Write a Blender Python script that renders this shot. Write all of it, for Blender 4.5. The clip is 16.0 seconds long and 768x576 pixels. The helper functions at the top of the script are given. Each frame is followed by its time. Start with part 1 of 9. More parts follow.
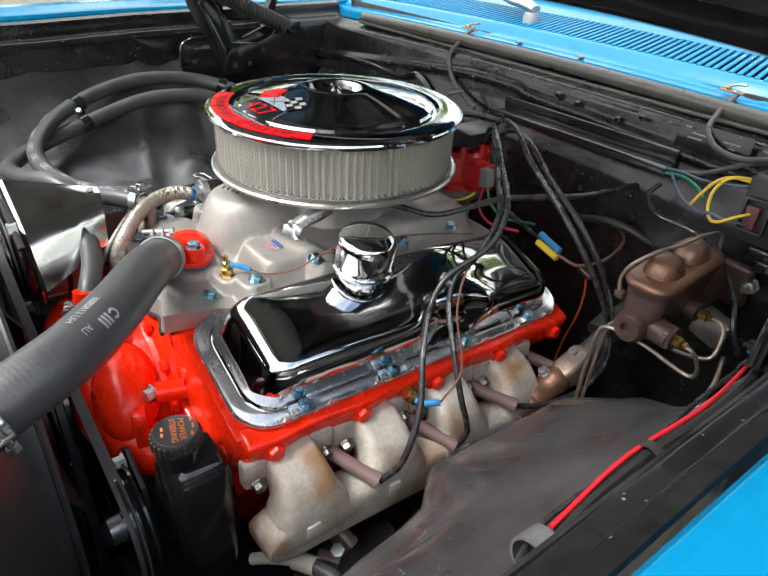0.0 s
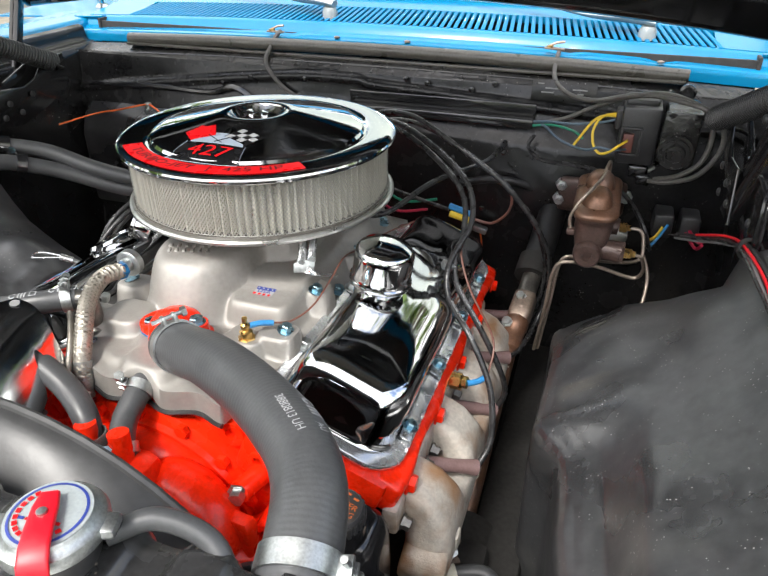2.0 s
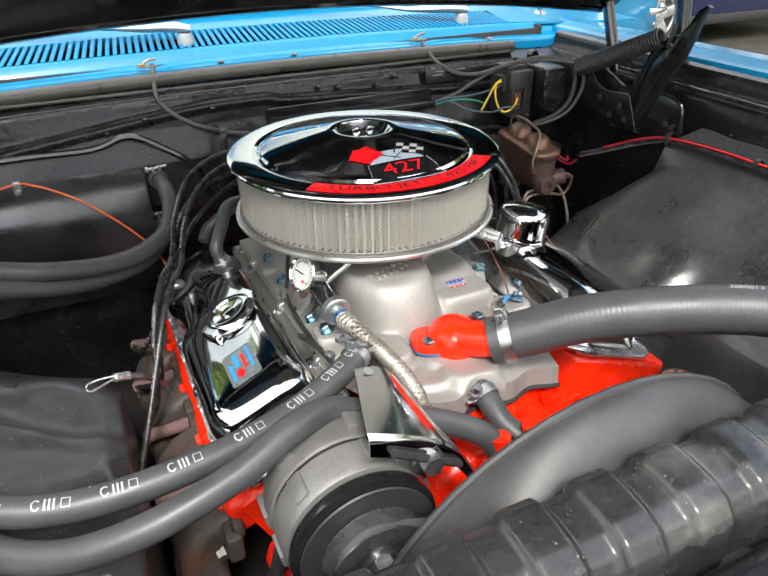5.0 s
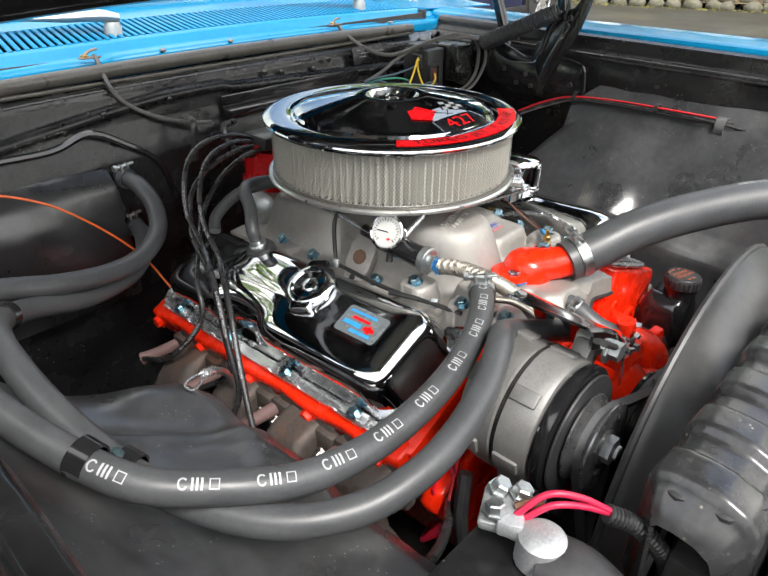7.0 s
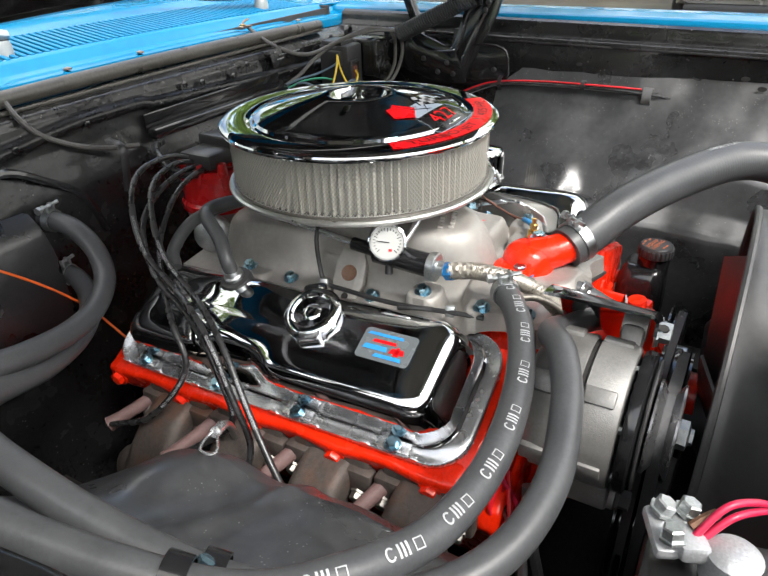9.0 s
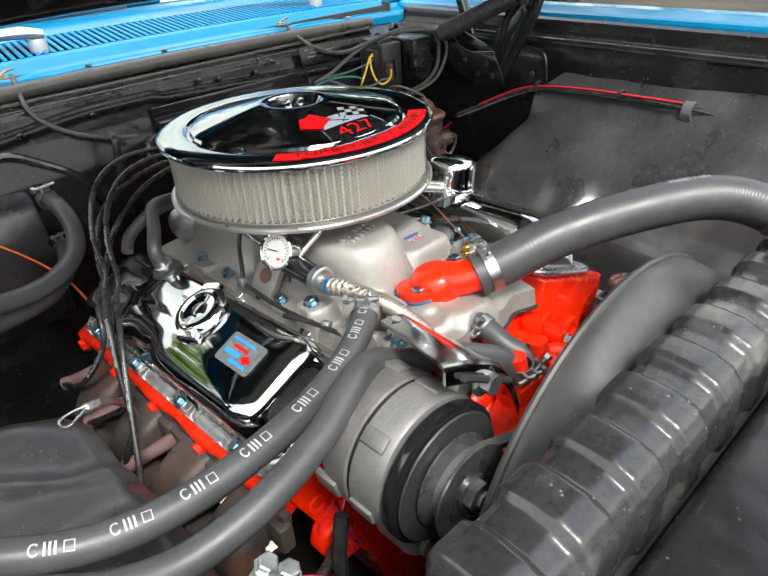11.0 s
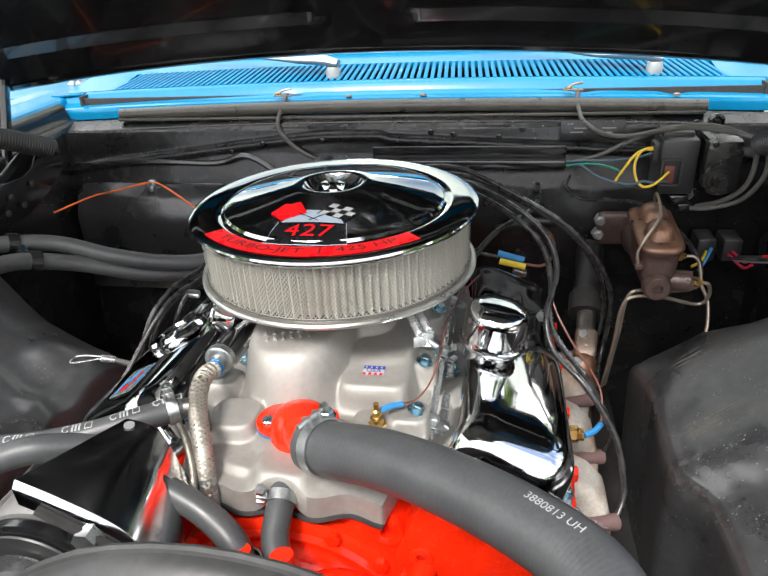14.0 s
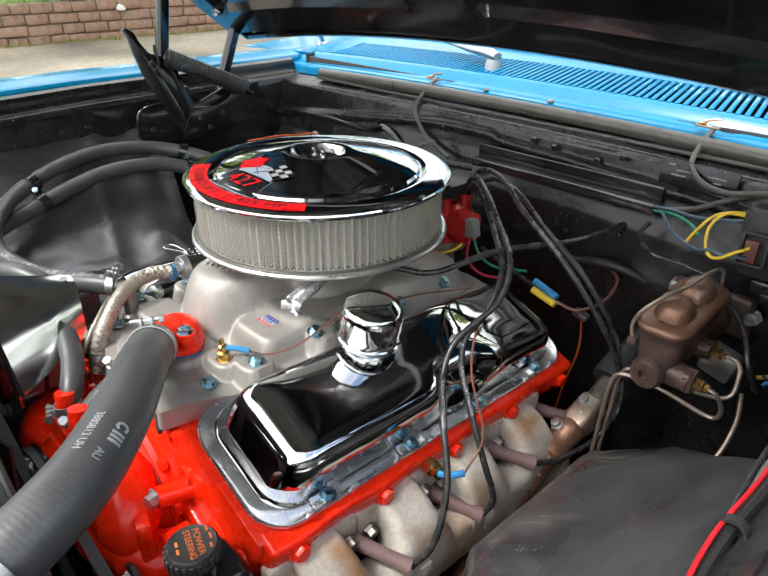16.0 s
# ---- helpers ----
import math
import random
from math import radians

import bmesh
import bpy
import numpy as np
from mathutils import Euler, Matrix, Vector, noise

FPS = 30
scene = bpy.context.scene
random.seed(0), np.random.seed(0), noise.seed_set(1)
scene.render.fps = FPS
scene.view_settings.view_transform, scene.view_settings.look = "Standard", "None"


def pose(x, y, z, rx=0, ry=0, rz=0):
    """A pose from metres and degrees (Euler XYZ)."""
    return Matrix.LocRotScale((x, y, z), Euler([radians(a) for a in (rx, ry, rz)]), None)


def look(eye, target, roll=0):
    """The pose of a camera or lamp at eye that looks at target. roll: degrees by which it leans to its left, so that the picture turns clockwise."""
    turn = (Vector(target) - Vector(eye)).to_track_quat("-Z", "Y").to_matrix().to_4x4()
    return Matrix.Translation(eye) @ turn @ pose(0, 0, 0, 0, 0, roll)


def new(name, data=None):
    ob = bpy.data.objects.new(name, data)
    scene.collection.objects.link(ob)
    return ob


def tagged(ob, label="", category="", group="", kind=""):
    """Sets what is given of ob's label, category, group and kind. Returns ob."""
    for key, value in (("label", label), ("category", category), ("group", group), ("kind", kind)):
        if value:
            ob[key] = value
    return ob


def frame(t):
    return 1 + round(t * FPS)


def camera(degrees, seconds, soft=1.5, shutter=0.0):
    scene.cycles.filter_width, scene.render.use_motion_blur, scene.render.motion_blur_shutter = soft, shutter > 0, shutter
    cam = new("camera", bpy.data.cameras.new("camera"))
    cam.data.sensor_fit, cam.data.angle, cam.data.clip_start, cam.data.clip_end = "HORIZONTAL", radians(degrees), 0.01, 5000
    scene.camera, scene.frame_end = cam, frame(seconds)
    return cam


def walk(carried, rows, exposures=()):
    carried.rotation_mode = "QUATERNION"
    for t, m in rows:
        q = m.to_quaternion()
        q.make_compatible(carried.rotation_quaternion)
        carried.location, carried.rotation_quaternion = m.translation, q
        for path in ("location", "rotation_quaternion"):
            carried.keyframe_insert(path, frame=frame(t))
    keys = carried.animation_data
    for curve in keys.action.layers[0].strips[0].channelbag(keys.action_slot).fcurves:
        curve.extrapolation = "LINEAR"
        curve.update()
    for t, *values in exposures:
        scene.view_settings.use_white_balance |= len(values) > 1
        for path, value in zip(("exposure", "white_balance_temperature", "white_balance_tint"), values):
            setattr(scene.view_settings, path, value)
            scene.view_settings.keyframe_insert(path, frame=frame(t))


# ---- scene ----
cam = camera(61.8, 16.0)
METRES, EYE, TILT, LEAN, TURN = 3.0, 1.3, -27.0, -12.0, 51.8
PATH = [
    (0, (0.756, -0.507, 1.228), (-0.574, 0.571, 0.195), 3.2),
    (0.5, (0.763, -0.586, 1.237), (-0.387, 0.688, 0.211), 3.0),
    (1, (0.706, -0.659, 1.246), (-0.251, 0.771, 0.226), 2.1),
    (1.5, (0.517, -0.7, 1.233), (-0.237, 0.848, 0.216), 1.1),
    (2, (0.427, -0.733, 1.235), (-0.134, 0.887, 0.205), -0.1),
    (2.5, (0.343, -0.795, 1.238), (-0.026, 0.873, 0.198), -1.1),
    (3, (0.211, -0.798, 1.246), (0.023, 0.894, 0.198), -1.9),
    (3.5, (0.054, -0.778, 1.253), (0.063, 0.921, 0.197), -2.0),
    (3.7, (0.012, -0.777, 1.253), (0.102, 0.917, 0.195), -1.9),
    (5.8, (-0.515, -0.733, 1.253), (0.505, 0.672, 0.26), 1.0),
    (6, (-0.548, -0.719, 1.249), (0.517, 0.651, 0.255), 1.7),
    (6.5, (-0.626, -0.686, 1.227), (0.537, 0.598, 0.227), 1.8),
    (7, (-0.671, -0.606, 1.212), (0.604, 0.569, 0.217), 0.5),
    (7.5, (-0.718, -0.497, 1.207), (0.656, 0.561, 0.211), -0.6),
    (8, (-0.724, -0.464, 1.201), (0.716, 0.502, 0.203), -1.4),
    (8.5, (-0.72, -0.452, 1.201), (0.758, 0.451, 0.201), -1.8),
    (9, (-0.708, -0.446, 1.2), (0.782, 0.432, 0.195), -1.9),
    (9.5, (-0.688, -0.465, 1.198), (0.789, 0.43, 0.189), -2.1),
    (9.7, (-0.676, -0.485, 1.2), (0.785, 0.431, 0.187), -2.3),
    (11.8, (-0.336, -0.768, 1.232), (0.476, 0.762, 0.231), -4.5),
    (12, (-0.295, -0.771, 1.24), (0.419, 0.811, 0.246), -4.5),
    (12.5, (-0.157, -0.826, 1.255), (0.283, 0.862, 0.278), -4.4),
    (13, (-0.02, -0.868, 1.27), (0.155, 0.873, 0.303), -4.2),
    (13.5, (0.097, -0.811, 1.248), (0.013, 0.949, 0.3), -4.0),
    (14, (0.203, -0.742, 1.256), (-0.14, 0.993, 0.322), -3.4),
    (14.5, (0.355, -0.713, 1.269), (-0.236, 0.963, 0.35), -2.3),
    (15, (0.534, -0.693, 1.267), (-0.302, 0.875, 0.349), -1.2),
    (15.5, (0.618, -0.599, 1.238), (-0.447, 0.821, 0.316), -0.2),
    (16, (0.676, -0.524, 1.24), (-0.604, 0.703, 0.313), 0.3),
]
walk(cam, [(t, look(eye, target, roll)) for t, eye, target, roll in PATH])

# ---------------------------------------------------------------- light
world = bpy.data.worlds.new("sky")
scene.world = world
world.use_nodes = True
wn = world.node_tree.nodes
sky = wn.new("ShaderNodeTexSky")
sky.sky_type = "NISHITA"
sky.sun_disc = False
sky.sun_elevation, sky.sun_rotation = radians(55), radians(198)
sky.air_density, sky.dust_density, sky.ozone_density = 1.0, 3.0, 1.0
# broken white cloud over the blue
wl = world.node_tree.links.new
gen = wn.new("ShaderNodeTexCoord").outputs["Generated"]
cloud = wn.new("ShaderNodeTexNoise")
cloud.inputs["Scale"].default_value, cloud.inputs["Detail"].default_value = 2.2, 6.0
wl(gen, cloud.inputs["Vector"])
cover = wn.new("ShaderNodeMapRange")
cover.inputs["From Min"].default_value, cover.inputs["From Max"].default_value = 0.36, 0.56
wl(cloud.outputs["Fac"], cover.inputs["Value"])
white = wn.new("ShaderNodeMix")
white.data_type = "RGBA"
white.inputs["B"].default_value = (5.8, 5.7, 5.45, 1)
wl(cover.outputs["Result"], white.inputs["Factor"])
wl(sky.outputs[0], white.inputs["A"])
wl(white.outputs["Result"], wn["Background"].inputs[0])
wn["Background"].inputs[1].default_value = 0.15
sun = new("sun", bpy.data.lights.new("sun", "SUN"))
sun.data.energy, sun.data.angle, sun.data.color = 1.3, radians(16), (1.0, 0.97, 0.92)
sun.matrix_world = look((-0.82, -2.5, 3.75), (0, 0, 0))
scene.view_settings.exposure = 1.85

# ---------------------------------------------------------------- small helpers
ENG = pose(0, 0, 0.75, -2.7, 0, 0) @ pose(0, 0, -0.75)   # the engine leans a little to the rear


def smooth_path(pts, sub=6):
    p = [Vector(q) for q in pts]
    p = [p[0] * 2 - p[1]] + p + [p[-1] * 2 - p[-2]]
    out = []
    for i in range(1, len(p) - 2):
        a, b, c, d = p[i - 1:i + 3]
        for k in range(sub):
            t = k / sub
            out.append(0.5 * (2 * b + (c - a) * t + (2 * a - 5 * b + 4 * c - d) * t * t + (3 * b - a - 3 * c + d) * t ** 3))
    out.append(p[-2])
    return out


def skin(rings, close=True, caps=True):
    """A mesh over rings of equal length."""
    bm = bmesh.new()
    vs = [[bm.verts.new(q) for q in ring] for ring in rings]
    n = len(rings[0])
    for a, b in zip(vs[:-1], vs[1:]):
        for i in range(n if close else n - 1):
            j = (i + 1) % n
            bm.faces.new((a[i], a[j], b[j], b[i]))
    if caps and close:
        bm.faces.new(vs[0][::-1])
        bm.faces.new(vs[-1])
    bmesh.ops.recalc_face_normals(bm, faces=bm.faces)
    return bm


def tube(pts, r, seg=12, sub=6, radii=None, flat=1.0):
    path = smooth_path(pts, sub) if sub > 1 else [Vector(q) for q in pts]
    n = len(path)
    tan = [(path[min(i + 1, n - 1)] - path[max(i - 1, 0)]).normalized() for i in range(n)]
    up = Vector((0, 0, 1)) if abs(tan[0].z) < 0.9 else Vector((1, 0, 0))
    side = tan[0].cross(up).normalized()
    rings = []
    for i in range(n):
        side = (side - tan[i] * side.dot(tan[i])).normalized()
        other = tan[i].cross(side)
        rr = r if radii is None else np.interp(i / (n - 1), [k / (len(radii) - 1) for k in range(len(radii))], radii)
        rings.append([path[i] + side * rr * math.cos(a) + other * rr * flat * math.sin(a) for a in (2 * math.pi * k / seg for k in range(seg))])
    return skin(rings)


def lathe(profile, seg=48, m=None):
    bm = bmesh.new()
    rings = []
    for r, z in profile:
        if r < 1e-6:
            rings.append([bm.verts.new((0, 0, z))])
        else:
            rings.append([bm.verts.new((r * math.cos(2 * math.pi * k / seg), r * math.sin(2 * math.pi * k / seg), z)) for k in range(seg)])
    for a, b in zip(rings[:-1], rings[1:]):
        for i in range(seg):
            j = (i + 1) % seg
            q = [a[i % len(a)], a[j % len(a)], b[j % len(b)], b[i % len(b)]]
            q = [v for k, v in enumerate(q) if v not in q[:k]]
            if len(q) > 2:
                bm.faces.new(q)
    bmesh.ops.recalc_face_normals(bm, faces=bm.faces)
    return moved(bm, m)


def moved(bm, m):
    if m is not None:
        bmesh.ops.transform(bm, matrix=m, verts=bm.verts)
    return bm


def box(sx, sy, sz, bevel=0.0, m=None, seg=2):
    bm = bmesh.new()
    bmesh.ops.create_cube(bm, size=1, matrix=Matrix.Diagonal((sx, sy, sz, 1)))
    if bevel:
        bmesh.ops.bevel(bm, geom=bm.edges[:], offset=bevel, segments=seg, affect="EDGES", profile=0.5)
    return moved(bm, m)


def prism(poly, depth, bevel=0.0, m=None, seg=2):
    """A flat outline in x and y, of that depth in z."""
    bm = bmesh.new()
    low = [bm.verts.new((x, y, 0)) for x, y in poly]
    high = [bm.verts.new((x, y, depth)) for x, y in poly]
    bm.faces.new(low[::-1])
    bm.faces.new(high)
    for i in range(len(poly)):
        j = (i + 1) % len(poly)
        bm.faces.new((low[i], low[j], high[j], high[i]))
    bmesh.ops.recalc_face_normals(bm, faces=bm.faces)
    if bevel:
        bmesh.ops.bevel(bm, geom=bm.edges[:], offset=bevel, segments=seg, affect="EDGES", profile=0.5)
    return moved(bm, m)


def rrect(w, h, r, n=5):
    """The outline of a rounded rectangle."""
    out = []
    for cx, cy, a0 in ((w / 2 - r, h / 2 - r, 0), (-w / 2 + r, h / 2 - r, 90), (-w / 2 + r, -h / 2 + r, 180), (w / 2 - r, -h / 2 + r, 270)):
        for k in range(n):
            a = radians(a0 + 90 * k / (n - 1))
            out.append((cx + r * math.cos(a), cy + r * math.sin(a)))
    return out


def ball(r, m=None, u=16, v=10):
    bm = bmesh.new()
    bmesh.ops.create_uvsphere(bm, u_segments=u, v_segments=v, radius=r)
    return moved(bm, m)


def join(*bms):
    out = bmesh.new()
    for b in bms:
        me = bpy.data.meshes.new("tmp")
        b.to_mesh(me)
        b.free()
        out.from_mesh(me)
        bpy.data.meshes.remove(me)
    return out


def sheet(fn, nu, nv, thick=0.0):
    """A sheet through fn(u, v), u and v from 0 to 1, of that thickness."""
    bm = bmesh.new()
    vs = [[bm.verts.new(fn(i / nu, j / nv)) for j in range(nv + 1)] for i in range(nu + 1)]
    for i in range(nu):
        for j in range(nv):
            bm.faces.new((vs[i][j], vs[i + 1][j], vs[i + 1][j + 1], vs[i][j + 1]))
    bmesh.ops.recalc_face_normals(bm, faces=bm.faces)
    if thick:
        bmesh.ops.solidify(bm, geom=bm.faces[:], thickness=thick)
    return bm


def mesh_of(name, bm, material, angle=38):
    me = bpy.data.meshes.new(name)
    bm.to_mesh(me)
    bm.free()
    me.polygons.foreach_set("use_smooth", [True] * len(me.polygons))
    me.set_sharp_from_angle(angle=radians(angle))
    me.materials.append(material)
    return me


def thing(name, label, category, at=(0, 0, 0), group="", kind=""):
    """An Empty at a thing's base, that parents its parts."""
    ob = new(name)
    ob.empty_display_size = 0.03
    ob.location = at
    return tagged(ob, label, category, group, kind)


def part(name, bm, material, parent, label="", angle=38):
    ob = new(name, mesh_of(name, bm, material, angle))
    ob.parent = parent
    if parent.type == "EMPTY":
        ob.matrix_parent_inverse = Matrix.Translation(-parent.location)
    return tagged(ob, label)


def solid(name, bm, material, label, category, group="", kind="", angle=38):
    """A thing that is one mesh."""
    return tagged(new(name, mesh_of(name, bm, material, angle)), label, category, group, kind)


# ---------------------------------------------------------------- materials
def mat(name, colour, rough=0.5, metal=0.0, vary=0.15, scale=20.0, bump=0.0, bump_scale=200.0, rough_vary=0.1, coat=0.0, second=None, second_at=(0.55, 0.7), second_scale=None, spec=0.5, bump_dist=0.001, specks=None, dents=0.0, dent_scale=9.0):
    """A surface with colour that varies at two scales and fine relief; second adds patches of another colour, specks (colour, scale, share) fine dust, dents a broad waviness."""
    m = bpy.data.materials.new(name)
    m.use_nodes = True
    nt = m.node_tree
    b = nt.nodes["Principled BSDF"]
    link = nt.links.new
    co = nt.nodes.new("ShaderNodeTexCoord").outputs["Object"]

    def noise_at(s, detail=4.0):
        n = nt.nodes.new("ShaderNodeTexNoise")
        n.inputs["Scale"].default_value, n.inputs["Detail"].default_value = s, detail
        link(co, n.inputs["Vector"])
        return n.outputs["Fac"]

    def ramp(fac, lo, hi, a, c):
        r = nt.nodes.new("ShaderNodeMapRange")
        r.inputs["From Min"].default_value, r.inputs["From Max"].default_value = lo, hi
        r.inputs["To Min"].default_value, r.inputs["To Max"].default_value = a, c
        link(fac, r.inputs["Value"])
        return r.outputs["Result"]

    def mixed(fac, a, c):
        x = nt.nodes.new("ShaderNodeMix")
        x.data_type = "RGBA"
        link(fac, x.inputs["Factor"])
        for value, slot in ((a, x.inputs["A"]), (c, x.inputs["B"])):
            if isinstance(value, tuple):
                slot.default_value = (*value, 1)
            else:
                link(value, slot)
        return x.outputs["Result"]

    large, fine = noise_at(scale), noise_at(scale * 9)
    both = nt.nodes.new("ShaderNodeMath")
    both.operation = "ADD"
    link(large, both.inputs[0]), link(fine, both.inputs[1])
    dark = tuple(c * (1 - vary) for c in colour)
    light = tuple(min(1, c * (1 + vary)) for c in colour)
    col = mixed(ramp(both.outputs[0], 0.75, 1.25, 0, 1), dark, light)
    if second:
        col = mixed(ramp(noise_at(second_scale or scale * 0.6, 8.0), *second_at, 0, 1), col, second)
    if specks:
        v = nt.nodes.new("ShaderNodeTexVoronoi")
        v.inputs["Scale"].default_value = specks[1]
        link(co, v.inputs["Vector"])
        gate = nt.nodes.new("ShaderNodeMath")
        gate.operation = "MULTIPLY"
        link(ramp(v.outputs["Distance"], 0.10, 0.20, 1, 0), gate.inputs[0])
        link(ramp(noise_at(specks[1] * 0.22), 0.62 - specks[2], 0.70 - specks[2], 0, 1), gate.inputs[1])
        col = mixed(gate.outputs[0], col, specks[0])
    link(col, b.inputs["Base Color"])
    link(ramp(large, 0.3, 0.7, max(0.0, rough - rough_vary), min(1, rough + rough_vary)), b.inputs["Roughness"])
    b.inputs["Metallic"].default_value = metal
    b.inputs["Specular IOR Level"].default_value = spec
    if coat:
        b.inputs["Coat Weight"].default_value, b.inputs["Coat Roughness"].default_value = coat, 0.04
    if bump:
        n = nt.nodes.new("ShaderNodeBump")
        n.inputs["Strength"].default_value, n.inputs["Distance"].default_value = bump, bump_dist
        link(noise_at(bump_scale), n.inputs["Height"])
        if dents:
            w = nt.nodes.new("ShaderNodeBump")
            w.inputs["Strength"].default_value, w.inputs["Distance"].default_value = dents, 0.02
            link(noise_at(dent_scale, 2.0), w.inputs["Height"])
            link(w.outputs[0], n.inputs["Normal"])
        link(n.outputs[0], b.inputs["Normal"])
    return m


CHROME = mat("chrome", (0.60, 0.61, 0.62), 0.045, 1.0, 0.02, 30, 0.03, 60, 0.02)
COVER_CHROME = mat("dusty_cover_chrome", (0.56, 0.57, 0.58), 0.05, 1.0, 0.03, 30, 0.03, 50, 0.03, specks=((0.80, 0.80, 0.78), 420, 0.10))
PLATE_CHROME = mat("dull_plate_chrome", (0.58, 0.59, 0.60), 0.13, 1.0, 0.05, 30, 0.10, 45, 0.05)
STEEL = mat("zinc_steel", (0.46, 0.48, 0.48), 0.42, 1.0, 0.2, 60, 0.1, 300)
BLUE_ZINC = mat("blue_zinc", (0.27, 0.42, 0.50), 0.3, 1.0, 0.2, 90, 0.1, 300)
ALUMINIUM = mat("cast_aluminium", (0.35, 0.335, 0.312), 0.46, 0.42, 0.08, 18, 0.5, 1100, 0.06, second=(0.30, 0.283, 0.26), second_at=(0.5, 0.75), second_scale=14)
ALTCAST = mat("alternator_aluminium", (0.235, 0.232, 0.224), 0.46, 0.40, 0.12, 40, 0.35, 800, second=(0.175, 0.17, 0.16), second_at=(0.5, 0.75))
RED_ENGINE = mat("orange_red_engine_paint", (0.88, 0.023, 0.003), 0.26, 0.0, 0.12, 30, 0.6, 60, 0.08, coat=0.10, spec=0.35, bump_dist=0.0025)
RED_DARK = mat("dark_red_plastic", (0.45, 0.01, 0.012), 0.25, 0.0, 0.1, 40, 0.05, 200, coat=0.3)
BLUE_PAINT = mat("blue_car_paint", (0.002, 0.168, 0.345), 0.22, 0.0, 0.06, 6, 0.02, 300, 0.03, coat=0.22, spec=0.3)
BLUE_SLAT = mat("blue_vent_paint", (0.003, 0.150, 0.31), 0.4, 0.0, 0.06, 6, 0.02, 300, 0.03, spec=0.25)
BLACK_PANEL = mat("black_painted_metal", (0.012, 0.012, 0.0125), 0.24, 0.0, 0.35, 14, 0.15, 38, 0.08, second=(0.026, 0.025, 0.024), second_at=(0.6, 0.85), bump_dist=0.003, specks=((0.20, 0.19, 0.18), 130, 0.05), dents=0.25)
BLACK_DUSTY = mat("dusty_black_metal", (0.013, 0.0125, 0.012), 0.25, 0.0, 0.35, 18, 0.4, 75, 0.10, spec=0.6, second=(0.042, 0.039, 0.035), second_at=(0.58, 0.84), bump_dist=0.004, specks=((0.22, 0.21, 0.19), 150, 0.08))
BLACK_SHEEN = mat("sheeny_black_paint", (0.018, 0.018, 0.0195), 0.30, 0.0, 0.3, 14, 0.4, 30, 0.1, second=(0.06, 0.058, 0.055), second_at=(0.55, 0.8), second_scale=8, spec=0.9, bump_dist=0.004)
BLACK_GLOSS = mat("gloss_black_paint", (0.012, 0.012, 0.013), 0.16, 0.0, 0.3, 20, 0.15, 90, 0.06, coat=0.4)
BLACK_SATIN = mat("satin_black", (0.03, 0.03, 0.031), 0.42, 0.0, 0.2, 30, 0.15, 300)
RUBBER = mat("black_rubber_hose", (0.058, 0.060, 0.063), 0.40, 0.0, 0.14, 30, 0.12, 500, 0.06, second=(0.066, 0.068, 0.070), second_at=(0.55, 0.8), second_scale=18)
WIRE_BLACK = mat("black_wire", (0.024, 0.024, 0.025), 0.28, 0.0, 0.25, 60, 0.1, 500)
CAST_GREY = mat("grey_exhaust_iron", (0.52, 0.48, 0.42), 0.60, 0.20, 0.16, 22, 0.6, 420, 0.08, second=(0.33, 0.185, 0.095), second_at=(0.46, 0.68), second_scale=15)
CAST_RUST = mat("heat_browned_iron", (0.085, 0.070, 0.062), 0.6, 0.4, 0.25, 22, 0.5, 500, 0.08, second=(0.15, 0.072, 0.042), second_at=(0.52, 0.72), second_scale=20)
SEAL = mat("grey_rubber_seal", (0.080, 0.074, 0.064), 0.34, 0.0, 0.25, 25, 0.3, 400, spec=0.6)
MESH_GREY = mat("filter_mesh", (0.39, 0.385, 0.36), 0.45, 0.5, 0.08, 60, 0.1, 700)
PAPER = mat("filter_paper", (0.52, 0.50, 0.43), 0.8, 0.0, 0.06, 40, 0.1, 500)
BOOT = mat("brown_rubber_boot", (0.17, 0.105, 0.10), 0.5, 0.0, 0.15, 40, 0.1, 400)
RUST_MC = mat("rusty_cast_iron", (0.082, 0.052, 0.044), 0.38, 0.25, 0.3, 30, 0.6, 260, 0.1, second=(0.12, 0.060, 0.042), second_at=(0.5, 0.75), second_scale=16)
BRASS = mat("brass", (0.62, 0.40, 0.14), 0.3, 1.0, 0.15, 80, 0.1, 300)
DECAL_RED = mat("red_decal", (0.72, 0.008, 0.012), 0.3, 0.0, 0.05, 40)
DECAL_GREY = mat("blue_grey_decal", (0.32, 0.38, 0.46), 0.35, 0.0, 0.05, 40)
DECAL_BLACK = mat("black_decal", (0.008, 0.008, 0.009), 0.25, 0.0, 0.05, 40)
WHITE = mat("white_print", (0.38, 0.39, 0.40), 0.5, 0.0, 0.12, 80)
ORANGE_PRINT = mat("orange_print", (0.72, 0.17, 0.03), 0.5, 0.0, 0.1, 80)
WIRE_RED = mat("red_wire", (0.62, 0.01, 0.02), 0.4, 0.0, 0.1, 80)
WIRE_PINK = mat("pink_red_wire", (0.46, 0.014, 0.055), 0.4, 0.0, 0.1, 80)
WIRE_ORANGE = mat("orange_wire", (0.75, 0.13, 0.02), 0.45, 0.0, 0.1, 80)
WIRE_YELLOW = mat("yellow_wire", (0.75, 0.52, 0.04), 0.45, 0.0, 0.1, 80)
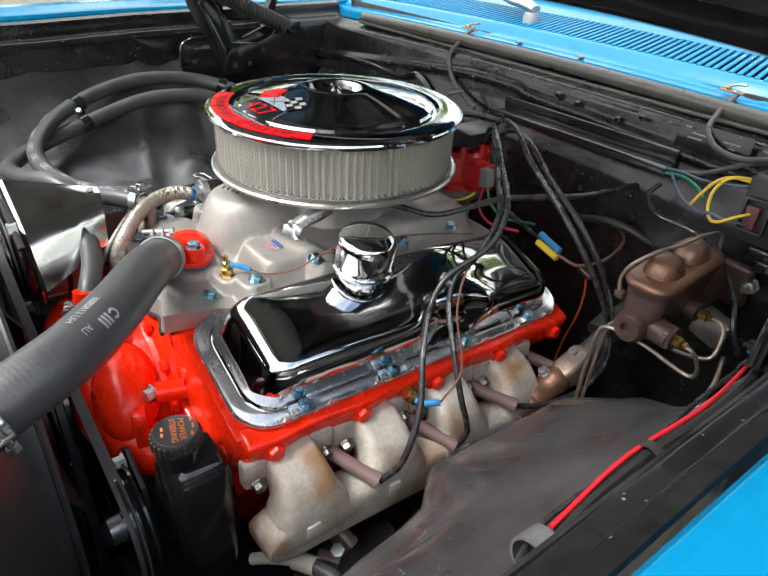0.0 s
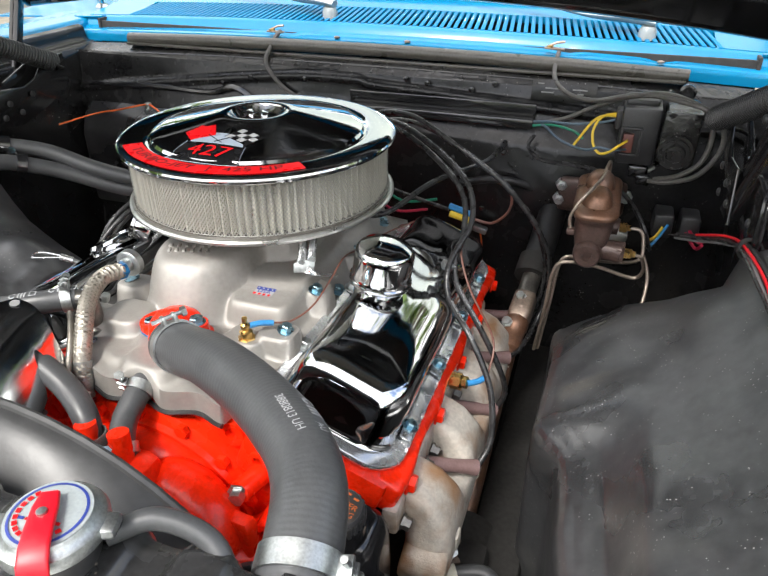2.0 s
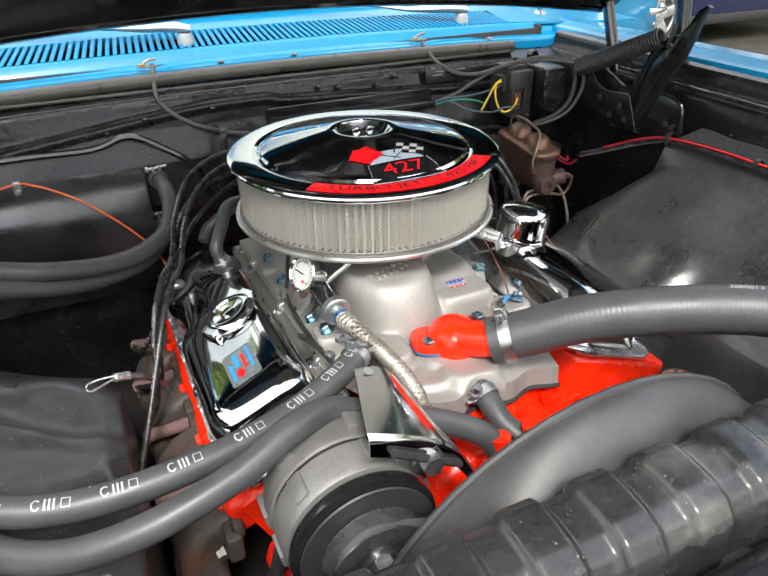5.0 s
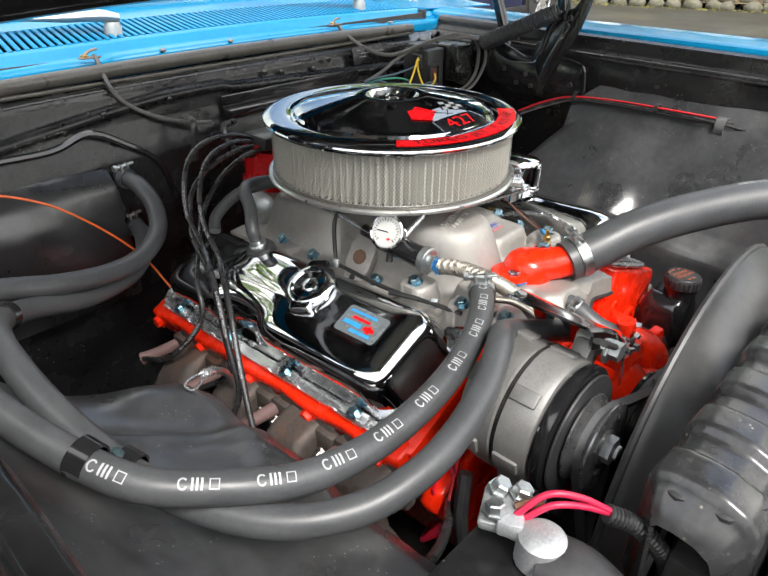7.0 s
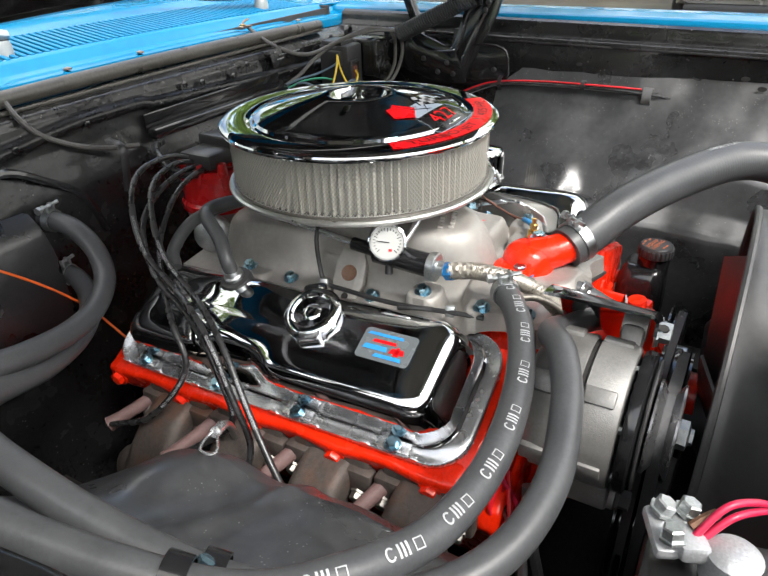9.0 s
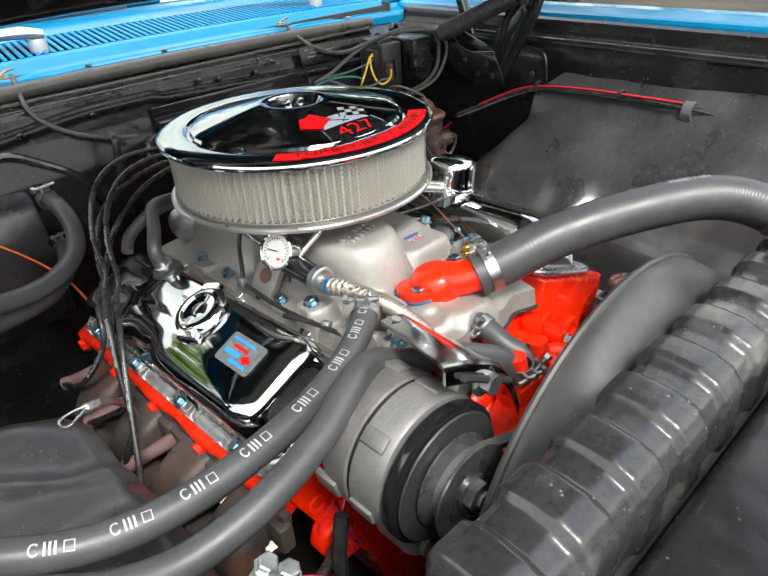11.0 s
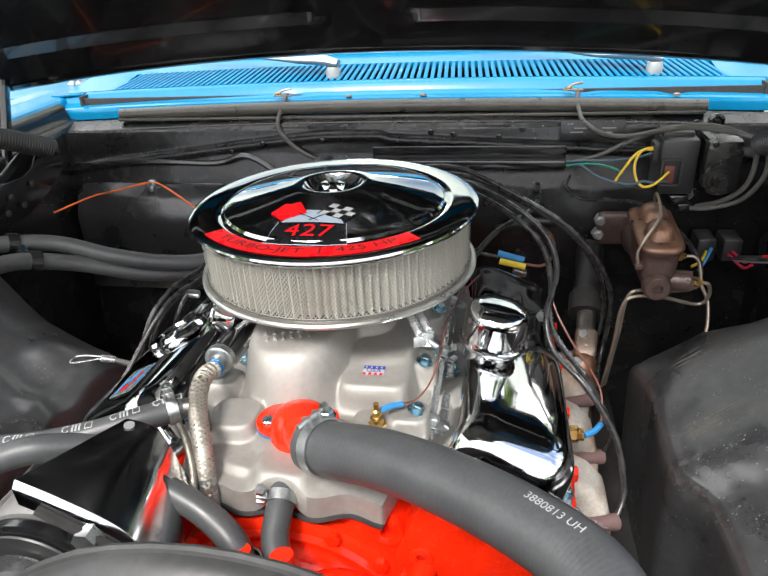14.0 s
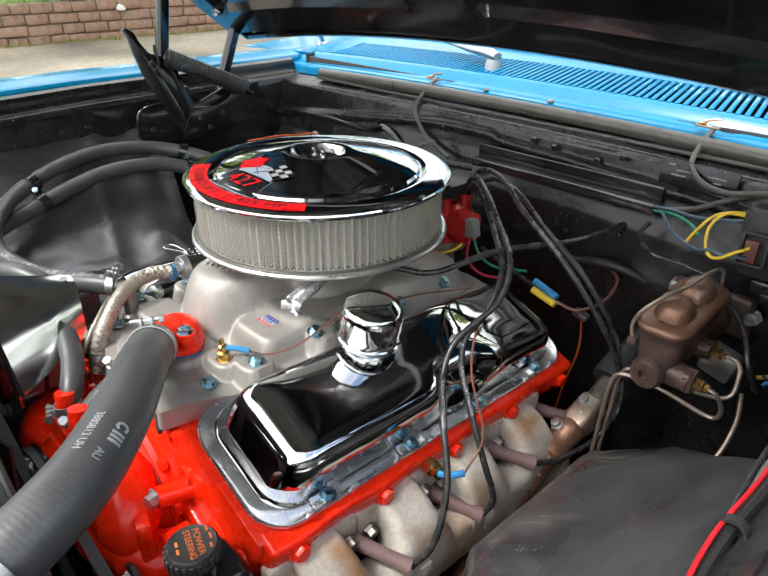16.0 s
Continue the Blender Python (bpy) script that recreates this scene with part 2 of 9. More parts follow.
WIRE_GREEN = mat("green_wire", (0.01, 0.22, 0.13), 0.45, 0.0, 0.1, 80)
WIRE_BLUE = mat("blue_wire", (0.03, 0.22, 0.5), 0.45, 0.0, 0.1, 80)
WIRE_BROWN = mat("brown_wire", (0.16, 0.06, 0.04), 0.45, 0.0, 0.1, 80)
WIRE_DULL = mat("grey_blue_wire", (0.06, 0.10, 0.14), 0.45, 0.0, 0.15, 80)
GREY_PLASTIC = mat("grey_plastic", (0.20, 0.20, 0.20), 0.5, 0.0, 0.1, 60)
CLAMP_GREY = mat("dusty_rubber_clamp", (0.10, 0.10, 0.102), 0.5, 0.0, 0.2, 40, 0.2, 300)
# near-black for grimy underbody parts; also painted shade in holes and hollows
DARK_GAP = mat("dark_underbody_and_shade", (0.02, 0.019, 0.018), 0.7, 0.0, 0.4, 15, 0.4, 60)
LEAD = mat("lead_terminal", (0.42, 0.43, 0.44), 0.45, 0.6, 0.15, 60, 0.4, 300)
BEIGE_WHITE = mat("white_paper", (0.72, 0.71, 0.68), 0.7, 0.0, 0.04, 30)
BEIGE = mat("beige_plastic", (0.62, 0.58, 0.48), 0.5, 0.0, 0.08, 60)
WHEELHOUSE = mat("scuffed_black_panel", (0.036, 0.037, 0.0395), 0.33, 0.0, 0.35, 9, 0.10, 40, 0.10, second=(0.115, 0.115, 0.112), second_at=(0.61, 0.86), second_scale=7.5, spec=1.0, bump_dist=0.004, specks=((0.28, 0.275, 0.27), 210, 0.09), dents=0.24, dent_scale=7.0)
SCRAPE = mat("bare_scraped_metal", (0.125, 0.12, 0.11), 0.5, 0.2, 0.3, 60, 0.3, 200)
PULLEY_DARK = mat("dark_pulley_steel", (0.20, 0.20, 0.205), 0.3, 0.8, 0.2, 50, 0.1, 300)
STEELPAN = mat("dull_steel_pan", (0.60, 0.60, 0.58), 0.34, 0.9, 0.06, 30, 0.1, 300)
PRINT_DARK = mat("dark_print", (0.05, 0.014, 0.014), 0.4, 0.0, 0.1, 60)
DECAL_NAVY = mat("navy_print", (0.03, 0.05, 0.25), 0.4, 0.0, 0.1, 60)
CHROME_FLANGE = mat("bright_flange", (0.70, 0.71, 0.72), 0.24, 0.85, 0.06, 60, 0.25, 45, 0.06)
FITTING_BLUE = mat("blue_anodised", (0.03, 0.22, 0.55), 0.3, 0.8, 0.1, 60)
GASKET_BLUE = mat("blue_gasket", (0.03, 0.15, 0.35), 0.5, 0.0, 0.1, 60)
SHROUD = mat("satin_shroud_plastic", (0.044, 0.044, 0.0445), 0.42, 0.0, 0.18, 12, 0.1, 300, 0.08, spec=0.55)
TANK = mat("worn_satin_black", (0.024, 0.024, 0.0245), 0.24, 0.0, 0.3, 25, 0.35, 70, 0.10, second=(0.13, 0.128, 0.12), second_at=(0.57, 0.82), spec=0.6, specks=((0.22, 0.20, 0.16), 160, 0.06))
DECAL_PALE = mat("pale_decal", (0.30, 0.335, 0.345), 0.4, 0.0, 0.08, 60)
LEVER_RED = mat("red_plastic", (0.62, 0.008, 0.02), 0.35, 0.0, 0.08, 60)
BELT = mat("rubber_belt", (0.085, 0.085, 0.086), 0.5, 0.0, 0.2, 40, 0.2, 400)
SLEEVE = mat("taped_sleeve", (0.02, 0.02, 0.021), 0.4, 0.0, 0.3, 90, 0.9, 160)


def braid_mat():
    m = mat("steel_braid", (0.20, 0.185, 0.16), 0.36, 0.8, 0.15, 80)
    nt = m.node_tree
    b = nt.nodes["Principled BSDF"]
    co = nt.nodes.new("ShaderNodeTexCoord").outputs["Object"]
    v = nt.nodes.new("ShaderNodeTexVoronoi")
    v.inputs["Scale"].default_value = 620
    nt.links.new(co, v.inputs["Vector"])
    n = nt.nodes.new("ShaderNodeBump")
    n.inputs["Strength"].default_value, n.inputs["Distance"].default_value = 0.6, 0.0006
    n.invert = True
    nt.links.new(v.outputs["Distance"], n.inputs["Height"])
    nt.links.new(n.outputs[0], b.inputs["Normal"])
    return m


BRAID = braid_mat()
STRAND = mat("stainless_strand", (0.40, 0.37, 0.32), 0.48, 0.7, 0.2, 60)
DECAL_GREYBLUE = mat("grey_foil_decal", (0.17, 0.19, 0.20), 0.25, 0.3, 0.08, 60)
DECAL_SKY = mat("sky_blue_print", (0.03, 0.25, 0.60), 0.35, 0.0, 0.08, 60)
WHITE_DIAL = mat("white_dial", (0.52, 0.52, 0.50), 0.35, 0.0, 0.03, 60)
RUST_LID = mat("coppery_rust", (0.16, 0.082, 0.050), 0.36, 0.45, 0.3, 40, 0.4, 260, 0.1, second=(0.19, 0.12, 0.09), second_at=(0.5, 0.7), second_scale=22)
BRAKE_LINE = mat("dull_steel_line", (0.28, 0.23, 0.19), 0.4, 0.6, 0.25, 40, 0.2, 300)
DULL_BOLT = mat("dull_bolt_steel", (0.19, 0.18, 0.165), 0.38, 0.8, 0.25, 60, 0.2, 300)
WORN_STEEL = mat("worn_brown_steel", (0.27, 0.21, 0.17), 0.42, 0.6, 0.25, 40, 0.3, 300)
CONNECTOR = mat("brown_plastic", (0.12, 0.04, 0.03), 0.45, 0.0, 0.1, 60)
WIRE_GREY = mat("dark_grey_tube", (0.085, 0.080, 0.075), 0.45, 0.0, 0.25, 30, 0.2, 300)
FIREWALL = mat("black_firewall_paint", (0.013, 0.013, 0.0136), 0.24, 0.0, 0.35, 16, 0.20, 55, 0.07, second=(0.028, 0.026, 0.024), second_at=(0.64, 0.9), second_scale=9, bump_dist=0.004, spec=0.32, specks=((0.20, 0.195, 0.19), 150, 0.06), dents=0.08, dent_scale=16)

# ---------------------------------------------------------------- setting: car body round the engine bay
def structure(name, bm, material, label, category, angle=38):
    return solid(name, bm, material, label, category, kind="structure", angle=angle)


def at_line(line, v):
    """A point along a section of (a, b) pairs, v from 0 to 1."""
    w = v * (len(line) - 1)
    return tuple(float(np.interp(w, range(len(line)), [p[k] for p in line])) for k in range(len(line[0])))


def crown(x):
    return -0.03 * x * x


# firewall: a section in y and z swept across the car, with a slanting swage and soft dents
FW = [(0.448, 0.990), (0.43, 0.984), (0.412, 0.978), (0.405, 0.965), (0.400, 0.945), (0.396, 0.925), (0.388, 0.90), (0.376, 0.87), (0.370, 0.80), (0.366, 0.66), (0.34, 0.52), (0.31, 0.36)]


def firewall_at(u, v):
    x = -0.66 + 1.32 * u
    y, z = at_line(FW, v)
    ridge = 0.955 - 0.12 * max(0.0, -0.12 - x) ** 1.1 if x < 0 else 0.95 - 0.05 * x
    y -= 0.007 * math.exp(-((z - ridge) / 0.006) ** 2)
    y -= 0.012 * math.exp(-((x - 0.36) / 0.14) ** 2 - ((z - 0.80) / 0.09) ** 2)
    y -= 0.004 * noise.noise((x * 9, z * 14, 0.3))
    return (x, y, z + (crown(x) if z > 0.97 else 0))


firewall = structure("firewall", sheet(lambda u, v: firewall_at(u, 0.27 + 0.73 * v), 150, 80, 0.004), FIREWALL, "dusty black painted steel firewall with drips and seams", "firewall")
part("upper_ledge", sheet(lambda u, v: firewall_at(u, 0.27 * v), 150, 20, 0.004), BLACK_DUSTY, firewall, "dusty upper ledge of the firewall")
# raised blower cover on the passenger side
part("heater_cover", prism([(0.40, 0.880), (0.378, 0.878), (0.345, 0.850), (0.330, 0.815), (0.326, 0.66), (0.40, 0.66)], 0.37, 0.010, Matrix(((0, 0, 1, -0.625), (1, 0, 0, 0), (0, 1, 0, 0), (0, 0, 0, 1)))), BLACK_SHEEN, firewall, "black pressed steel heater box cover")
part("seam_sealer", tube([(-0.64, 0.385, 0.905), (-0.45, 0.383, 0.912), (-0.33, 0.383, 0.91), (-0.27, 0.38, 0.925), (-0.22, 0.378, 0.90), (-0.17, 0.37, 0.86), (-0.15, 0.366, 0.80)], 0.006, 8, 5), BLACK_GLOSS, firewall, "glossy black sealer bead")
part("cable_tray", join(box(0.34, 0.022, 0.016, 0.004, pose(0.145, 0.372, 0.912)), box(0.34, 0.006, 0.03, 0.002, pose(0.145, 0.384, 0.926))), BLACK_GLOSS, firewall, "black metal wiring tray")
for x, z in ((-0.3, 0.93), (-0.235, 0.945), (-0.12, 0.95), (0.08, 0.965), (0.12, 0.96), (0.2, 0.955), (0.24, 0.968), (0.31, 0.93), (0.39, 0.965), (0.52, 0.975), (0.55, 0.965), (0.02, 0.85), (0.18, 0.84), (0.27, 0.86), (0.31, 0.80), (0.24, 0.75), (-0.06, 0.83)):
    part("rivet", lathe([(0.0055, 0), (0.005, 0.003), (0, 0.005)], 10, pose(x, 0.392 if z > 0.9 else 0.362, z, 90)), BLACK_GLOSS, firewall)
# stamped body plate with worn print
plate = part("body_plate", box(0.105, 0.002, 0.034, 0.0005, pose(0.356, 0.385, 0.966, -14)), FIREWALL, firewall, "small stamped black plate with worn pale print")
for k, (x, z, w) in enumerate(((-0.042, 0.011, 0.012), (-0.03, 0.004, 0.036), (0.02, 0.004, 0.028), (-0.036, -0.003, 0.024), (0.03, -0.003, 0.012), (-0.042, -0.010, 0.012))):
    part("print_bar", box(w * 0.85, 0.0006, 0.0020, 0, pose(0.356 + 0.9 * x + w / 2 - 0.006, 0.3832, 0.966 + z, -14)), GREY_PLASTIC, plate)
# battery of wires' connector block and fuse panel lie further down

# wheelhouses, aprons and fenders
HOUSE = {1: [(0.641, 0.915), (0.624, 0.892), (0.590, 0.850), (0.55, 0.810), (0.512, 0.781), (0.48, 0.759), (0.455, 0.742), (0.435, 0.727), (0.420, 0.714), (0.4135, 0.706), (0.4115, 0.698), (0.4105, 0.685), (0.4095, 0.62), (0.408, 0.46)],
         -1: [(0.641, 0.915), (0.624, 0.892), (0.585, 0.842), (0.55, 0.808), (0.515, 0.782), (0.475, 0.766), (0.43, 0.752), (0.39, 0.742), (0.37, 0.725), (0.362, 0.66), (0.36, 0.46)]}
for s, n in ((1, "left"), (-1, "right")):
    def apron(u, v, s=s):
        y = -0.80 + 1.26 * u
        x, z = at_line([(0.640, 0.42), (0.643, 0.84), (0.647, 0.955), (0.655, 0.972), (0.669, 0.974), (0.674, 0.980), (0.677, 1.0), (0.690, 1.004)], v)
        if z < 0.96:
            x += 0.018 * min(1.0, max(0.0, (-0.24 - y) / 0.10)) if s > 0 else 0
        elif s < 0:
            x -= 0.026 * min(1.0, max(0.0, (-0.05 - y) / 0.2))
        return (s * (x + 0.002 * noise.noise((y * 6, z * 9, s))), y, z + 0.012 * (u - 0.5))
    structure("apron_" + n, sheet(apron, 40, 24, 0.004), BLACK_PANEL, "black painted inner fender apron with a stepped flange", "apron")
    ap = bpy.data.objects["apron_" + n]
    part("bead", tube([(s * 0.6505, -0.78 + 0.1 * k, 0.964 + 0.012 * (k / 12.6 - 0.5)) for k in range(12)], 0.0022, 6, 2), BLACK_SHEEN, ap)   # apron_bead
    for y, z, w in ((-0.02, 0.986, 0.010), (-0.30, 0.90, 0.0045), (-0.12, 0.93, 0.0045), (-0.42, 0.925, 0.006), (-0.45, 0.91, 0.006), (-0.55, 0.985, 0.009)):
        part("hole", lathe([(w, 0), (w, 0.0016), (0, 0.0016)], 14, Matrix.Translation((s * (0.6455 if z < 0.95 else 0.6755), y, z)) @ pose(0, 0, 0, 0, -90 * s, 0) @ Matrix.Diagonal((0.7, 1.3, 1, 1))), DARK_GAP, ap)

    def house(u, v, s=s):
        x, z = at_line(HOUSE[s], v)
        rear = 0.115 if s > 0 else 0.085
        back = rear - 0.12 * max(0.0, 1 - v * 3) if s > 0 else rear - 0.09 * v
        y = -0.82 + (back + 0.82) * u
        x += 0.018 * min(1.0, max(0.0, (-0.24 - y) / 0.10)) * max(0.0, 1 - 3 * v)
        d = max(0.0, (y - back + 0.10) / 0.10)
        z -= 0.035 * d ** 2 * (1 if v > 0.12 else 0) + 0.16 * max(0.0, (-0.45 - y) / 0.37) ** 1.6
        z += 0.006 * noise.noise((x * 8, y * 7, s * 3.0)) + 0.003 * noise.noise((x * 22, y * 20, s * 5.0))
        z += 0.010 * math.exp(-((x - 0.44) / 0.03) ** 2 - ((y + 0.02) / 0.05) ** 2) if s < 0 else 0
        z += 0.008 * math.exp(-((x - 0.57) / 0.04) ** 2 - ((y + 0.02) / 0.13) ** 2)
        if s > 0:
            k = min(1.0, max(0.0, (0.52 - x) / 0.07))
            step, run = min(1.0, max(0.0, (-0.150 - y) / 0.035)), min(1.0, max(0.0, (-0.18 - y) / 0.17))
            x, z = x + (0.030 * step + 0.020 * run) * k, z - (0.006 * step + 0.015 * run) * k
        if s < 0:
            z += 0.007 * math.exp(-((y + 0.13 - 0.35 * (x - 0.45)) / 0.012) ** 2) - 0.008 * math.exp(-((y + 0.09 - 0.35 * (x - 0.45)) / 0.03) ** 2)
            z += 0.004 * math.sin(38 * (y + 0.6 * x)) * math.exp(-((x - 0.45) / 0.07) ** 2)
        x += 0.006 * noise.noise((y * 11, z * 5, s * 7.0)) * (1 if v > 0.6 else 0)
        return (s * x, y, z)
    structure("wheelhouse_" + n, sheet(house, 90, 60, 0.004), WHEELHOUSE, "black painted wheelhouse panel, scuffed and dusty", "wheelhouse", 60)
    if s > 0:   # pale scrapes where the paint is worn towards the inner edge
        wr = random.Random(11)
        for y0, x0, n_ in ((0.025, 0.432, 13), (-0.100, 0.424, 16)):
            for k in range(n_):
                xa, ya, ln, wd = x0 + wr.uniform(0, 0.02), y0 + wr.gauss(0, 0.011), wr.uniform(0.02, 0.06), wr.uniform(0.0006, 0.0022)

                def scrape(u, v, xa=xa, ya=ya, ln=ln, wd=wd):
                    x = xa + ln * u
                    y = ya + 0.25 * ln * u + wd * (v - 0.5) * math.sin(math.pi * min(0.95, max(0.05, u)))
                    vv = 0.5
                    lo, hi = 0.0, 0.75
                    for _ in range(24):
                        mid = (lo + hi) / 2
                        uu = (y + 0.82) / (0.115 - 0.12 * max(0.0, 1 - mid * 3) + 0.82)
                        if house(uu, mid)[0] > x:
                            lo = mid
                        else:
                            hi = mid
                    return Vector(house((y + 0.82) / (0.115 - 0.12 * max(0.0, 1 - lo * 3) + 0.82), lo)) + Vector((-0.0006, 0, 0.0012))
                part("scrape", sheet(scrape, 8, 1), SCRAPE, bpy.data.objects["wheelhouse_" + n], "pale worn scrape in the paint" if k == 0 else "")

    FE = [(0.694, 0.975), (0.696, 1.004), (0.700, 1.010), (0.708, 1.013), (0.75, 1.018), (0.80, 1.016), (0.86, 1.002), (0.905, 0.97), (0.925, 0.90), (0.94, 0.78), (0.93, 0.55), (0.90, 0.35)]

    def fender(u, v, s=s):
        x, z = at_line(FE, v)
        y = -0.98 + 1.60 * u
        x -= 0.026 * min(1.0, max(0.0, (-0.05 - y) / 0.2)) if s < 0 and v < 0.5 else 0
        return (s * x, y, z + 0.018 * (u - 0.55) + 0.004 * math.sin(u * 5))
    structure("fender_" + n, sheet(fender, 40, 66, 0.004), BLUE_PAINT, "glossy bright blue painted front fender", "fender")

# cowl: front lip, vent with slats, rear strip
CW1 = [(0.453, 0.990), (0.4535, 1.006), (0.456, 1.011), (0.463, 1.013), (0.476, 1.014), (0.486, 1.018), (0.492, 1.026), (0.497, 1.032), (0.503, 1.035), (0.508, 1.0358)]
CW2 = [(0.600, 1.038), (0.601, 1.051), (0.615, 1.0535), (0.65, 1.060), (0.70, 1.066)]


def cowl_at(line, x0=-0.70, x1=0.70):
    def fn(u, v):
        x = x0 + (x1 - x0) * u
        y, z = at_line(line, v)
        dent = 0.0
        for cx in (-0.19, 0.345, 0.50):
            dent += 0.006 * math.exp(-((x - cx) / 0.018) ** 2) * math.exp(-((y - 0.475) / 0.01) ** 2)
        return (x, y + 0.02 * x * x, z + crown(x) - dent)
    return fn


cowl = structure("cowl", sheet(cowl_at(CW1), 120, 36, 0.003), BLUE_PAINT, "glossy blue cowl panel with a slotted air vent below the windscreen", "cowl")
part("rear_strip", sheet(cowl_at(CW2), 60, 12, 0.003), BLUE_PAINT, cowl)
# solid sheet whose near-black colour stands in for shade below the slats
part("trough", sheet(lambda u, v: (-0.70 + 1.4 * u, 0.500 + 0.105 * v + 0.02 * (-0.70 + 1.4 * u) ** 2, 1.005 + crown(-0.70 + 1.4 * u)), 30, 2, 0.003), DARK_GAP, cowl, "near-black sheet as painted shade below the vent slats")
for s in (-1, 1):
    part("end_panel", sheet(lambda u, v, s=s: (s * (0.585 + 0.115 * u), 0.506 + 0.098 * v + 0.02 * 0.41, 1.0365 + 0.0155 * v + crown(0.585 + 0.115 * u)), 6, 6, 0.003), BLUE_PAINT, cowl)
    part("corner_panel", sheet(lambda u, v, s=s: (s * (0.655 + 0.30 * u), 0.50 + 0.32 * v, 1.022 - 0.012 * u + 0.02 * v), 12, 10, 0.003), BLUE_PAINT, cowl)
slat_mesh = mesh_of("vent_slat", box(0.0074, 0.098, 0.004, 0.0012), BLUE_SLAT)
for k in range(92):
    x = -0.58 + k * 0.01275
    ob = new("vent_slat", slat_mesh)
    ob.parent = cowl
    ob.matrix_basis = pose(x, 0.554 + 0.02 * x * x, 1.0425 + crown(x), 8.8, 0, 16 * x / 0.6)
# plenum walls, with the shade under the vent put into their colour
part("plenum", join(box(1.30, 0.16, 0.006, 0.001, pose(0, 0.56, 0.965)), box(1.30, 0.006, 0.075, 0.001, pose(0, 0.640, 1.0)), box(1.30, 0.006, 0.05, 0.001, pose(0, 0.487, 0.99)), box(0.006, 0.16, 0.06, 0.001, pose(-0.65, 0.56, 0.99)), box(0.006, 0.16, 0.06, 0.001, pose(0.65, 0.56, 0.99))), DARK_GAP, cowl, "air plenum under the vent with shade in its near-black colour")
seal = structure("cowl_seal", join(tube([(x, 0.438, 1.001 + crown(x)) for x in (-0.54, -0.3, 0, 0.3, 0.545)], 0.0115, 12, 8), box(1.085, 0.012, 0.006, 0.002, pose(0, 0.431, 0.984))), SEAL, "grey weathered rubber seal along the cowl edge", "seal")
GLASS_SKY = mat("windscreen_glass", (0.42, 0.47, 0.43), 0.05, 1.0, 0.05, 3, 0, 1, 0.02)
screen = structure("windscreen", sheet(lambda u, v: (-0.74 + 1.48 * u, 0.735 + 0.45 * v - 0.10 * (1 - (2 * u - 1) ** 2) + 0.06, 1.085 + 0.42 * v), 20, 8, 0.006), GLASS_SKY, "raked windscreen glass mirroring the bright sky", "windscreen")
part("screen_trim", tube([(-0.74 + 0.074 * k, 0.79 - 0.10 * (1 - (0.1 * k - 1) ** 2), 1.083) for k in range(21)], 0.009, 8, 2), CHROME, screen, "bright chrome windscreen trim")
# wiper arms
WIPER = mat("satin_silver_paint", (0.36, 0.39, 0.40), 0.38, 0.4, 0.06, 40, 0.05, 200)
for x0, x1, y1 in ((-0.125, -0.33, 0.60), (0.473, 0.27, 0.60)):
    zc = crown(x0)
    w = part("wiper_arm", tube([(x0 + 0.012, 0.532, 1.064 + zc), (x0 - 0.02, 0.540, 1.069 + zc), (x0 - 0.07, 0.556, 1.069 + zc), (x0 - 0.12, 0.572, 1.070 + zc), (x1, y1, 1.076 + crown(x1)), (x1 - 0.12, y1 + 0.02, 1.078 + crown(x1))], 0.012, 12, 5, radii=[0.010, 0.0145, 0.012, 0.007, 0.005, 0.004], flat=0.7), WIPER, cowl, "satin silver wiper arm lying over the cowl vent")
    part("pivot", lathe([(0.015, 0), (0.015, 0.014), (0.012, 0.022), (0, 0.022)], 16, pose(x0, 0.535, 1.036 + zc)), WIPER, w)

# radiator support and underbody
support = structure("radiator_support", join(box(1.26, 0.13, 0.045, 0.018, pose(0, -0.672, 0.846), 4), box(1.26, 0.02, 0.5, 0.004, pose(0, -0.735, 0.60))), BLACK_PANEL, "black painted radiator support panel", "support")
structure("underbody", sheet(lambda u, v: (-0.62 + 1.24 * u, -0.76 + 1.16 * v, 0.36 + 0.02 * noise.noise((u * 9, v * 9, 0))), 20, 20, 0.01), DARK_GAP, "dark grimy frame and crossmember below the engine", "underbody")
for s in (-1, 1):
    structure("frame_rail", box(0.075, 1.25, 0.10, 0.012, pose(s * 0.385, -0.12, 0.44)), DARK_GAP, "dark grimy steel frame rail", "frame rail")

# bright nozzles on the cowl corners
for s in (-1, 1):
    nz = thing("washer_nozzle", "small chrome nozzle on the cowl corner", "washer nozzle", (s * 0.735, 0.60, 1.025), "washer nozzles")
    part("base", lathe([(0.018, 0), (0.018, 0.004), (0.010, 0.010), (0, 0.010)], 20, pose(s * 0.735, 0.60, 1.022)), CHROME, nz)
    part("stem", tube([(s * 0.735, 0.60, 1.030), (s * 0.735, 0.595, 1.042), (s * 0.733, 0.585, 1.052)], 0.006, 10, 4), CHROME, nz)

# hood, standing open
HY, HZ, HA = 0.352, 1.085, radians(38)


def hood_at(x, d, h=0.0):
    """A point of the hood: across, d along it from the rear edge, h below its skin."""
    return (x, HY - d * math.cos(HA) - h * math.sin(HA), HZ + d * math.sin(HA) - h * math.cos(HA) + 0.036 - 0.046 * (x / 0.68) ** 2)


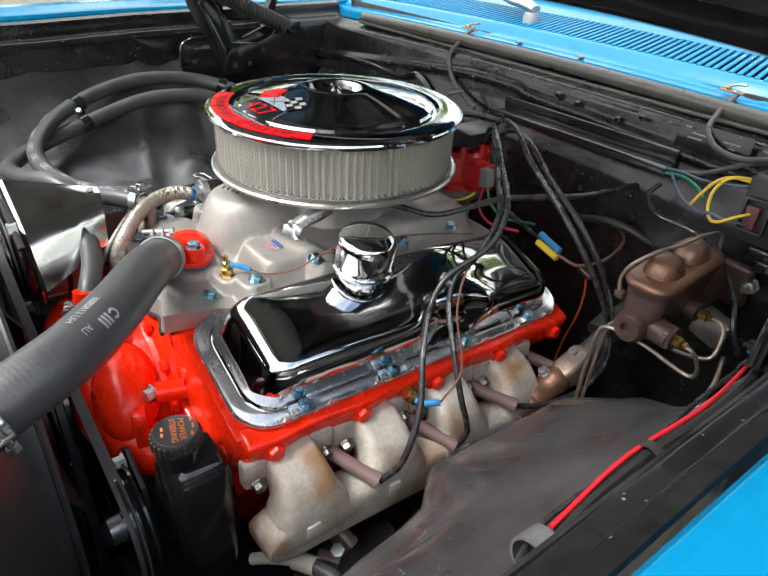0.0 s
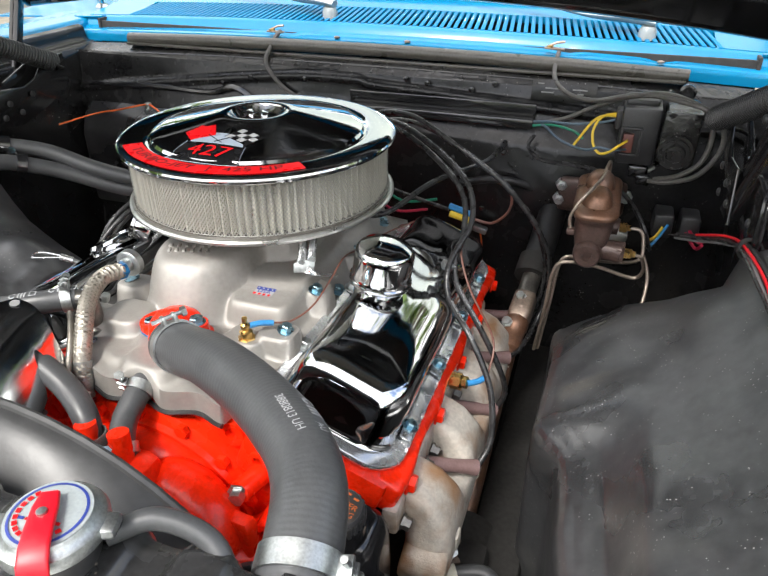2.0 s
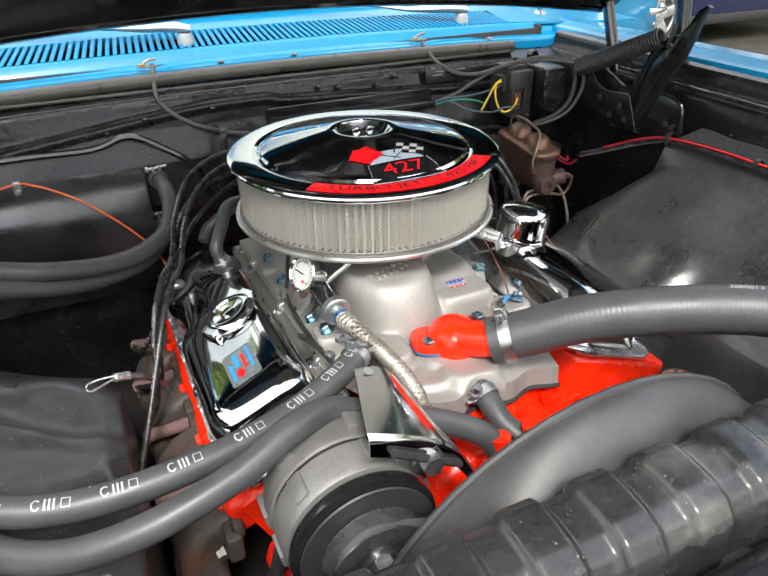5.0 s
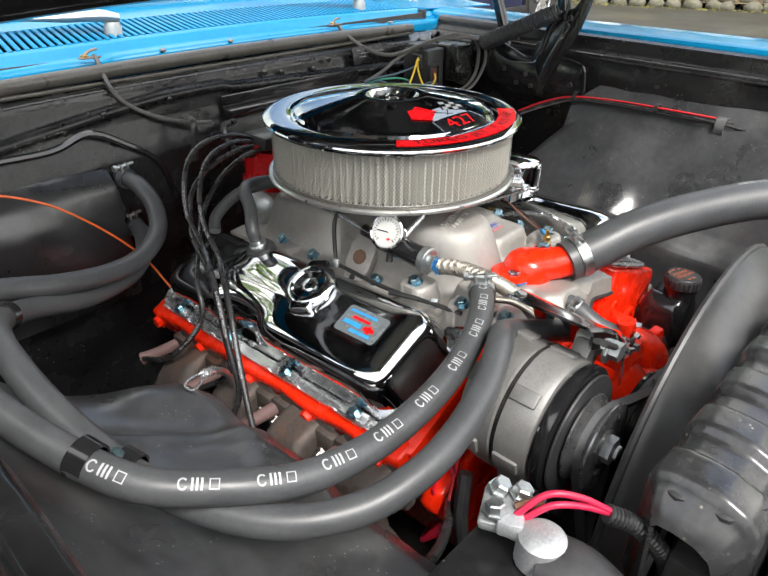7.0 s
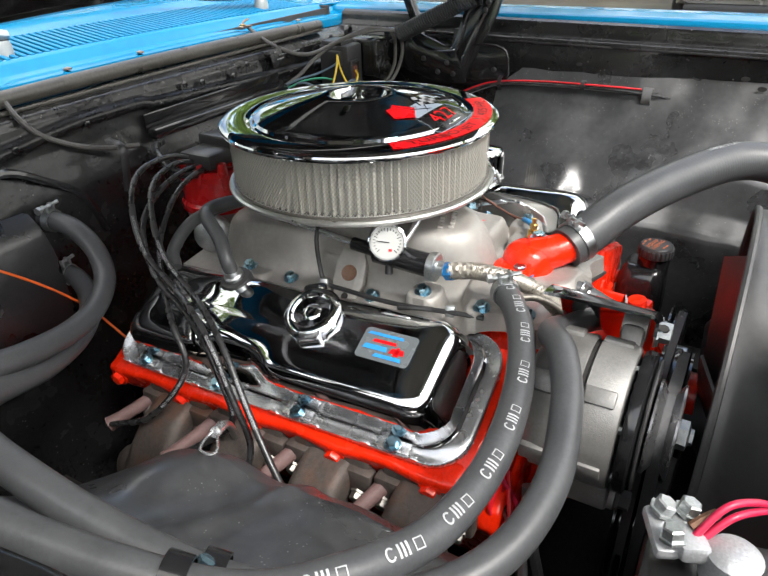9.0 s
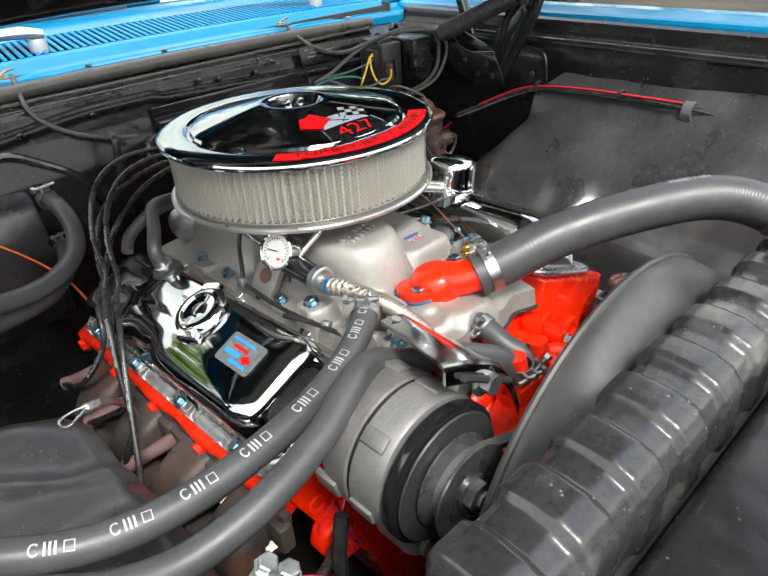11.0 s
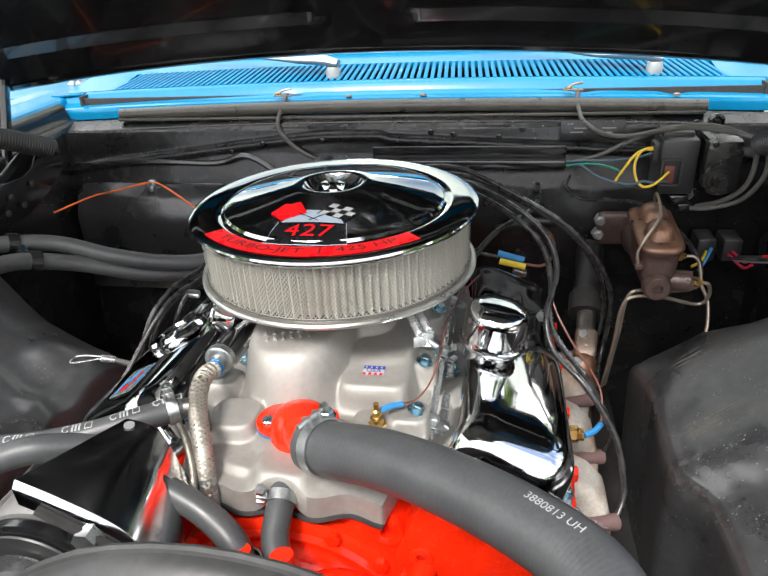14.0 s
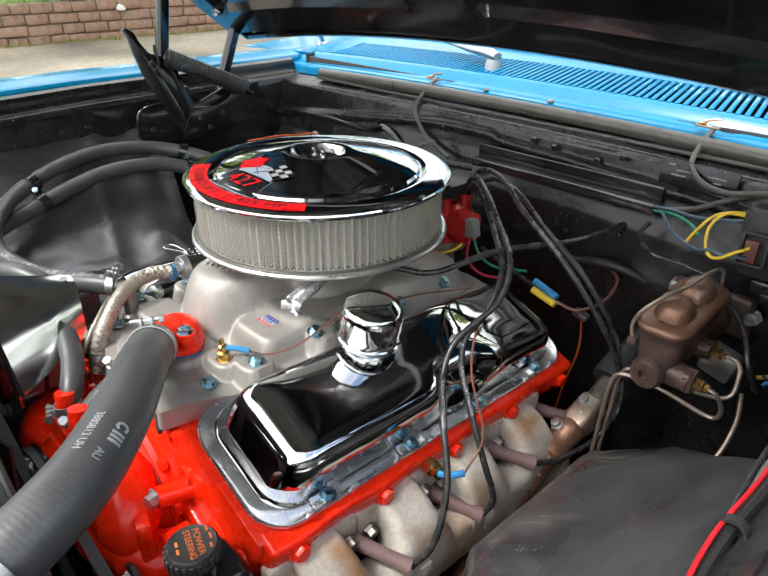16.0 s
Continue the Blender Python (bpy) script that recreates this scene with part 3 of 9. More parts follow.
hood = thing("hood", "open car hood, blue outside with a gloss black braced underside", "hood", (0, HY, HZ))
hood["kind"] = "structure"
part("skin", sheet(lambda u, v: hood_at(-0.69 + 1.38 * u, -0.01 + 1.30 * v, -0.022), 24, 24, 0.004), BLUE_PAINT, hood)
part("inner_panel", sheet(lambda u, v: hood_at(-0.68 + 1.36 * u, 0.045 + 1.235 * v, 0.004 * noise.noise((u * 6, v * 6, 1)) + (0.018 if 0.16 < (v * 3) % 1 < 0.84 and 0.10 < (u * 2) % 1 < 0.90 else 0.030)), 96, 96, 0.004), BLACK_GLOSS, hood, "gloss black inner panel with pressed ribs")
part("rear_lip", tube([hood_at(-0.69 + 0.138 * k, -0.002, 0.006) for k in range(11)], 0.013, 10, 3, flat=0.7), BLACK_GLOSS, hood)
for s in (-1, 1):
    part("side_lip", tube([hood_at(s * 0.69, 0.13 * k, 0.004) for k in range(11)], 0.014, 10, 3), BLACK_GLOSS, hood)
    for d in (0.12, 0.30):
        part("bolt", lathe([(0.011, 0), (0.011, 0.004), (0.007, 0.005), (0.007, 0.011), (0, 0.012)], 6, Matrix.Translation(hood_at(s * 0.63, d, 0.034)) @ pose(0, 0, 0, 142)), STEEL, hood)
for x in (-0.2, 0.18, 0.36):
    part("bolt", lathe([(0.012, 0), (0.012, 0.004), (0.007, 0.006), (0, 0.010)], 12, Matrix.Translation(hood_at(x, 0.22, 0.034)) @ pose(0, 0, 0, 142)), BLACK_SATIN, hood)


def hinge(s):
    h = thing("hood_hinge", "black painted hood hinge with a coil spring on the apron", "hood hinge", (s * 0.63, 0.15, 0.89), "hood hinges")
    X = lambda x, y, z: (s * x, y, z)
    flat = lambda x: Matrix(((0, 0, s, s * x), (1, 0, 0, 0), (0, 1, 0, 0), (0, 0, 0, 1)))
    poly = [(0.015, 0.905), (0.02, 0.945), (0.035, 0.958), (0.07, 0.962), (0.16, 0.955), (0.24, 0.985), (0.30, 0.985), (0.33, 0.94), (0.30, 0.905), (0.20, 0.885), (0.10, 0.875), (0.03, 0.88)]
    part("mount_plate", prism(poly, 0.006, 0.002, flat(0.612)), BLACK_GLOSS, h)
    part("plate_rim", tube([X(0.610, y, z) for y, z in poly[:5]], 0.003, 6, 3), BLACK_GLOSS, h)
    # the broad stamped arm, with two raised ribs and a hooked tip
    arm = [(y + 0.022, z - 0.006) for y, z in ((0.138, 0.915), (0.128, 0.893), (0.105, 0.886), (0.086, 0.897), (0.070, 0.935), (0.045, 0.985), (0.026, 1.03), (0.016, 1.07), (0.012, 1.098), (0.004, 1.112), (0.012, 1.116), (0.026, 1.106), (0.034, 1.086), (0.048, 1.066), (0.072, 1.058), (0.100, 1.030), (0.112, 0.985), (0.128, 0.945))]
    a_ = part("lower_arm", prism(arm, 0.012, 0.003, Matrix(((0, 0.15 * s, s, s * (0.600 - 0.15 * 0.91)), (1, 0, 0, 0), (0, 1, 0, 0), (0, 0, 0, 1)))), BLACK_GLOSS, h)
    for pts in (((0.100, 0.915), (0.078, 0.97), (0.052, 1.03), (0.036, 1.062)), ((0.122, 0.925), (0.103, 0.975), (0.090, 1.025), (0.070, 1.05))):
        part("rib", tube([X(0.600 + 0.15 * (z - 0.91), y + 0.022, z - 0.006) for y, z in pts], 0.006, 8, 5), BLACK_GLOSS, a_)
    part("upper_link", moved(skin([[(x, y, 0) for x, y in rrect(0.024, 0.018, 0.005, 3)], [(x, y, 1) for x, y in rrect(0.024, 0.018, 0.005, 3)]]), Matrix(((0.3 * s, 1, 0.006 * s, s * 0.655), (1, -0.3 * s, 0.085, 0.222), (0, 0, 0.19, 0.93), (0, 0, 0, 1)))), BLACK_GLOSS, h)
    part("front_strut", moved(skin([[(x, y, 0) for x, y in rrect(0.024, 0.020, 0.005, 3)], [(x, y, 1) for x, y in rrect(0.024, 0.020, 0.005, 3)]]), Matrix(((0.3 * s, 1, 0.0, s * 0.700), (1, -0.3 * s, 0.050, 0.118), (0, 0, 0.30, 0.955), (0, 0, 0, 1)))), BLACK_GLOSS, h)
    part("strut_foot", prism([(0.095, 0.93), (0.15, 0.93), (0.14, 0.99), (0.105, 0.99)], 0.09, 0.003, flat(0.612)), BLACK_SATIN, h)
    part("hood_rail", tube([X(0.662, 0.315, 1.118), X(0.665, 0.24, 1.175), X(0.67, 0.0, 1.355)], 0.012, 8, 3), BLACK_GLOSS, h)
    part("shield", prism([(0.10, 0.885), (0.13, 0.95), (0.19, 0.945), (0.22, 0.955), (0.25, 0.985), (0.30, 0.985), (0.30, 0.93), (0.24, 0.90), (0.17, 0.88)], 0.004, 0.0015, flat(0.594)), BLACK_GLOSS, h)
    a, b = Vector(X(0.617, 0.100, 1.052)), Vector(X(0.575, 0.254, 0.977))
    ax = (b - a).normalized()
    e1 = ax.cross(Vector((0, 0, 1))).normalized()
    e2 = ax.cross(e1)
    turns = 34
    coil = [a + (b - a) * (k / (turns * 12)) + e1 * 0.0155 * math.cos(2 * math.pi * k / 12) + e2 * 0.0155 * math.sin(2 * math.pi * k / 12) for k in range(turns * 12 + 1)]
    part("spring", tube(coil, 0.0023, 6, 1), BLACK_SATIN, h, "black coil spring")
    part("spring_hook", tube([b, b + ax * 0.012 + e2 * 0.004, b + ax * 0.024 + Vector((s * 0.01, 0, -0.004)), Vector(X(0.612, 0.285, 0.955))], 0.003, 6, 4), BLACK_SATIN, h)
    part("spring_hook", tube([a + e2 * 0.015, a - ax * 0.010 + e2 * 0.012, a - ax * 0.022, a - ax * 0.026 - e2 * 0.012, Vector(X(0.612, 0.082, 1.038))], 0.0024, 6, 5), BLACK_SATIN, h)
    for y, z, x in ((0.045, 0.915, 0.606), (0.132, 0.902, 0.594), (0.20, 0.93, 0.590), (0.29, 0.925, 0.606), (0.165, 0.905, 0.588), (0.145, 0.925, 0.590), (0.060, 1.045, 0.596), (0.066, 1.030, 0.596)):
        part("pivot_bolt", lathe([(0.0055, 0), (0.0055, 0.002), (0.004, 0.0035), (0, 0.004)], 12, Matrix.Translation(X(x, y, z)) @ pose(0, 0, 0, 0, -90 * s, 0)), BLACK_SATIN, h)
    return h


hinge(1)
hinge(-1)

# ---------------------------------------------------------------- text and print
def letters(text, size, fn, depth=0.0):
    """Letters of the built-in font, flat in x and y round their middle, laid on a surface by fn(x, y, z)."""
    cu = bpy.data.curves.new("letters", "FONT")
    cu.body, cu.size, cu.align_x, cu.align_y, cu.extrude = text, size, "CENTER", "CENTER", depth
    ob = bpy.data.objects.new("letters", cu)
    scene.collection.objects.link(ob)
    bpy.context.view_layer.update()
    me = bpy.data.meshes.new_from_object(ob.evaluated_get(bpy.context.evaluated_depsgraph_get()))
    bm = bmesh.new()
    bm.from_mesh(me)
    bpy.data.objects.remove(ob)
    bpy.data.curves.remove(cu)
    bpy.data.meshes.remove(me)
    bmesh.ops.triangulate(bm, faces=bm.faces)
    for v in bm.verts:
        v.co = fn(*v.co)
    return bm


def patch(poly, fn, cut=0.006):
    """A flat outline in x and y, cut fine and laid on a surface by fn(x, y, 0)."""
    bm = bmesh.new()
    bm.faces.new([bm.verts.new((x, y, 0)) for x, y in poly])
    lo = [min(p[k] for p in poly) for k in (0, 1)]
    hi = [max(p[k] for p in poly) for k in (0, 1)]
    for k in (0, 1):
        c = lo[k] + cut
        while c < hi[k]:
            co = Vector((c, 0, 0)) if k == 0 else Vector((0, c, 0))
            no = Vector((1, 0, 0)) if k == 0 else Vector((0, 1, 0))
            bmesh.ops.bisect_plane(bm, geom=bm.verts[:] + bm.edges[:] + bm.faces[:], plane_co=co, plane_no=no)
            c += cut
    for v in bm.verts:
        v.co = fn(*v.co)
    bmesh.ops.recalc_face_normals(bm, faces=bm.faces)
    return bm


def frame_on(origin, right, up):
    """A function that lays x, y, z on a plane."""
    o, r = Vector(origin), Vector(right).normalized()
    u = Vector(up)
    u = (u - r * u.dot(r)).normalized()
    n = r.cross(u)
    return lambda x, y, z=0.0: o + r * x + u * y + n * z


def bolt_head(r=0.007, h=0.006, washer=1.5):
    return join(lathe([(r * washer, 0), (r * washer, 0.0015), (0, 0.0015)], 16), lathe([(r, 0.0015), (r, h), (r * 0.85, h + 0.001), (0, h + 0.001)], 6))


# ---------------------------------------------------------------- air cleaner
ac = thing("air_cleaner", "round chrome air cleaner with a pleated mesh filter", "air cleaner", (0, 0, 0.88))
LID = [(0.0, 0.996), (0.022, 0.996), (0.029, 0.998), (0.034, 1.0035), (0.0365, 1.0075), (0.040, 1.0085), (0.050, 1.0070), (0.056, 1.0057), (0.125, 0.9915), (0.130, 0.9902), (0.136, 0.9878), (0.1385, 0.9845), (0.141, 0.9835), (0.1435, 0.9845), (0.146, 0.9853), (0.1475, 0.98556), (0.150, 0.9857), (0.160, 0.9858), (0.168, 0.9857), (0.1705, 0.9855), (0.173, 0.985), (0.176, 0.9842), (0.1790, 0.9825), (0.1800, 0.9805), (0.1790, 0.9788), (0.1768, 0.9782), (0.1782, 0.977), (0.1772, 0.9755), (0.172, 0.975)]
part("lid", lathe(LID, 160), CHROME, ac, "mirror chrome lid with a recessed centre", 30)


def lid_z(r):
    return float(np.interp(r, [p[0] for p in LID[5:22]], [p[1] for p in LID[5:22]]))


def on_lid(x, y, z=0.0):
    """Decal coordinates: x to the right and y to the rear, seen from the front."""
    return Vector((x, y, lid_z(math.hypot(x, y)) + 0.0007 + z))


# pleats and expanded metal
pleat = bmesh.new()
prng = random.Random(3)
ring = [((0.1560 if k % 3 == 2 else 0.1676) + prng.uniform(-0.0012, 0.0005), 2 * math.pi * (k + (0.35, -0.1, -0.15)[k % 3] + prng.uniform(-0.2, 0.2)) / 330) for k in range(330)]
lowv = [pleat.verts.new((r * math.cos(a), r * math.sin(a), 0.909)) for r, a in ring]
topv = [pleat.verts.new((r * math.cos(a), r * math.sin(a), 0.976)) for r, a in ring]
for k in range(330):
    pleat.faces.new((lowv[k], lowv[(k + 1) % 330], topv[(k + 1) % 330], topv[k]))
part("pleated_paper", pleat, PAPER, ac, "cream pleated filter paper", 10)
net = bmesh.new()
NW, TW = 250, 0.30
for d in (1, -1):
    for k in range(NW):
        a0 = 2 * math.pi * k / NW
        strip = []
        for j in range(6):
            z = 0.9085 + 0.0685 * j / 5
            a = a0 + d * TW * j / 5
            strip.append([net.verts.new((0.1695 * math.cos(a + e), 0.1695 * math.sin(a + e), z)) for e in (-0.0031, 0.0031)])
        for p, q in zip(strip[:-1], strip[1:]):
            net.faces.new((p[0], p[1], q[1], q[0]))
part("filter_mesh", net, MESH_GREY, ac, "fine silver expanded metal mesh")
part("filter_rim", join(lathe([(0.160, 0.905), (0.171, 0.905), (0.1715, 0.9088), (0.160, 0.9098)], 96), lathe([(0.160, 0.9750), (0.171, 0.9750), (0.171, 0.9775), (0.160, 0.9775)], 96)), SEAL, ac)
part("base_pan", lathe([(0.168, 0.9095), (0.1705, 0.9055), (0.1750, 0.906), (0.1775, 0.904), (0.1775, 0.9015), (0.174, 0.899), (0.160, 0.8955), (0.13, 0.8865), (0.07, 0.882), (0.066, 0.868)], 128), STEELPAN, ac, "dull silver base pan")
nut = part("wing_nut", join(lathe([(0.007, 0.9955), (0.007, 1.002), (0.004, 1.005), (0, 1.005)], 16), box(0.009, 0.003, 0.011, 0.001, pose(0.010, 0, 1.0035, 0, 22, 0)), box(0.009, 0.003, 0.011, 0.001, pose(-0.010, 0, 1.0035, 0, -22, 0))), CHROME, ac)
# emblem: red arc on the rim, crossed flags and figures on the cone
arc = [(0.171 * math.sin(radians(a)), -0.171 * math.cos(radians(a))) for a in range(-46, 47, 2)] + [(0.1475 * math.sin(radians(a)), -0.1475 * math.cos(radians(a))) for a in range(46, -47, -2)]
redarc = part("red_band", skin([[on_lid(r * math.sin(radians(a)), -r * math.cos(radians(a))) for r in (0.1475, 0.155, 0.163, 0.171)] for a in range(-46, 47, 2)], close=False), DECAL_RED, ac, "red decal band with dark lettering")


def on_arc(x, y, z=0.0):
    r = 0.1592 - y
    a = x / 0.1592
    return on_lid(r * math.sin(a), -r * math.cos(a), 0.0005)


for k, (word, at) in enumerate((("TURBO-JET", -0.052), ("425 HP", 0.072))):
    part("lettering", letters(word, 0.0185, lambda x, y, z, at=at: on_arc(x * 1.22 + at, y * 0.88)), PRINT_DARK, redarc, "dark grey letters")
part("lettering", patch([(0.021, -0.008), (0.0225, -0.008), (0.0225, 0.008), (0.021, 0.008)], on_arc, 0.004), PRINT_DARK, redarc)
badge = part("badge", patch([(-0.047, -0.140), (0.047, -0.140), (0.040, -0.103), (-0.040, -0.103)], lambda x, y, z: on_lid(x, y), 0.008), DECAL_BLACK, ac, "black badge panel with a thin pale outline")
for a, b in (((-0.047, -0.1405), (0.047, -0.1395)), ((-0.0465, -0.140), (-0.039, -0.103)), ((0.0465, -0.140), (0.039, -0.103))):
    part("outline", tube([on_lid(a[0] + (b[0] - a[0]) * k / 4, a[1] + (b[1] - a[1]) * k / 4, 0.0003) for k in range(5)], 0.0004, 4, 1), DECAL_GREY, badge)
part("figures", letters("427", 0.031, lambda x, y, z: on_lid(x * 1.18, y - 0.1205, 0.0005)), DECAL_RED, badge, "red figures")
part("grey_field", patch([(-0.036, -0.104), (0.036, -0.104), (0.030, -0.093), (0.014, -0.080), (-0.012, -0.080), (-0.030, -0.093)], lambda x, y, z: on_lid(x, y, 0.0002), 0.008), DECAL_GREY, ac)
flag = [(-0.055, -0.083), (-0.036, -0.101), (-0.024, -0.094), (-0.010, -0.086), (-0.024, -0.062), (-0.034, -0.066), (-0.042, -0.064)]
part("red_flag", patch([(x, y) for x, y in flag], lambda x, y, z: on_lid(x, y, 0.0005), 0.008), DECAL_RED, ac)
o, e1, e2 = (0.010, -0.086), (0.0325, 0.0125), (0.0125, -0.0205)
o = (0.0165, -0.0665)
check = part("chequered_flag", patch([(o[0] - 0.0012, o[1] + 0.0012), (o[0] + 0.0350, o[1] - 0.0085), (o[0] + 0.0215, o[1] - 0.0330), (o[0] - 0.0145, o[1] - 0.0200)], lambda x, y, z: on_lid(x, y, 0.0004), 0.008), DECAL_BLACK, ac)
for i in range(4):
    for j in range(3):
        if (i + j) % 2 == 0:
            q = [(o[0] + 0.0335 * u / 4 - 0.0130 * v / 3, o[1] - 0.0090 * u / 4 - 0.0215 * v / 3) for u, v in ((i, j), (i + 1, j), (i + 1, j + 1), (i, j + 1))]
            part("white_square", patch(q, lambda x, y, z: on_lid(x, y, 0.0008), 0.02), WHITE, check)
for x0, x1 in ((-0.020, 0.006), (0.014, -0.004)):
    part("flag_pole", tube([on_lid(x0, -0.086, 0.0006), on_lid(x1, -0.101, 0.0006)], 0.0006, 4, 1), DECAL_BLACK, ac)

# ---------------------------------------------------------------- intake manifold: a cast surface of blended forms
BLOBS = [  # centre x, y, half x, y, height, sharpness
    (0.0, 0.0, 0.080, 0.085, 0.868, 4), (-0.028, -0.086, 0.064, 0.116, 0.861, 2.6), (0.070, -0.132, 0.042, 0.050, 0.816, 6), (0.055, -0.04, 0.062, 0.09, 0.826, 4), (-0.03, 0.10, 0.075, 0.085, 0.845, 4), (0.05, 0.10, 0.080, 0.085, 0.835, 4),
    (0.0, -0.245, 0.098, 0.050, 0.788, 4), (0.010, -0.240, 0.052, 0.036, 0.797, 3), (0.003, -0.285, 0.034, 0.036, 0.796, 2), (0.08, -0.215, 0.026, 0.024, 0.800, 3), (-0.075, -0.225, 0.030, 0.03, 0.806, 3),
    (0.105, -0.10, 0.032, 0.022, 0.812, 3), (0.105, 0.02, 0.032, 0.022, 0.808, 3), (0.105, 0.13, 0.032, 0.022, 0.806, 3), (-0.116, -0.157, 0.024, 0.022, 0.805, 3), (-0.112, -0.236, 0.030, 0.028, 0.800, 3), (0.116, -0.202, 0.024, 0.022, 0.805, 3), (-0.112, 0.10, 0.026, 0.022, 0.786, 3), (-0.078, -0.03, 0.020, 0.040, 0.815, 3)]


def cast_z(x, y):
    z = 0.782 - 0.10 * max(0, abs(x) - 0.09) - 0.10 * max(0.0, -0.285 - y)
    for cx, cy, hx, hy, h, p in BLOBS:
        d = (abs((x - cx) / hx) ** p + abs((y - cy) / hy) ** p) ** (1 / p)
        k = 1 / (1 + math.exp((d - 1.0) / (0.085 if p < 2.5 else 0.055 if hx > 0.06 and hy > 0.06 else 0.04)))
        z += max(0.0, h - z) * k
    return z


def cast_at(u, v):
    x, y = -0.138 + 0.276 * u, -0.318 + 0.55 * v
    e = min(u, 1 - u, v * 2, (1 - v) * 2)
    bay = 0.010 * (0.5 + 0.5 * math.cos(x / 0.138 * 9.4)) if v < 0.12 else 0
    x *= 1 - 0.24 * max(0.0, 1 - v / 0.16) ** 0.6
    return (x, y + bay * (1 - v / 0.12), cast_z(x, y) - (0.024 if e < 0.004 else 0.0))


im = thing("intake_manifold", "sand cast bare aluminium intake manifold between the valve covers", "intake manifold", (0, 0, 0.75))
part("casting", moved(join(sheet(cast_at, 150, 260), box(0.20, 0.44, 0.06, 0.004, pose(0, -0.02, 0.742))), ENG), ALUMINIUM, im, "", 60)
part("carb_pad", moved(box(0.15, 0.15, 0.012, 0.003, pose(0, 0.0, 0.870)), ENG), ALUMINIUM, im)
# maker's cast script, as plain raised bars
for k, (x, y, w) in enumerate(((-0.058, -0.150, 0.007), (-0.048, -0.147, 0.006), (-0.039, -0.144, 0.006), (-0.030, -0.141, 0.006), (-0.021, -0.138, 0.007), (-0.012, -0.135, 0.006), (-0.003, -0.132, 0.005),
                                (-0.052, -0.162, 0.005), (-0.043, -0.160, 0.006), (-0.034, -0.157, 0.005), (-0.025, -0.154, 0.006), (-0.016, -0.151, 0.005), (-0.007, -0.148, 0.005))):
    part("raised_mark", moved(box(w * 0.75, 0.007, 0.004, 0.0012, pose(x, y, cast_z(x, y) + 0.0008, 12, 0, 18)), ENG), ALUMINIUM, im)
def usa(x, y, z=0.0):
    """Lays the label on the casting, x to the side and y to the rear."""
    px, py = 0.067 + x, -0.147 + y
    return ENG @ Vector((px, py, cast_z(px, py) + 0.0012 + z))


usab = part("origin_label", patch([(-0.0125, -0.0085), (0.0125, -0.0085), (0.0125, 0.0085), (-0.0125, 0.0085)], usa, 0.004), WHITE, im, "small red white and blue origin label")
part("blue_stripe", patch([(-0.0125, 0.003), (0.0125, 0.003), (0.0125, 0.0085), (-0.0125, 0.0085)], lambda x, y, z: usa(x, y, 0.0004), 0.004), DECAL_NAVY, usab)
for k in range(4):
    part("red_stripe", patch([(-0.012 + 0.0065 * k, -0.0085), (-0.0085 + 0.0065 * k, -0.0085), (-0.0085 + 0.0065 * k, -0.004), (-0.012 + 0.0065 * k, -0.004)], lambda x, y, z: usa(x, y, 0.0004), 0.004), DECAL_RED, usab)
    part("white_star", patch([(-0.0105 + 0.006 * k, 0.0047), (-0.0085 + 0.006 * k, 0.0047), (-0.0085 + 0.006 * k, 0.0067), (-0.0105 + 0.006 * k, 0.0067)], lambda x, y, z: usa(x, y, 0.0008), 0.004), WHITE, usab)
part("lettering", letters("USA", 0.0085, lambda x, y, z: usa(x * 1.15, y - 0.0005, 0.0008)), DECAL_NAVY, usab)
ib = mesh_of("flange_bolt", bolt_head(0.0068, 0.008), BLUE_ZINC)
for x, y in ((0.123, -0.202), (0.122, -0.115), (0.126, -0.055), (0.126, 0.03), (0.128, 0.12), (-0.122, -0.231), (-0.122, -0.157), (-0.117, -0.081), (-0.094, -0.275), (-0.118, 0.045), (-0.118, 0.115), (0.098, -0.252)):
    ob = new("flange_bolt", ib)
    ob.parent = im
    ob.matrix_parent_inverse = Matrix.Translation(-im.location)
    ob.matrix_basis = ENG @ pose(x, y, cast_z(x, y) + 0.001, 0, 18 if x > 0 else -18, 0)
part("gasket", moved(tube([(0.76 * x, -0.3185 + 0.010 * (0.5 + 0.5 * math.cos(x / 0.138 * 9.4)), 0.7535) for x in [0.0138 * k - 0.138 for k in range(21)]], 0.003, 6, 2), ENG), BLACK_SATIN, im, "black sealer bead along the front edge")
part("heater_nipple", join(lathe([(0.0135, 0.796), (0.0135, 0.806), (0.0115, 0.808), (0.0098, 0.809), (0.0098, 0.832), (0, 0.832)], 24, pose(-0.1005, -0.249, 0)), tube([(-0.1005, -0.249, 0.828), (-0.1012, -0.2492, 0.838), (-0.107, -0.2505, 0.8425), (-0.122, -0.254, 0.842)], 0.0098, 16, 5)), DULL_BOLT, im, "worn steel elbow nipple")
BOSS = Matrix.Translation((-0.105, -0.043, 0.802)) @ Vector((-0.80, -0.10, 0.58)).to_track_quat("Z", "Y").to_matrix().to_4x4() @ pose(0, 0, 0, 0, 0, 90)
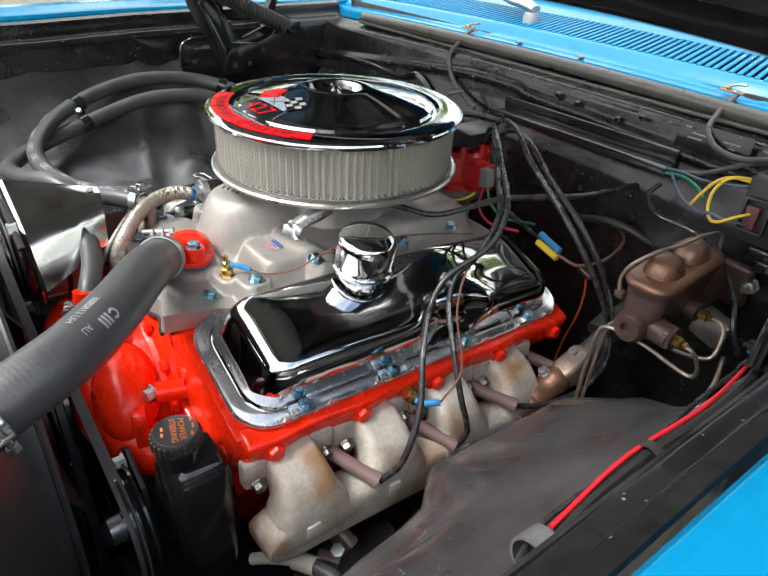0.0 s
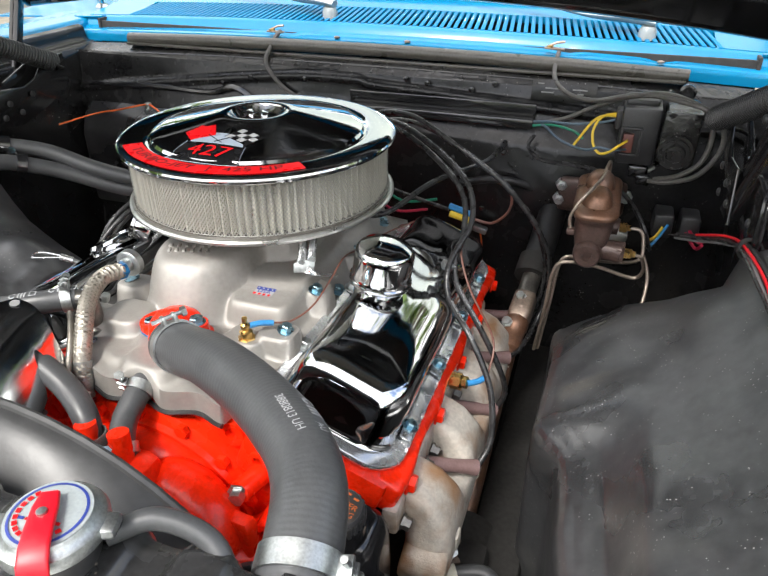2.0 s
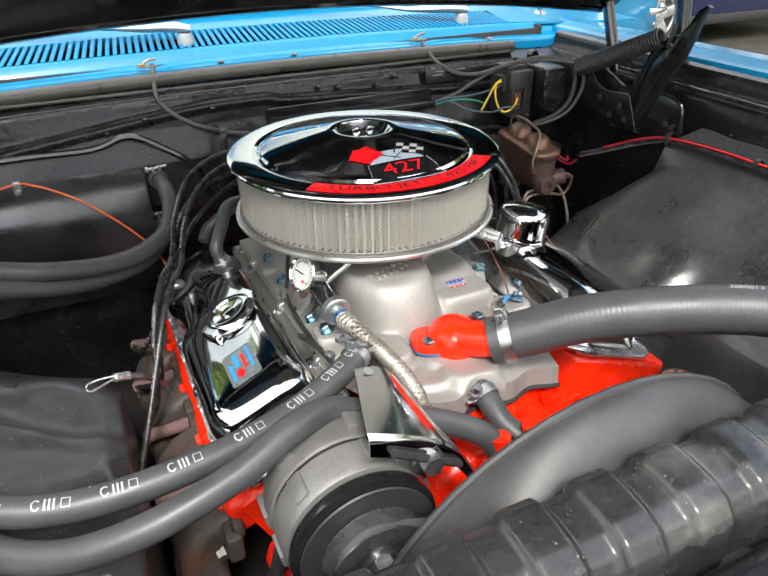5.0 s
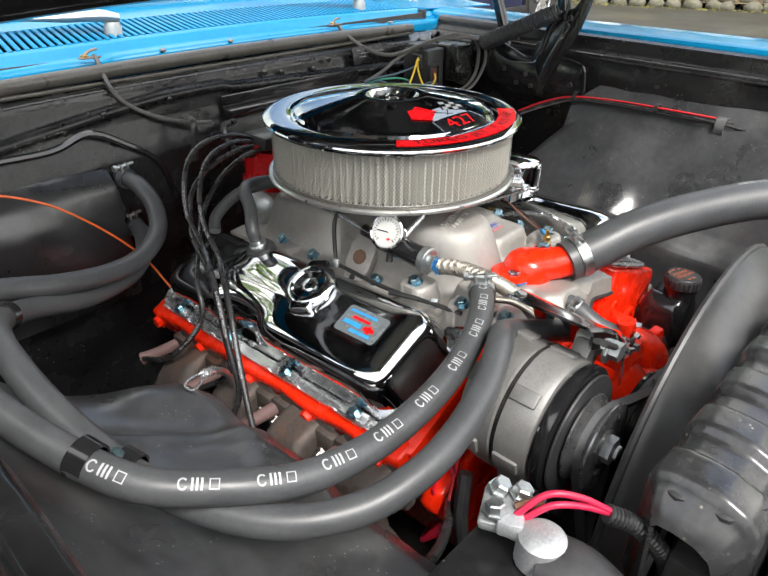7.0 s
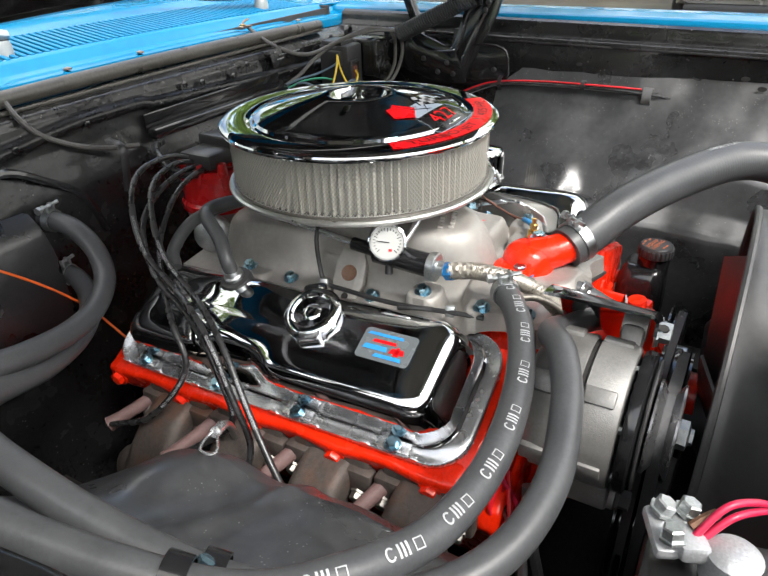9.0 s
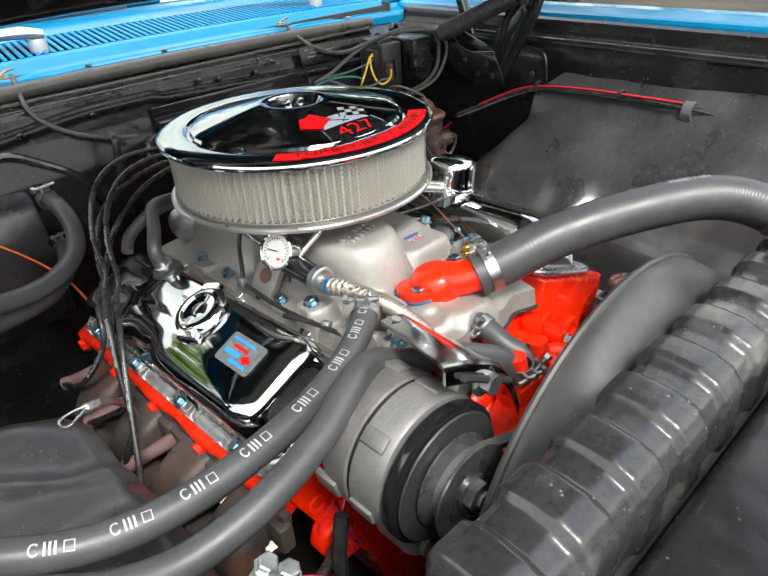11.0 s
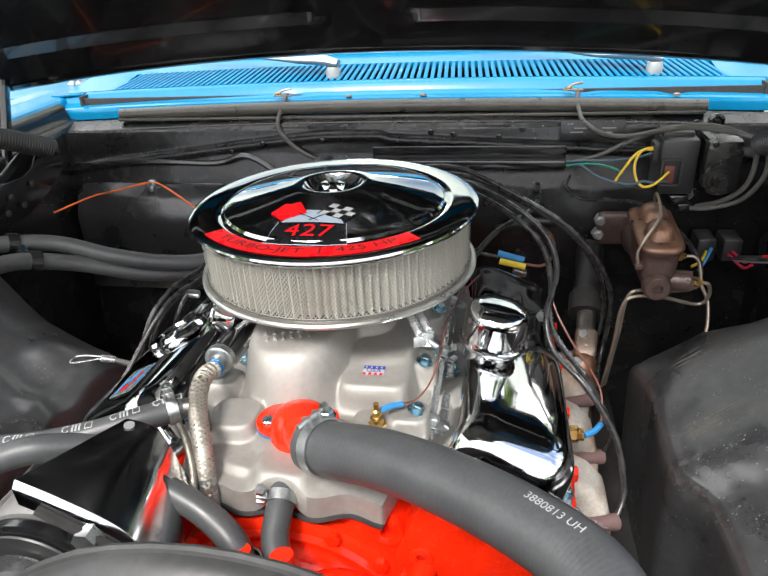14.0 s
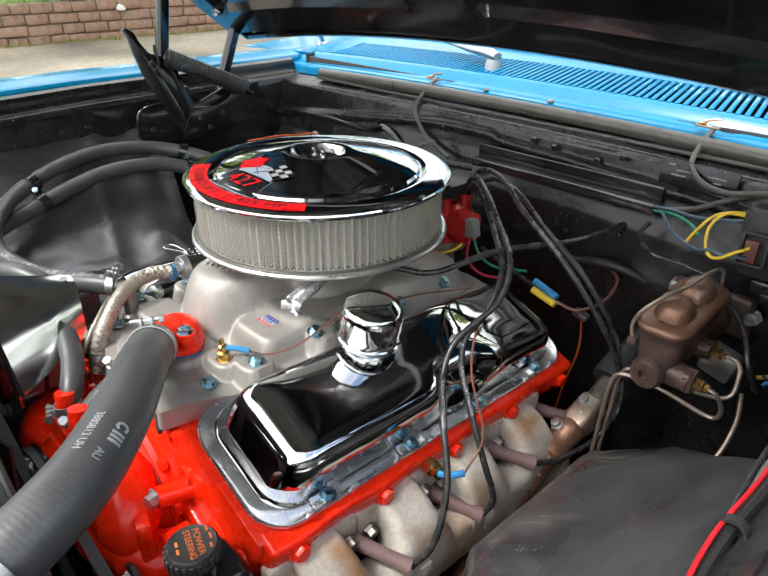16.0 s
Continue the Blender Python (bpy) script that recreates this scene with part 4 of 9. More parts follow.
pad = part("blank_pad", prism([(-0.044, -0.005), (-0.040, -0.013), (-0.012, -0.021), (0.012, -0.021), (0.040, -0.013), (0.044, -0.005), (0.044, 0.006), (0.036, 0.014), (0.012, 0.021), (-0.012, 0.021), (-0.036, 0.014), (-0.044, 0.006)], 0.012, 0.002, BOSS @ pose(0, 0, -0.004)), ALUMINIUM, im, "cast two-hole pad with a rusty plug")
for x, r, m_ in ((0.0, 0.0105, RUST_LID), (-0.030, 0.0045, DARK_GAP)):
    part("plug", lathe([(r, 0.0078), (r, 0.0088), (r * 0.6, 0.0084), (0, 0.0084)], 18, BOSS @ pose(x, 0, 0)), m_, pad)

# ---------------------------------------------------------------- block, heads, covers, exhaust
block = thing("engine_block", "V8 engine block painted glossy orange red", "engine block", (0, 0, 0.4))
part("crankcase", moved(join(prism([(-0.10, 0.76), (0.10, 0.76), (0.235, 0.63), (0.20, 0.56), (0.15, 0.42), (-0.15, 0.42), (-0.20, 0.56), (-0.235, 0.63)], 0.50, 0.008, Matrix(((1, 0, 0, 0), (0, 0, 1, -0.30), (0, 1, 0, 0), (0, 0, 0, 1)))), box(0.20, 0.45, 0.02, 0.004, pose(0, -0.05, 0.76))), ENG), RED_ENGINE, block)
TM = pose(0, -0.300, 0.600, 90, 0, 0)
part("timing_cover", moved(join(lathe([(0, 0.050), (0.108, 0.050), (0.116, 0.046), (0.122, 0.034), (0.126, 0.020), (0.140, 0.018), (0.148, 0.013), (0.150, 0)], 64, TM), lathe([(0.092, 0.049), (0.096, 0.055), (0.101, 0.055), (0.105, 0.049)], 64, TM), lathe([(0.127, 0.018), (0.130, 0.025), (0.134, 0.025), (0.137, 0.018)], 64, TM)), ENG), RED_ENGINE, block)
for k in range(10):
    a = radians(-20 + 22 * k)
    part("cover_bolt", moved(lathe([(0.008, 0), (0.008, 0.007), (0, 0.008)], 6, pose(0.143 * math.cos(a), -0.316, 0.60 + 0.143 * math.sin(a), 90)), ENG), RED_ENGINE, block)
for s in (1, -1):
    part("front_web", moved(prism([(0.098, 0.685), (0.12, 0.688), (0.25, 0.632), (0.258, 0.61), (0.24, 0.58), (0.14, 0.60), (0.10, 0.65)], 0.03, 0.006, Matrix(((s, 0, 0, 0), (0, 0, 1, -0.318 if s > 0 else -0.305), (0, 1, 0, 0), (0, 0, 0, 1)))), ENG), RED_ENGINE, block)
# water pump
pump = thing("water_pump", "water pump painted glossy orange red on the block front", "water pump", (0, -0.36, 0.6))
part("body", moved(join(lathe([(0.06, 0), (0.062, 0.03), (0.048, 0.05), (0.032, 0.06), (0.030, 0.10), (0, 0.10)], 32, pose(0, -0.36, 0.66, 90)), tube([(0.03, -0.385, 0.668), (0.09, -0.39, 0.645), (0.14, -0.365, 0.625), (0.165, -0.325, 0.62)], 0.034, 14, 5, flat=0.9), tube([(-0.03, -0.385, 0.675), (-0.09, -0.39, 0.665), (-0.135, -0.365, 0.668), (-0.160, -0.318, 0.672)], 0.030, 14, 5, flat=0.9), box(0.095, 0.045, 0.065, 0.018, pose(0.012, -0.374, 0.705))), ENG), RED_ENGINE, pump)
for x in (-0.012, 0.028):
    part("outlet", tube([(x, -0.376, 0.715), (x - 0.002, -0.378, 0.752), (x - 0.005, -0.374, 0.785)], 0.011, 14, 4), RED_ENGINE, pump)
for x, y, z in ((0.165, -0.345, 0.655), (0.13, -0.40, 0.60), (0.19, -0.335, 0.61)):
    part("lug", moved(lathe([(0.014, 0), (0.013, 0.03), (0.006, 0.031), (0.006, 0.02), (0, 0.02)], 16, pose(x, y + 0.02, z, 90)), ENG), RED_ENGINE, pump)
part("bolt_boss", tube([(0.134, -0.346, 0.711), (0.142, -0.312, 0.708), (0.150, -0.285, 0.705)], 0.0125, 18, 3), RED_ENGINE, pump)
part("pump_bolt", join(lathe([(0.0125, 0), (0.0125, 0.002), (0.0085, 0.002), (0.0085, 0.011), (0, 0.012)], 6, pose(0.1335, -0.347, 0.711, 90, 0, 12))), STEEL, pump)
part("volute", moved(ball(1.0, None, 28, 18), pose(0.088, -0.368, 0.690, 0, 24, -18) @ Matrix.Diagonal((0.068, 0.040, 0.046, 1))), RED_ENGINE, pump)
part("rib", prism([(0.0, 0.0), (0.040, 0.012), (0.044, 0.0), (0.038, -0.075), (0.012, -0.110), (-0.004, -0.105)], 0.016, 0.004, Matrix(((0.96, 0, 0.28, 0.122), (-0.28, 0, 0.96, -0.372), (0, 1, 0, 0.700), (0, 0, 0, 1)))), RED_ENGINE, pump, "rough cast rib")

COVER = {}


def cover_ring(w, l, r, h, x0):
    """A rounded rectangle about x0, evenly cut along its sides and corners."""
    out = []
    for (cx, cy, a0), (ex, ey), n in (((w / 2 - r, l / 2 - r, 0), (-w / 2 + r, l / 2), 8), ((-w / 2 + r, l / 2 - r, 90), (-w / 2, -l / 2 + r), 44), ((-w / 2 + r, -l / 2 + r, 180), (w / 2 - r, -l / 2), 8), ((w / 2 - r, -l / 2 + r, 270), (w / 2, l / 2 - r), 44)):
        for k in range(9):
            a = radians(a0 + 90 * k / 8)
            out.append((cx + r * math.cos(a), cy + r * math.sin(a)))
        px, py = out[-1]
        out += [(px + (ex - px) * k / n, py + (ey - py) * k / n) for k in range(1, n)]
    return [(x + x0, y, h) for x, y in out]


def cover_shell(L, s):
    """The pressed cover: flared foot, steep sides, a broad top with rounded edges."""
    rings = []
    for dw, dl, h in ((0.0, 0.0, 0.0035), (0.003, 0.003, 0.0045), (0.007, 0.008, 0.009), (0.0095, 0.013, 0.018), (0.012, 0.019, 0.030), (0.0150, 0.026, 0.042), (0.0195, 0.034, 0.0515), (0.0255, 0.043, 0.058), (0.033, 0.053, 0.0625), (0.042, 0.064, 0.0655), (0.056, 0.082, 0.0680), (0.080, 0.112, 0.0694), (0.105, 0.15, 0.0698), (0.130, 0.19, 0.0700)):
        rings.append(cover_ring(0.142 - dw, L - 0.032 - dl, max(0.004, 0.036 - 0.30 * dw), h, 0.086 - 0.09 * h))
    shell = skin(rings)
    step = lambda t: min(1.0, max(0.0, t)) ** 2 * (3 - 2 * min(1.0, max(0.0, t)))
    for v in shell.verts:
        up = step((v.co.z - 0.008) / 0.03)
        # hollow in the outer side where the plug wires pass
        k = math.exp(-((v.co.y - 0.035) / 0.045) ** 4) * step((0.075 - v.co.x) / 0.05)
        v.co.x += 0.011 * k * up
        v.co.z -= 0.010 * k * up * step((0.060 - v.co.x) / 0.04)
        # the rear third steps down
        v.co.z -= 0.011 * step((v.co.y - L / 2 + 0.20) / 0.13) * up
        v.co.z += 0.0008 * noise.noise((v.co.x * 18, v.co.y * 12, s * 4.0)) * up
    return shell


for s, y0, y1, side in ((1, -0.302, 0.228, "driver"), (-1, -0.27, 0.245, "passenger")):
    a = radians(20.5 if s > 0 else 25.0)
    yc, L = (y0 + y1) / 2, y1 - y0
    fr = ENG @ Matrix(((s * -math.cos(a), 0, s * math.sin(a), s * (0.287 if s > 0 else 0.278)), (0, 1, 0, yc), (math.sin(a), 0, math.cos(a), 0.720 if s > 0 else 0.698), (0, 0, 0, 1)))
    COVER[s] = fr
    vc = thing("valve_cover", "tall chrome valve cover with " + ("a push-in breather cap" if s > 0 else "a twist filler cap"), "valve cover", fr @ Vector((0.08, 0, 0)), "valve covers")
    part("shell", moved(cover_shell(L, s), fr), COVER_CHROME, vc, "", 60)
    fl = skin([cover_ring(w, l, r, h, 0.083) for w, l, h, r in ((0.164, L - 0.002, -0.003, 0.04), (0.168, L + 0.002, -0.001, 0.042), (0.1685, L + 0.0025, 0.002, 0.042), (0.166, L, 0.0045, 0.041), (0.162, L - 0.004, 0.0045, 0.039), (0.158, L - 0.008, 0.003, 0.038), (0.118, L - 0.046, 0.003, 0.030))])
    part("flange", moved(fl, fr), CHROME_FLANGE, vc, "bright flanged lip", 60)
    for k in range(4):
        y = -L / 2 + 0.077 + 0.1245 * k
        bolt = part("cover_bolt", moved(bolt_head(0.0062, 0.006), fr @ pose(0.0085, y, 0.008)), BLUE_ZINC, vc, "blue zinc bolt")
        part("load_tab", moved(join(box(0.013, 0.040, 0.0025, 0.001, pose(0.0085, y, 0.0065)), box(0.010, 0.014, 0.002, 0.0008, pose(0.018, y + 0.012, 0.010, 0, -30, 0)), box(0.004, 0.010, 0.012, 0.001, pose(0.0015, y - 0.026, 0.003)), box(0.004, 0.010, 0.012, 0.001, pose(0.0015, y + 0.032, 0.003))), fr), CHROME_FLANGE, vc)
    for k in range(3):
        y = -0.15 + 0.15 * k
        part("cover_bolt", moved(bolt_head(0.007, 0.008), fr @ pose(0.160, y, 0.004)), STEEL, vc)
    hd = thing("cylinder_head", "orange red painted cylinder head below the valve cover", "cylinder head", fr @ Vector((0.08, 0, -0.08)), "cylinder heads")
    hb = box(0.158, L + 0.014, 0.085, 0.006, pose(0.081, -0.002, -0.047))
    rail = box(0.03, L + 0.006, 0.036, 0.007, pose(0.003, 0, -0.021), 3)
    for v in rail.verts:   # the lower edge swells at each bolt
        if v.co.z < -0.020:
            v.co.z -= 0.005 * (0.5 + 0.5 * math.cos(2 * math.pi * (v.co.y + L / 2 - 0.03) / 0.118))
    bmesh.ops.subdivide_edges(rail, edges=[e for e in rail.edges if abs(e.verts[0].co.y - e.verts[1].co.y) > 0.2], cuts=36, use_grid_fill=True)
    for v in rail.verts:
        w = 0.5 + 0.5 * math.cos(2 * math.pi * (v.co.y + L / 2 - 0.03) / 0.118)
        if v.co.x < -0.004:
            v.co.x -= 0.004 * w
        if v.co.z < -0.025:
            v.co.z -= 0.005 * w
    part("head_casting", moved(join(hb, rail), fr), RED_ENGINE, hd)
    for k in range(5):
        y = -L / 2 + 0.03 + 0.118 * k
        part("head_bolt", moved(join(lathe([(0.0135, 0), (0.013, 0.0025), (0, 0.0025)], 20), lathe([(0.0098, 0.002), (0.0098, 0.008), (0.0085, 0.0095), (0, 0.0095)], 6)), fr @ pose(-0.0155, y, -0.020, 0, -72, 0)), RED_ENGINE, hd)
    for x, z in ((0.018, -0.055), (0.135, -0.06)):
        part("head_bolt", moved(lathe([(0.012, 0), (0.011, 0.004), (0.006, 0.004), (0.006, 0.001), (0, 0.001)], 16, pose(x, -L / 2 - 0.008, z, 90)), fr), RED_ENGINE, hd)
    if s > 0:
        part("core_plug", lathe([(0.020, 0), (0.020, 0.004), (0.017, 0.007), (0.010, 0.007), (0.010, 0.002), (0, 0.002)], 28, pose(0.200, -0.311, 0.682, 90)), RED_ENGINE, hd, "round plug with a square socket")
        part("front_ear", lathe([(0.017, 0), (0.016, 0.010), (0.007, 0.010), (0.007, 0.002), (0, 0.002)], 20, pose(0.106, -0.298, 0.748, 90)), RED_ENGINE, hd)
    # exhaust manifold: four ports that bend down into a log
    em = thing("exhaust_manifold", "grey cast iron exhaust manifold with light rust stains" if s > 0 else "heat-browned cast iron exhaust manifold with rust stains", "exhaust manifold", (s * 0.32, yc, 0.55), "exhaust manifolds")
    metal = CAST_GREY if s > 0 else CAST_RUST
    zx = -0.004 if s > 0 else -0.022
    for k in range(4):
        y = -0.254 + 0.116 * k if s > 0 else -0.238 + 0.119 * k
        z0 = 0.674 - 0.047 * y + zx
        x0 = 0.276
        rings = []
        for dx, dz, tx, tz, w, th, r in ((0.0, -0.002, 1, 0, 0.064, 0.050, 0.012), (0.016, -0.003, 1, -0.1, 0.064, 0.050, 0.013), (0.030, -0.010, 0.8, -0.6, 0.064, 0.050, 0.015), (0.040, -0.024, 0.35, -0.94, 0.072, 0.052, 0.017), (0.045, -0.042, 0.05, -1, 0.092, 0.054, 0.018), (0.046, -0.058, 0, -1, 0.100, 0.054, 0.018), (0.046, -0.070, 0, -1, 0.1185, 0.054, 0.018), (0.045, -0.080, 0, -1, 0.1215, 0.052, 0.018), (0.041, -0.094, 0, -1, 0.118, 0.040, 0.015), (0.036, -0.101, 0, -1, 0.10, 0.024, 0.010)):
            c = Vector((s * (x0 + dx), y + 0.010 * max(0.0, -dz) / 0.1, z0 + dz))
            n = Vector((-tz * s, 0, tx))
            rings.append([c + Vector((0, a, 0)) + n * b for a, b in rrect(w, th, r, 7)])
        port = skin(rings)
        for v in port.verts:
            v.co += Vector((1, 0.4, 1)) * 0.0018 * noise.noise(v.co * 28)
        part("port", port, metal, em, "", 60)
        part("flange_bar", box(0.014, 0.104, 0.022, 0.007, pose(s * (x0 + 0.003), y, z0 + 0.018)), metal, em)
        for d in (-0.041, 0.041):
            part("flange_ear", box(0.018, 0.034, 0.036, 0.005, pose(s * (x0 + 0.010), y + d, z0 + 0.002)), metal, em)
        part("cast_tab", box(0.010, 0.020, 0.022, 0.004, pose(s * (x0 + 0.071), y - 0.004, z0 - 0.062)), metal, em)
        for d in (-0.043, 0.043):
            part("stud_nut", lathe([(0.0095, 0), (0.0095, 0.003), (0.0075, 0.003), (0.0075, 0.010), (0.0065, 0.011), (0, 0.011)], 6, pose(s * (x0 + 0.019), y + d, z0 - 0.008, 0, 108 * s, 0)), DULL_BOLT, em)
    ya, yb = (-0.254 - 0.058, -0.254 + 0.348 + 0.058) if s > 0 else (-0.238 - 0.056, -0.238 + 0.357 + 0.056)
    wall = []
    for k in range(57):
        f = k / 56
        y = ya + (yb - ya) * f
        grow = min(1.0, 0.35 + 2.6 * math.sqrt(min(f, 1 - f)))
        wall.append([Vector((s * (x0 + 0.0455 + a), y, 0.674 - 0.047 * y + zx - 0.0725 + b * grow)) for a, b in rrect(0.0515, 0.062, 0.016, 6)])
    wall = skin(wall)
    for v in wall.verts:
        v.co += Vector((1, 0.4, 1)) * 0.0016 * noise.noise(v.co * 30)
    part("collector", wall, metal, em, "", 60)
    part("log", tube([(s * 0.316, y0 + 0.035, 0.608 + zx), (s * 0.320, y0 + 0.08, 0.600 + zx), (s * 0.322, yc, 0.588 + zx), (s * 0.322, y1 - 0.10, 0.575 + zx), (s * 0.318, y1 - 0.05, 0.545), (s * 0.310, y1 - 0.03, 0.47)], 0.026, 16, 5, flat=1.1), metal, em)

ac.location.z -= 0.004

# ---------------------------------------------------------------- hoses
def clamp(parent, at, along, r, screw=(0, 0, 1), band=0.013):
    """A zinc hose clamp with its screw tower, round a hose."""
    w = Vector(along).normalized()
    u = Vector(screw)
    u = (u - w * u.dot(w)).normalized()
    v = w.cross(u)
    m = Matrix((( u.x, v.x, w.x, at[0]), (u.y, v.y, w.y, at[1]), (u.z, v.z, w.z, at[2]), (0, 0, 0, 1)))
    c = part("hose_clamp", lathe([(r, -band / 2), (r + 0.0018, -band / 2), (r + 0.0018, band / 2), (r, band / 2)], 32, m), STEEL, parent, "zinc plated hose clamp")
    part("clamp_tower", join(moved(box(0.010, 0.004, band * 0.9, 0.001, pose(r + 0.005, -0.006, 0)), m), moved(box(0.010, 0.004, band * 0.9, 0.001, pose(r + 0.005, 0.006, 0)), m)), STEEL, c)
    part("clamp_screw", join(moved(tube([(r + 0.007, -0.014, 0), (r + 0.007, 0.018, 0)], 0.0026, 8, 1), m), moved(lathe([(0.0055, 0), (0.0055, 0.005), (0, 0.005)], 6, pose(r + 0.007, -0.014, 0, 90)), m)), STEEL, c)
    return c


def path_frame(path, k, r, out):
    """Lays print on a hose: x along it, y round it, at the k-th point of its path, on the side that faces out."""
    o = path[k]
    t = (path[min(k + 2, len(path) - 1)] - path[max(k - 2, 0)]).normalized()
    n = (Vector(out) - t * Vector(out).dot(t)).normalized()
    b = n.cross(t)
    return lambda x, y, z=0.0: o + t * x + (n * math.cos(y / r) + b * math.sin(y / r)) * (r + 0.0006 + z)


def print_along(pts, share, r, out):
    """Lays print that follows a bent wire, its middle at that share of the wire's length, on the side that faces out."""
    path = smooth_path(pts, 16)
    run = [0.0]
    for a, b in zip(path, path[1:]):
        run.append(run[-1] + (b - a).length)

    def at(x, y, z=0.0):
        l = min(max(share * run[-1] + x, 0.0), run[-1] - 1e-6)
        i = max(k for k in range(len(path) - 1) if run[k] <= l)
        t = (path[i + 1] - path[i]).normalized()
        o = path[i] + t * (l - run[i])
        n = (Vector(out) - t * Vector(out).dot(t)).normalized()
        return o + (n * math.cos(y / r) + n.cross(t) * math.sin(y / r)) * (r + 0.0004 + z)
    return at


def hose(name, pts, r, label, seg=20, sub=8, mat_=None):
    h = thing(name, label, "hose", pts[0])
    part("tube", tube(pts, r, seg, sub), mat_ or RUBBER, h)
    return h


UP = [(0.030, -0.2785, 0.8300), (0.062, -0.2985, 0.8425), (0.104, -0.322, 0.860), (0.150, -0.350, 0.873), (0.195, -0.380, 0.882), (0.232, -0.409, 0.889), (0.262, -0.437, 0.893), (0.282, -0.468, 0.892), (0.293, -0.505, 0.883), (0.300, -0.545, 0.868)]
uh = thing("radiator_hose", "thick black moulded rubber upper radiator hose with white print", "hose", UP[0])
wrap = smooth_path(UP, 48)
part("tube", tube(wrap, 0.0265, 32, 1, radii=[0.0264 + 0.00005 * math.sin(k * 1.35) for k in range(len(wrap))]), RUBBER, uh, "", 60)
clamp(uh, (0.046, -0.2885, 0.8365), (0.030, -0.020, 0.013), 0.0268, (-0.25, 0.1, 1))
clamp(uh, (0.2945, -0.512, 0.881), (0.012, -0.06, -0.018), 0.0268, (1, 0.1, 0.15), 0.016)
upath = smooth_path(UP, 8)
f1 = path_frame(upath, 44, 0.0265, (-0.05, 0.35, 1))
part("part_number", letters("3880813 UH", 0.0094, lambda x, y, z: f1(x, y - 0.006)), WHITE, uh, "white part number")
# maker's mark as plain bars
part("print_ring", patch([(-0.0135 + 0.0056 * math.cos(radians(q)), 0.0155 + 0.0058 * math.sin(radians(q))) for q in range(40, 331, 29)] + [(-0.0135 + 0.0030 * math.cos(radians(q)), 0.0155 + 0.0032 * math.sin(radians(q))) for q in range(330, 39, -29)], f1, 0.003), WHITE, uh)
for x0 in (-0.0065, -0.0015, 0.0035):
    part("print_bar", patch([(x0, 0.0098), (x0 + 0.0032, 0.0098), (x0 + 0.0032, 0.0212), (x0, 0.0212)], f1, 0.003), WHITE, uh)
part("lettering", letters("AU", 0.0094, lambda x, y, z: f1(x + 0.024, y + 0.010)), WHITE, uh)

H1 = [(-0.238, 0.372, 0.853), (-0.231, 0.325, 0.846), (-0.232, 0.285, 0.822), (-0.252, 0.250, 0.797), (-0.30, 0.213, 0.787), (-0.36, 0.182, 0.795), (-0.435, 0.150, 0.820), (-0.522, 0.119, 0.856), (-0.587, 0.034, 0.883), (-0.601, -0.074, 0.892), (-0.584, -0.171, 0.879), (-0.550, -0.248, 0.858), (-0.50, -0.292, 0.846), (-0.448, -0.319, 0.836), (-0.39, -0.330, 0.832), (-0.33, -0.330, 0.833), (-0.262, -0.319, 0.834), (-0.20, -0.300, 0.838), (-0.155, -0.277, 0.842), (-0.118, -0.250, 0.842)]
h1 = hose("heater_hose", H1, 0.0135, "black rubber heater hose with white print, clamped to the manifold", 18, 8)
clamp(h1, (-0.2365, 0.355, 0.852), (-0.01, 0.05, 0.0), 0.0138, (0, -0.1, 1), 0.011)
clamp(h1, (-0.126, -0.256, 0.842), (0.035, 0.026, 0.0), 0.0138, (-0.2, 0, 1), 0.011)
hp = smooth_path(H1, 8)
for k in range(86, 150, 7):   # maker's print: an open ring, upright bars and a small square
    fk = path_frame(hp, k, 0.0135, (-0.45, -0.35, 1))
    ring_ = [(-0.0070 + 0.0038 * math.cos(radians(q)), 0.0046 * math.sin(radians(q))) for q in range(40, 331, 29)]
    inner = [(-0.0070 + 0.0024 * math.cos(radians(q)), 0.0032 * math.sin(radians(q))) for q in range(330, 39, -29)]
    part("print_ring", patch(ring_ + inner, fk, 0.0025), WHITE, h1)
    for x0 in (-0.0012, 0.0022, 0.0056):
        part("print_bar", patch([(x0, -0.0045), (x0 + 0.0018, -0.0045), (x0 + 0.0018, 0.0045), (x0, 0.0045)], fk, 0.0025), WHITE, h1)
    for a0, b0, a1, b1 in ((0.0115, -0.0040, 0.0190, -0.0031), (0.0115, 0.0031, 0.0190, 0.0040), (0.0115, -0.0031, 0.0124, 0.0031), (0.0181, -0.0031, 0.0190, 0.0031)):
        part("print_square", patch([(a0, b0), (a1, b0), (a1, b1), (a0, b1)], fk, 0.0025), WHITE, h1)
H2 = [(-0.243, 0.362, 0.775), (-0.245, 0.32, 0.772), (-0.27, 0.27, 0.762), (-0.32, 0.222, 0.760), (-0.40, 0.172, 0.778), (-0.493, 0.113, 0.824), (-0.541, 0.036, 0.858), (-0.556, -0.066, 0.865), (-0.551, -0.155, 0.850), (-0.533, -0.232, 0.832), (-0.49, -0.315, 0.820), (-0.43, -0.362, 0.820), (-0.36, -0.378, 0.832), (-0.28, -0.366, 0.845), (-0.225, -0.345, 0.856), (-0.180, -0.323, 0.843), (-0.138, -0.329, 0.826), (-0.098, -0.337, 0.812), (-0.060, -0.346, 0.797), (-0.028, -0.362, 0.781), (-0.012, -0.378, 0.755)]
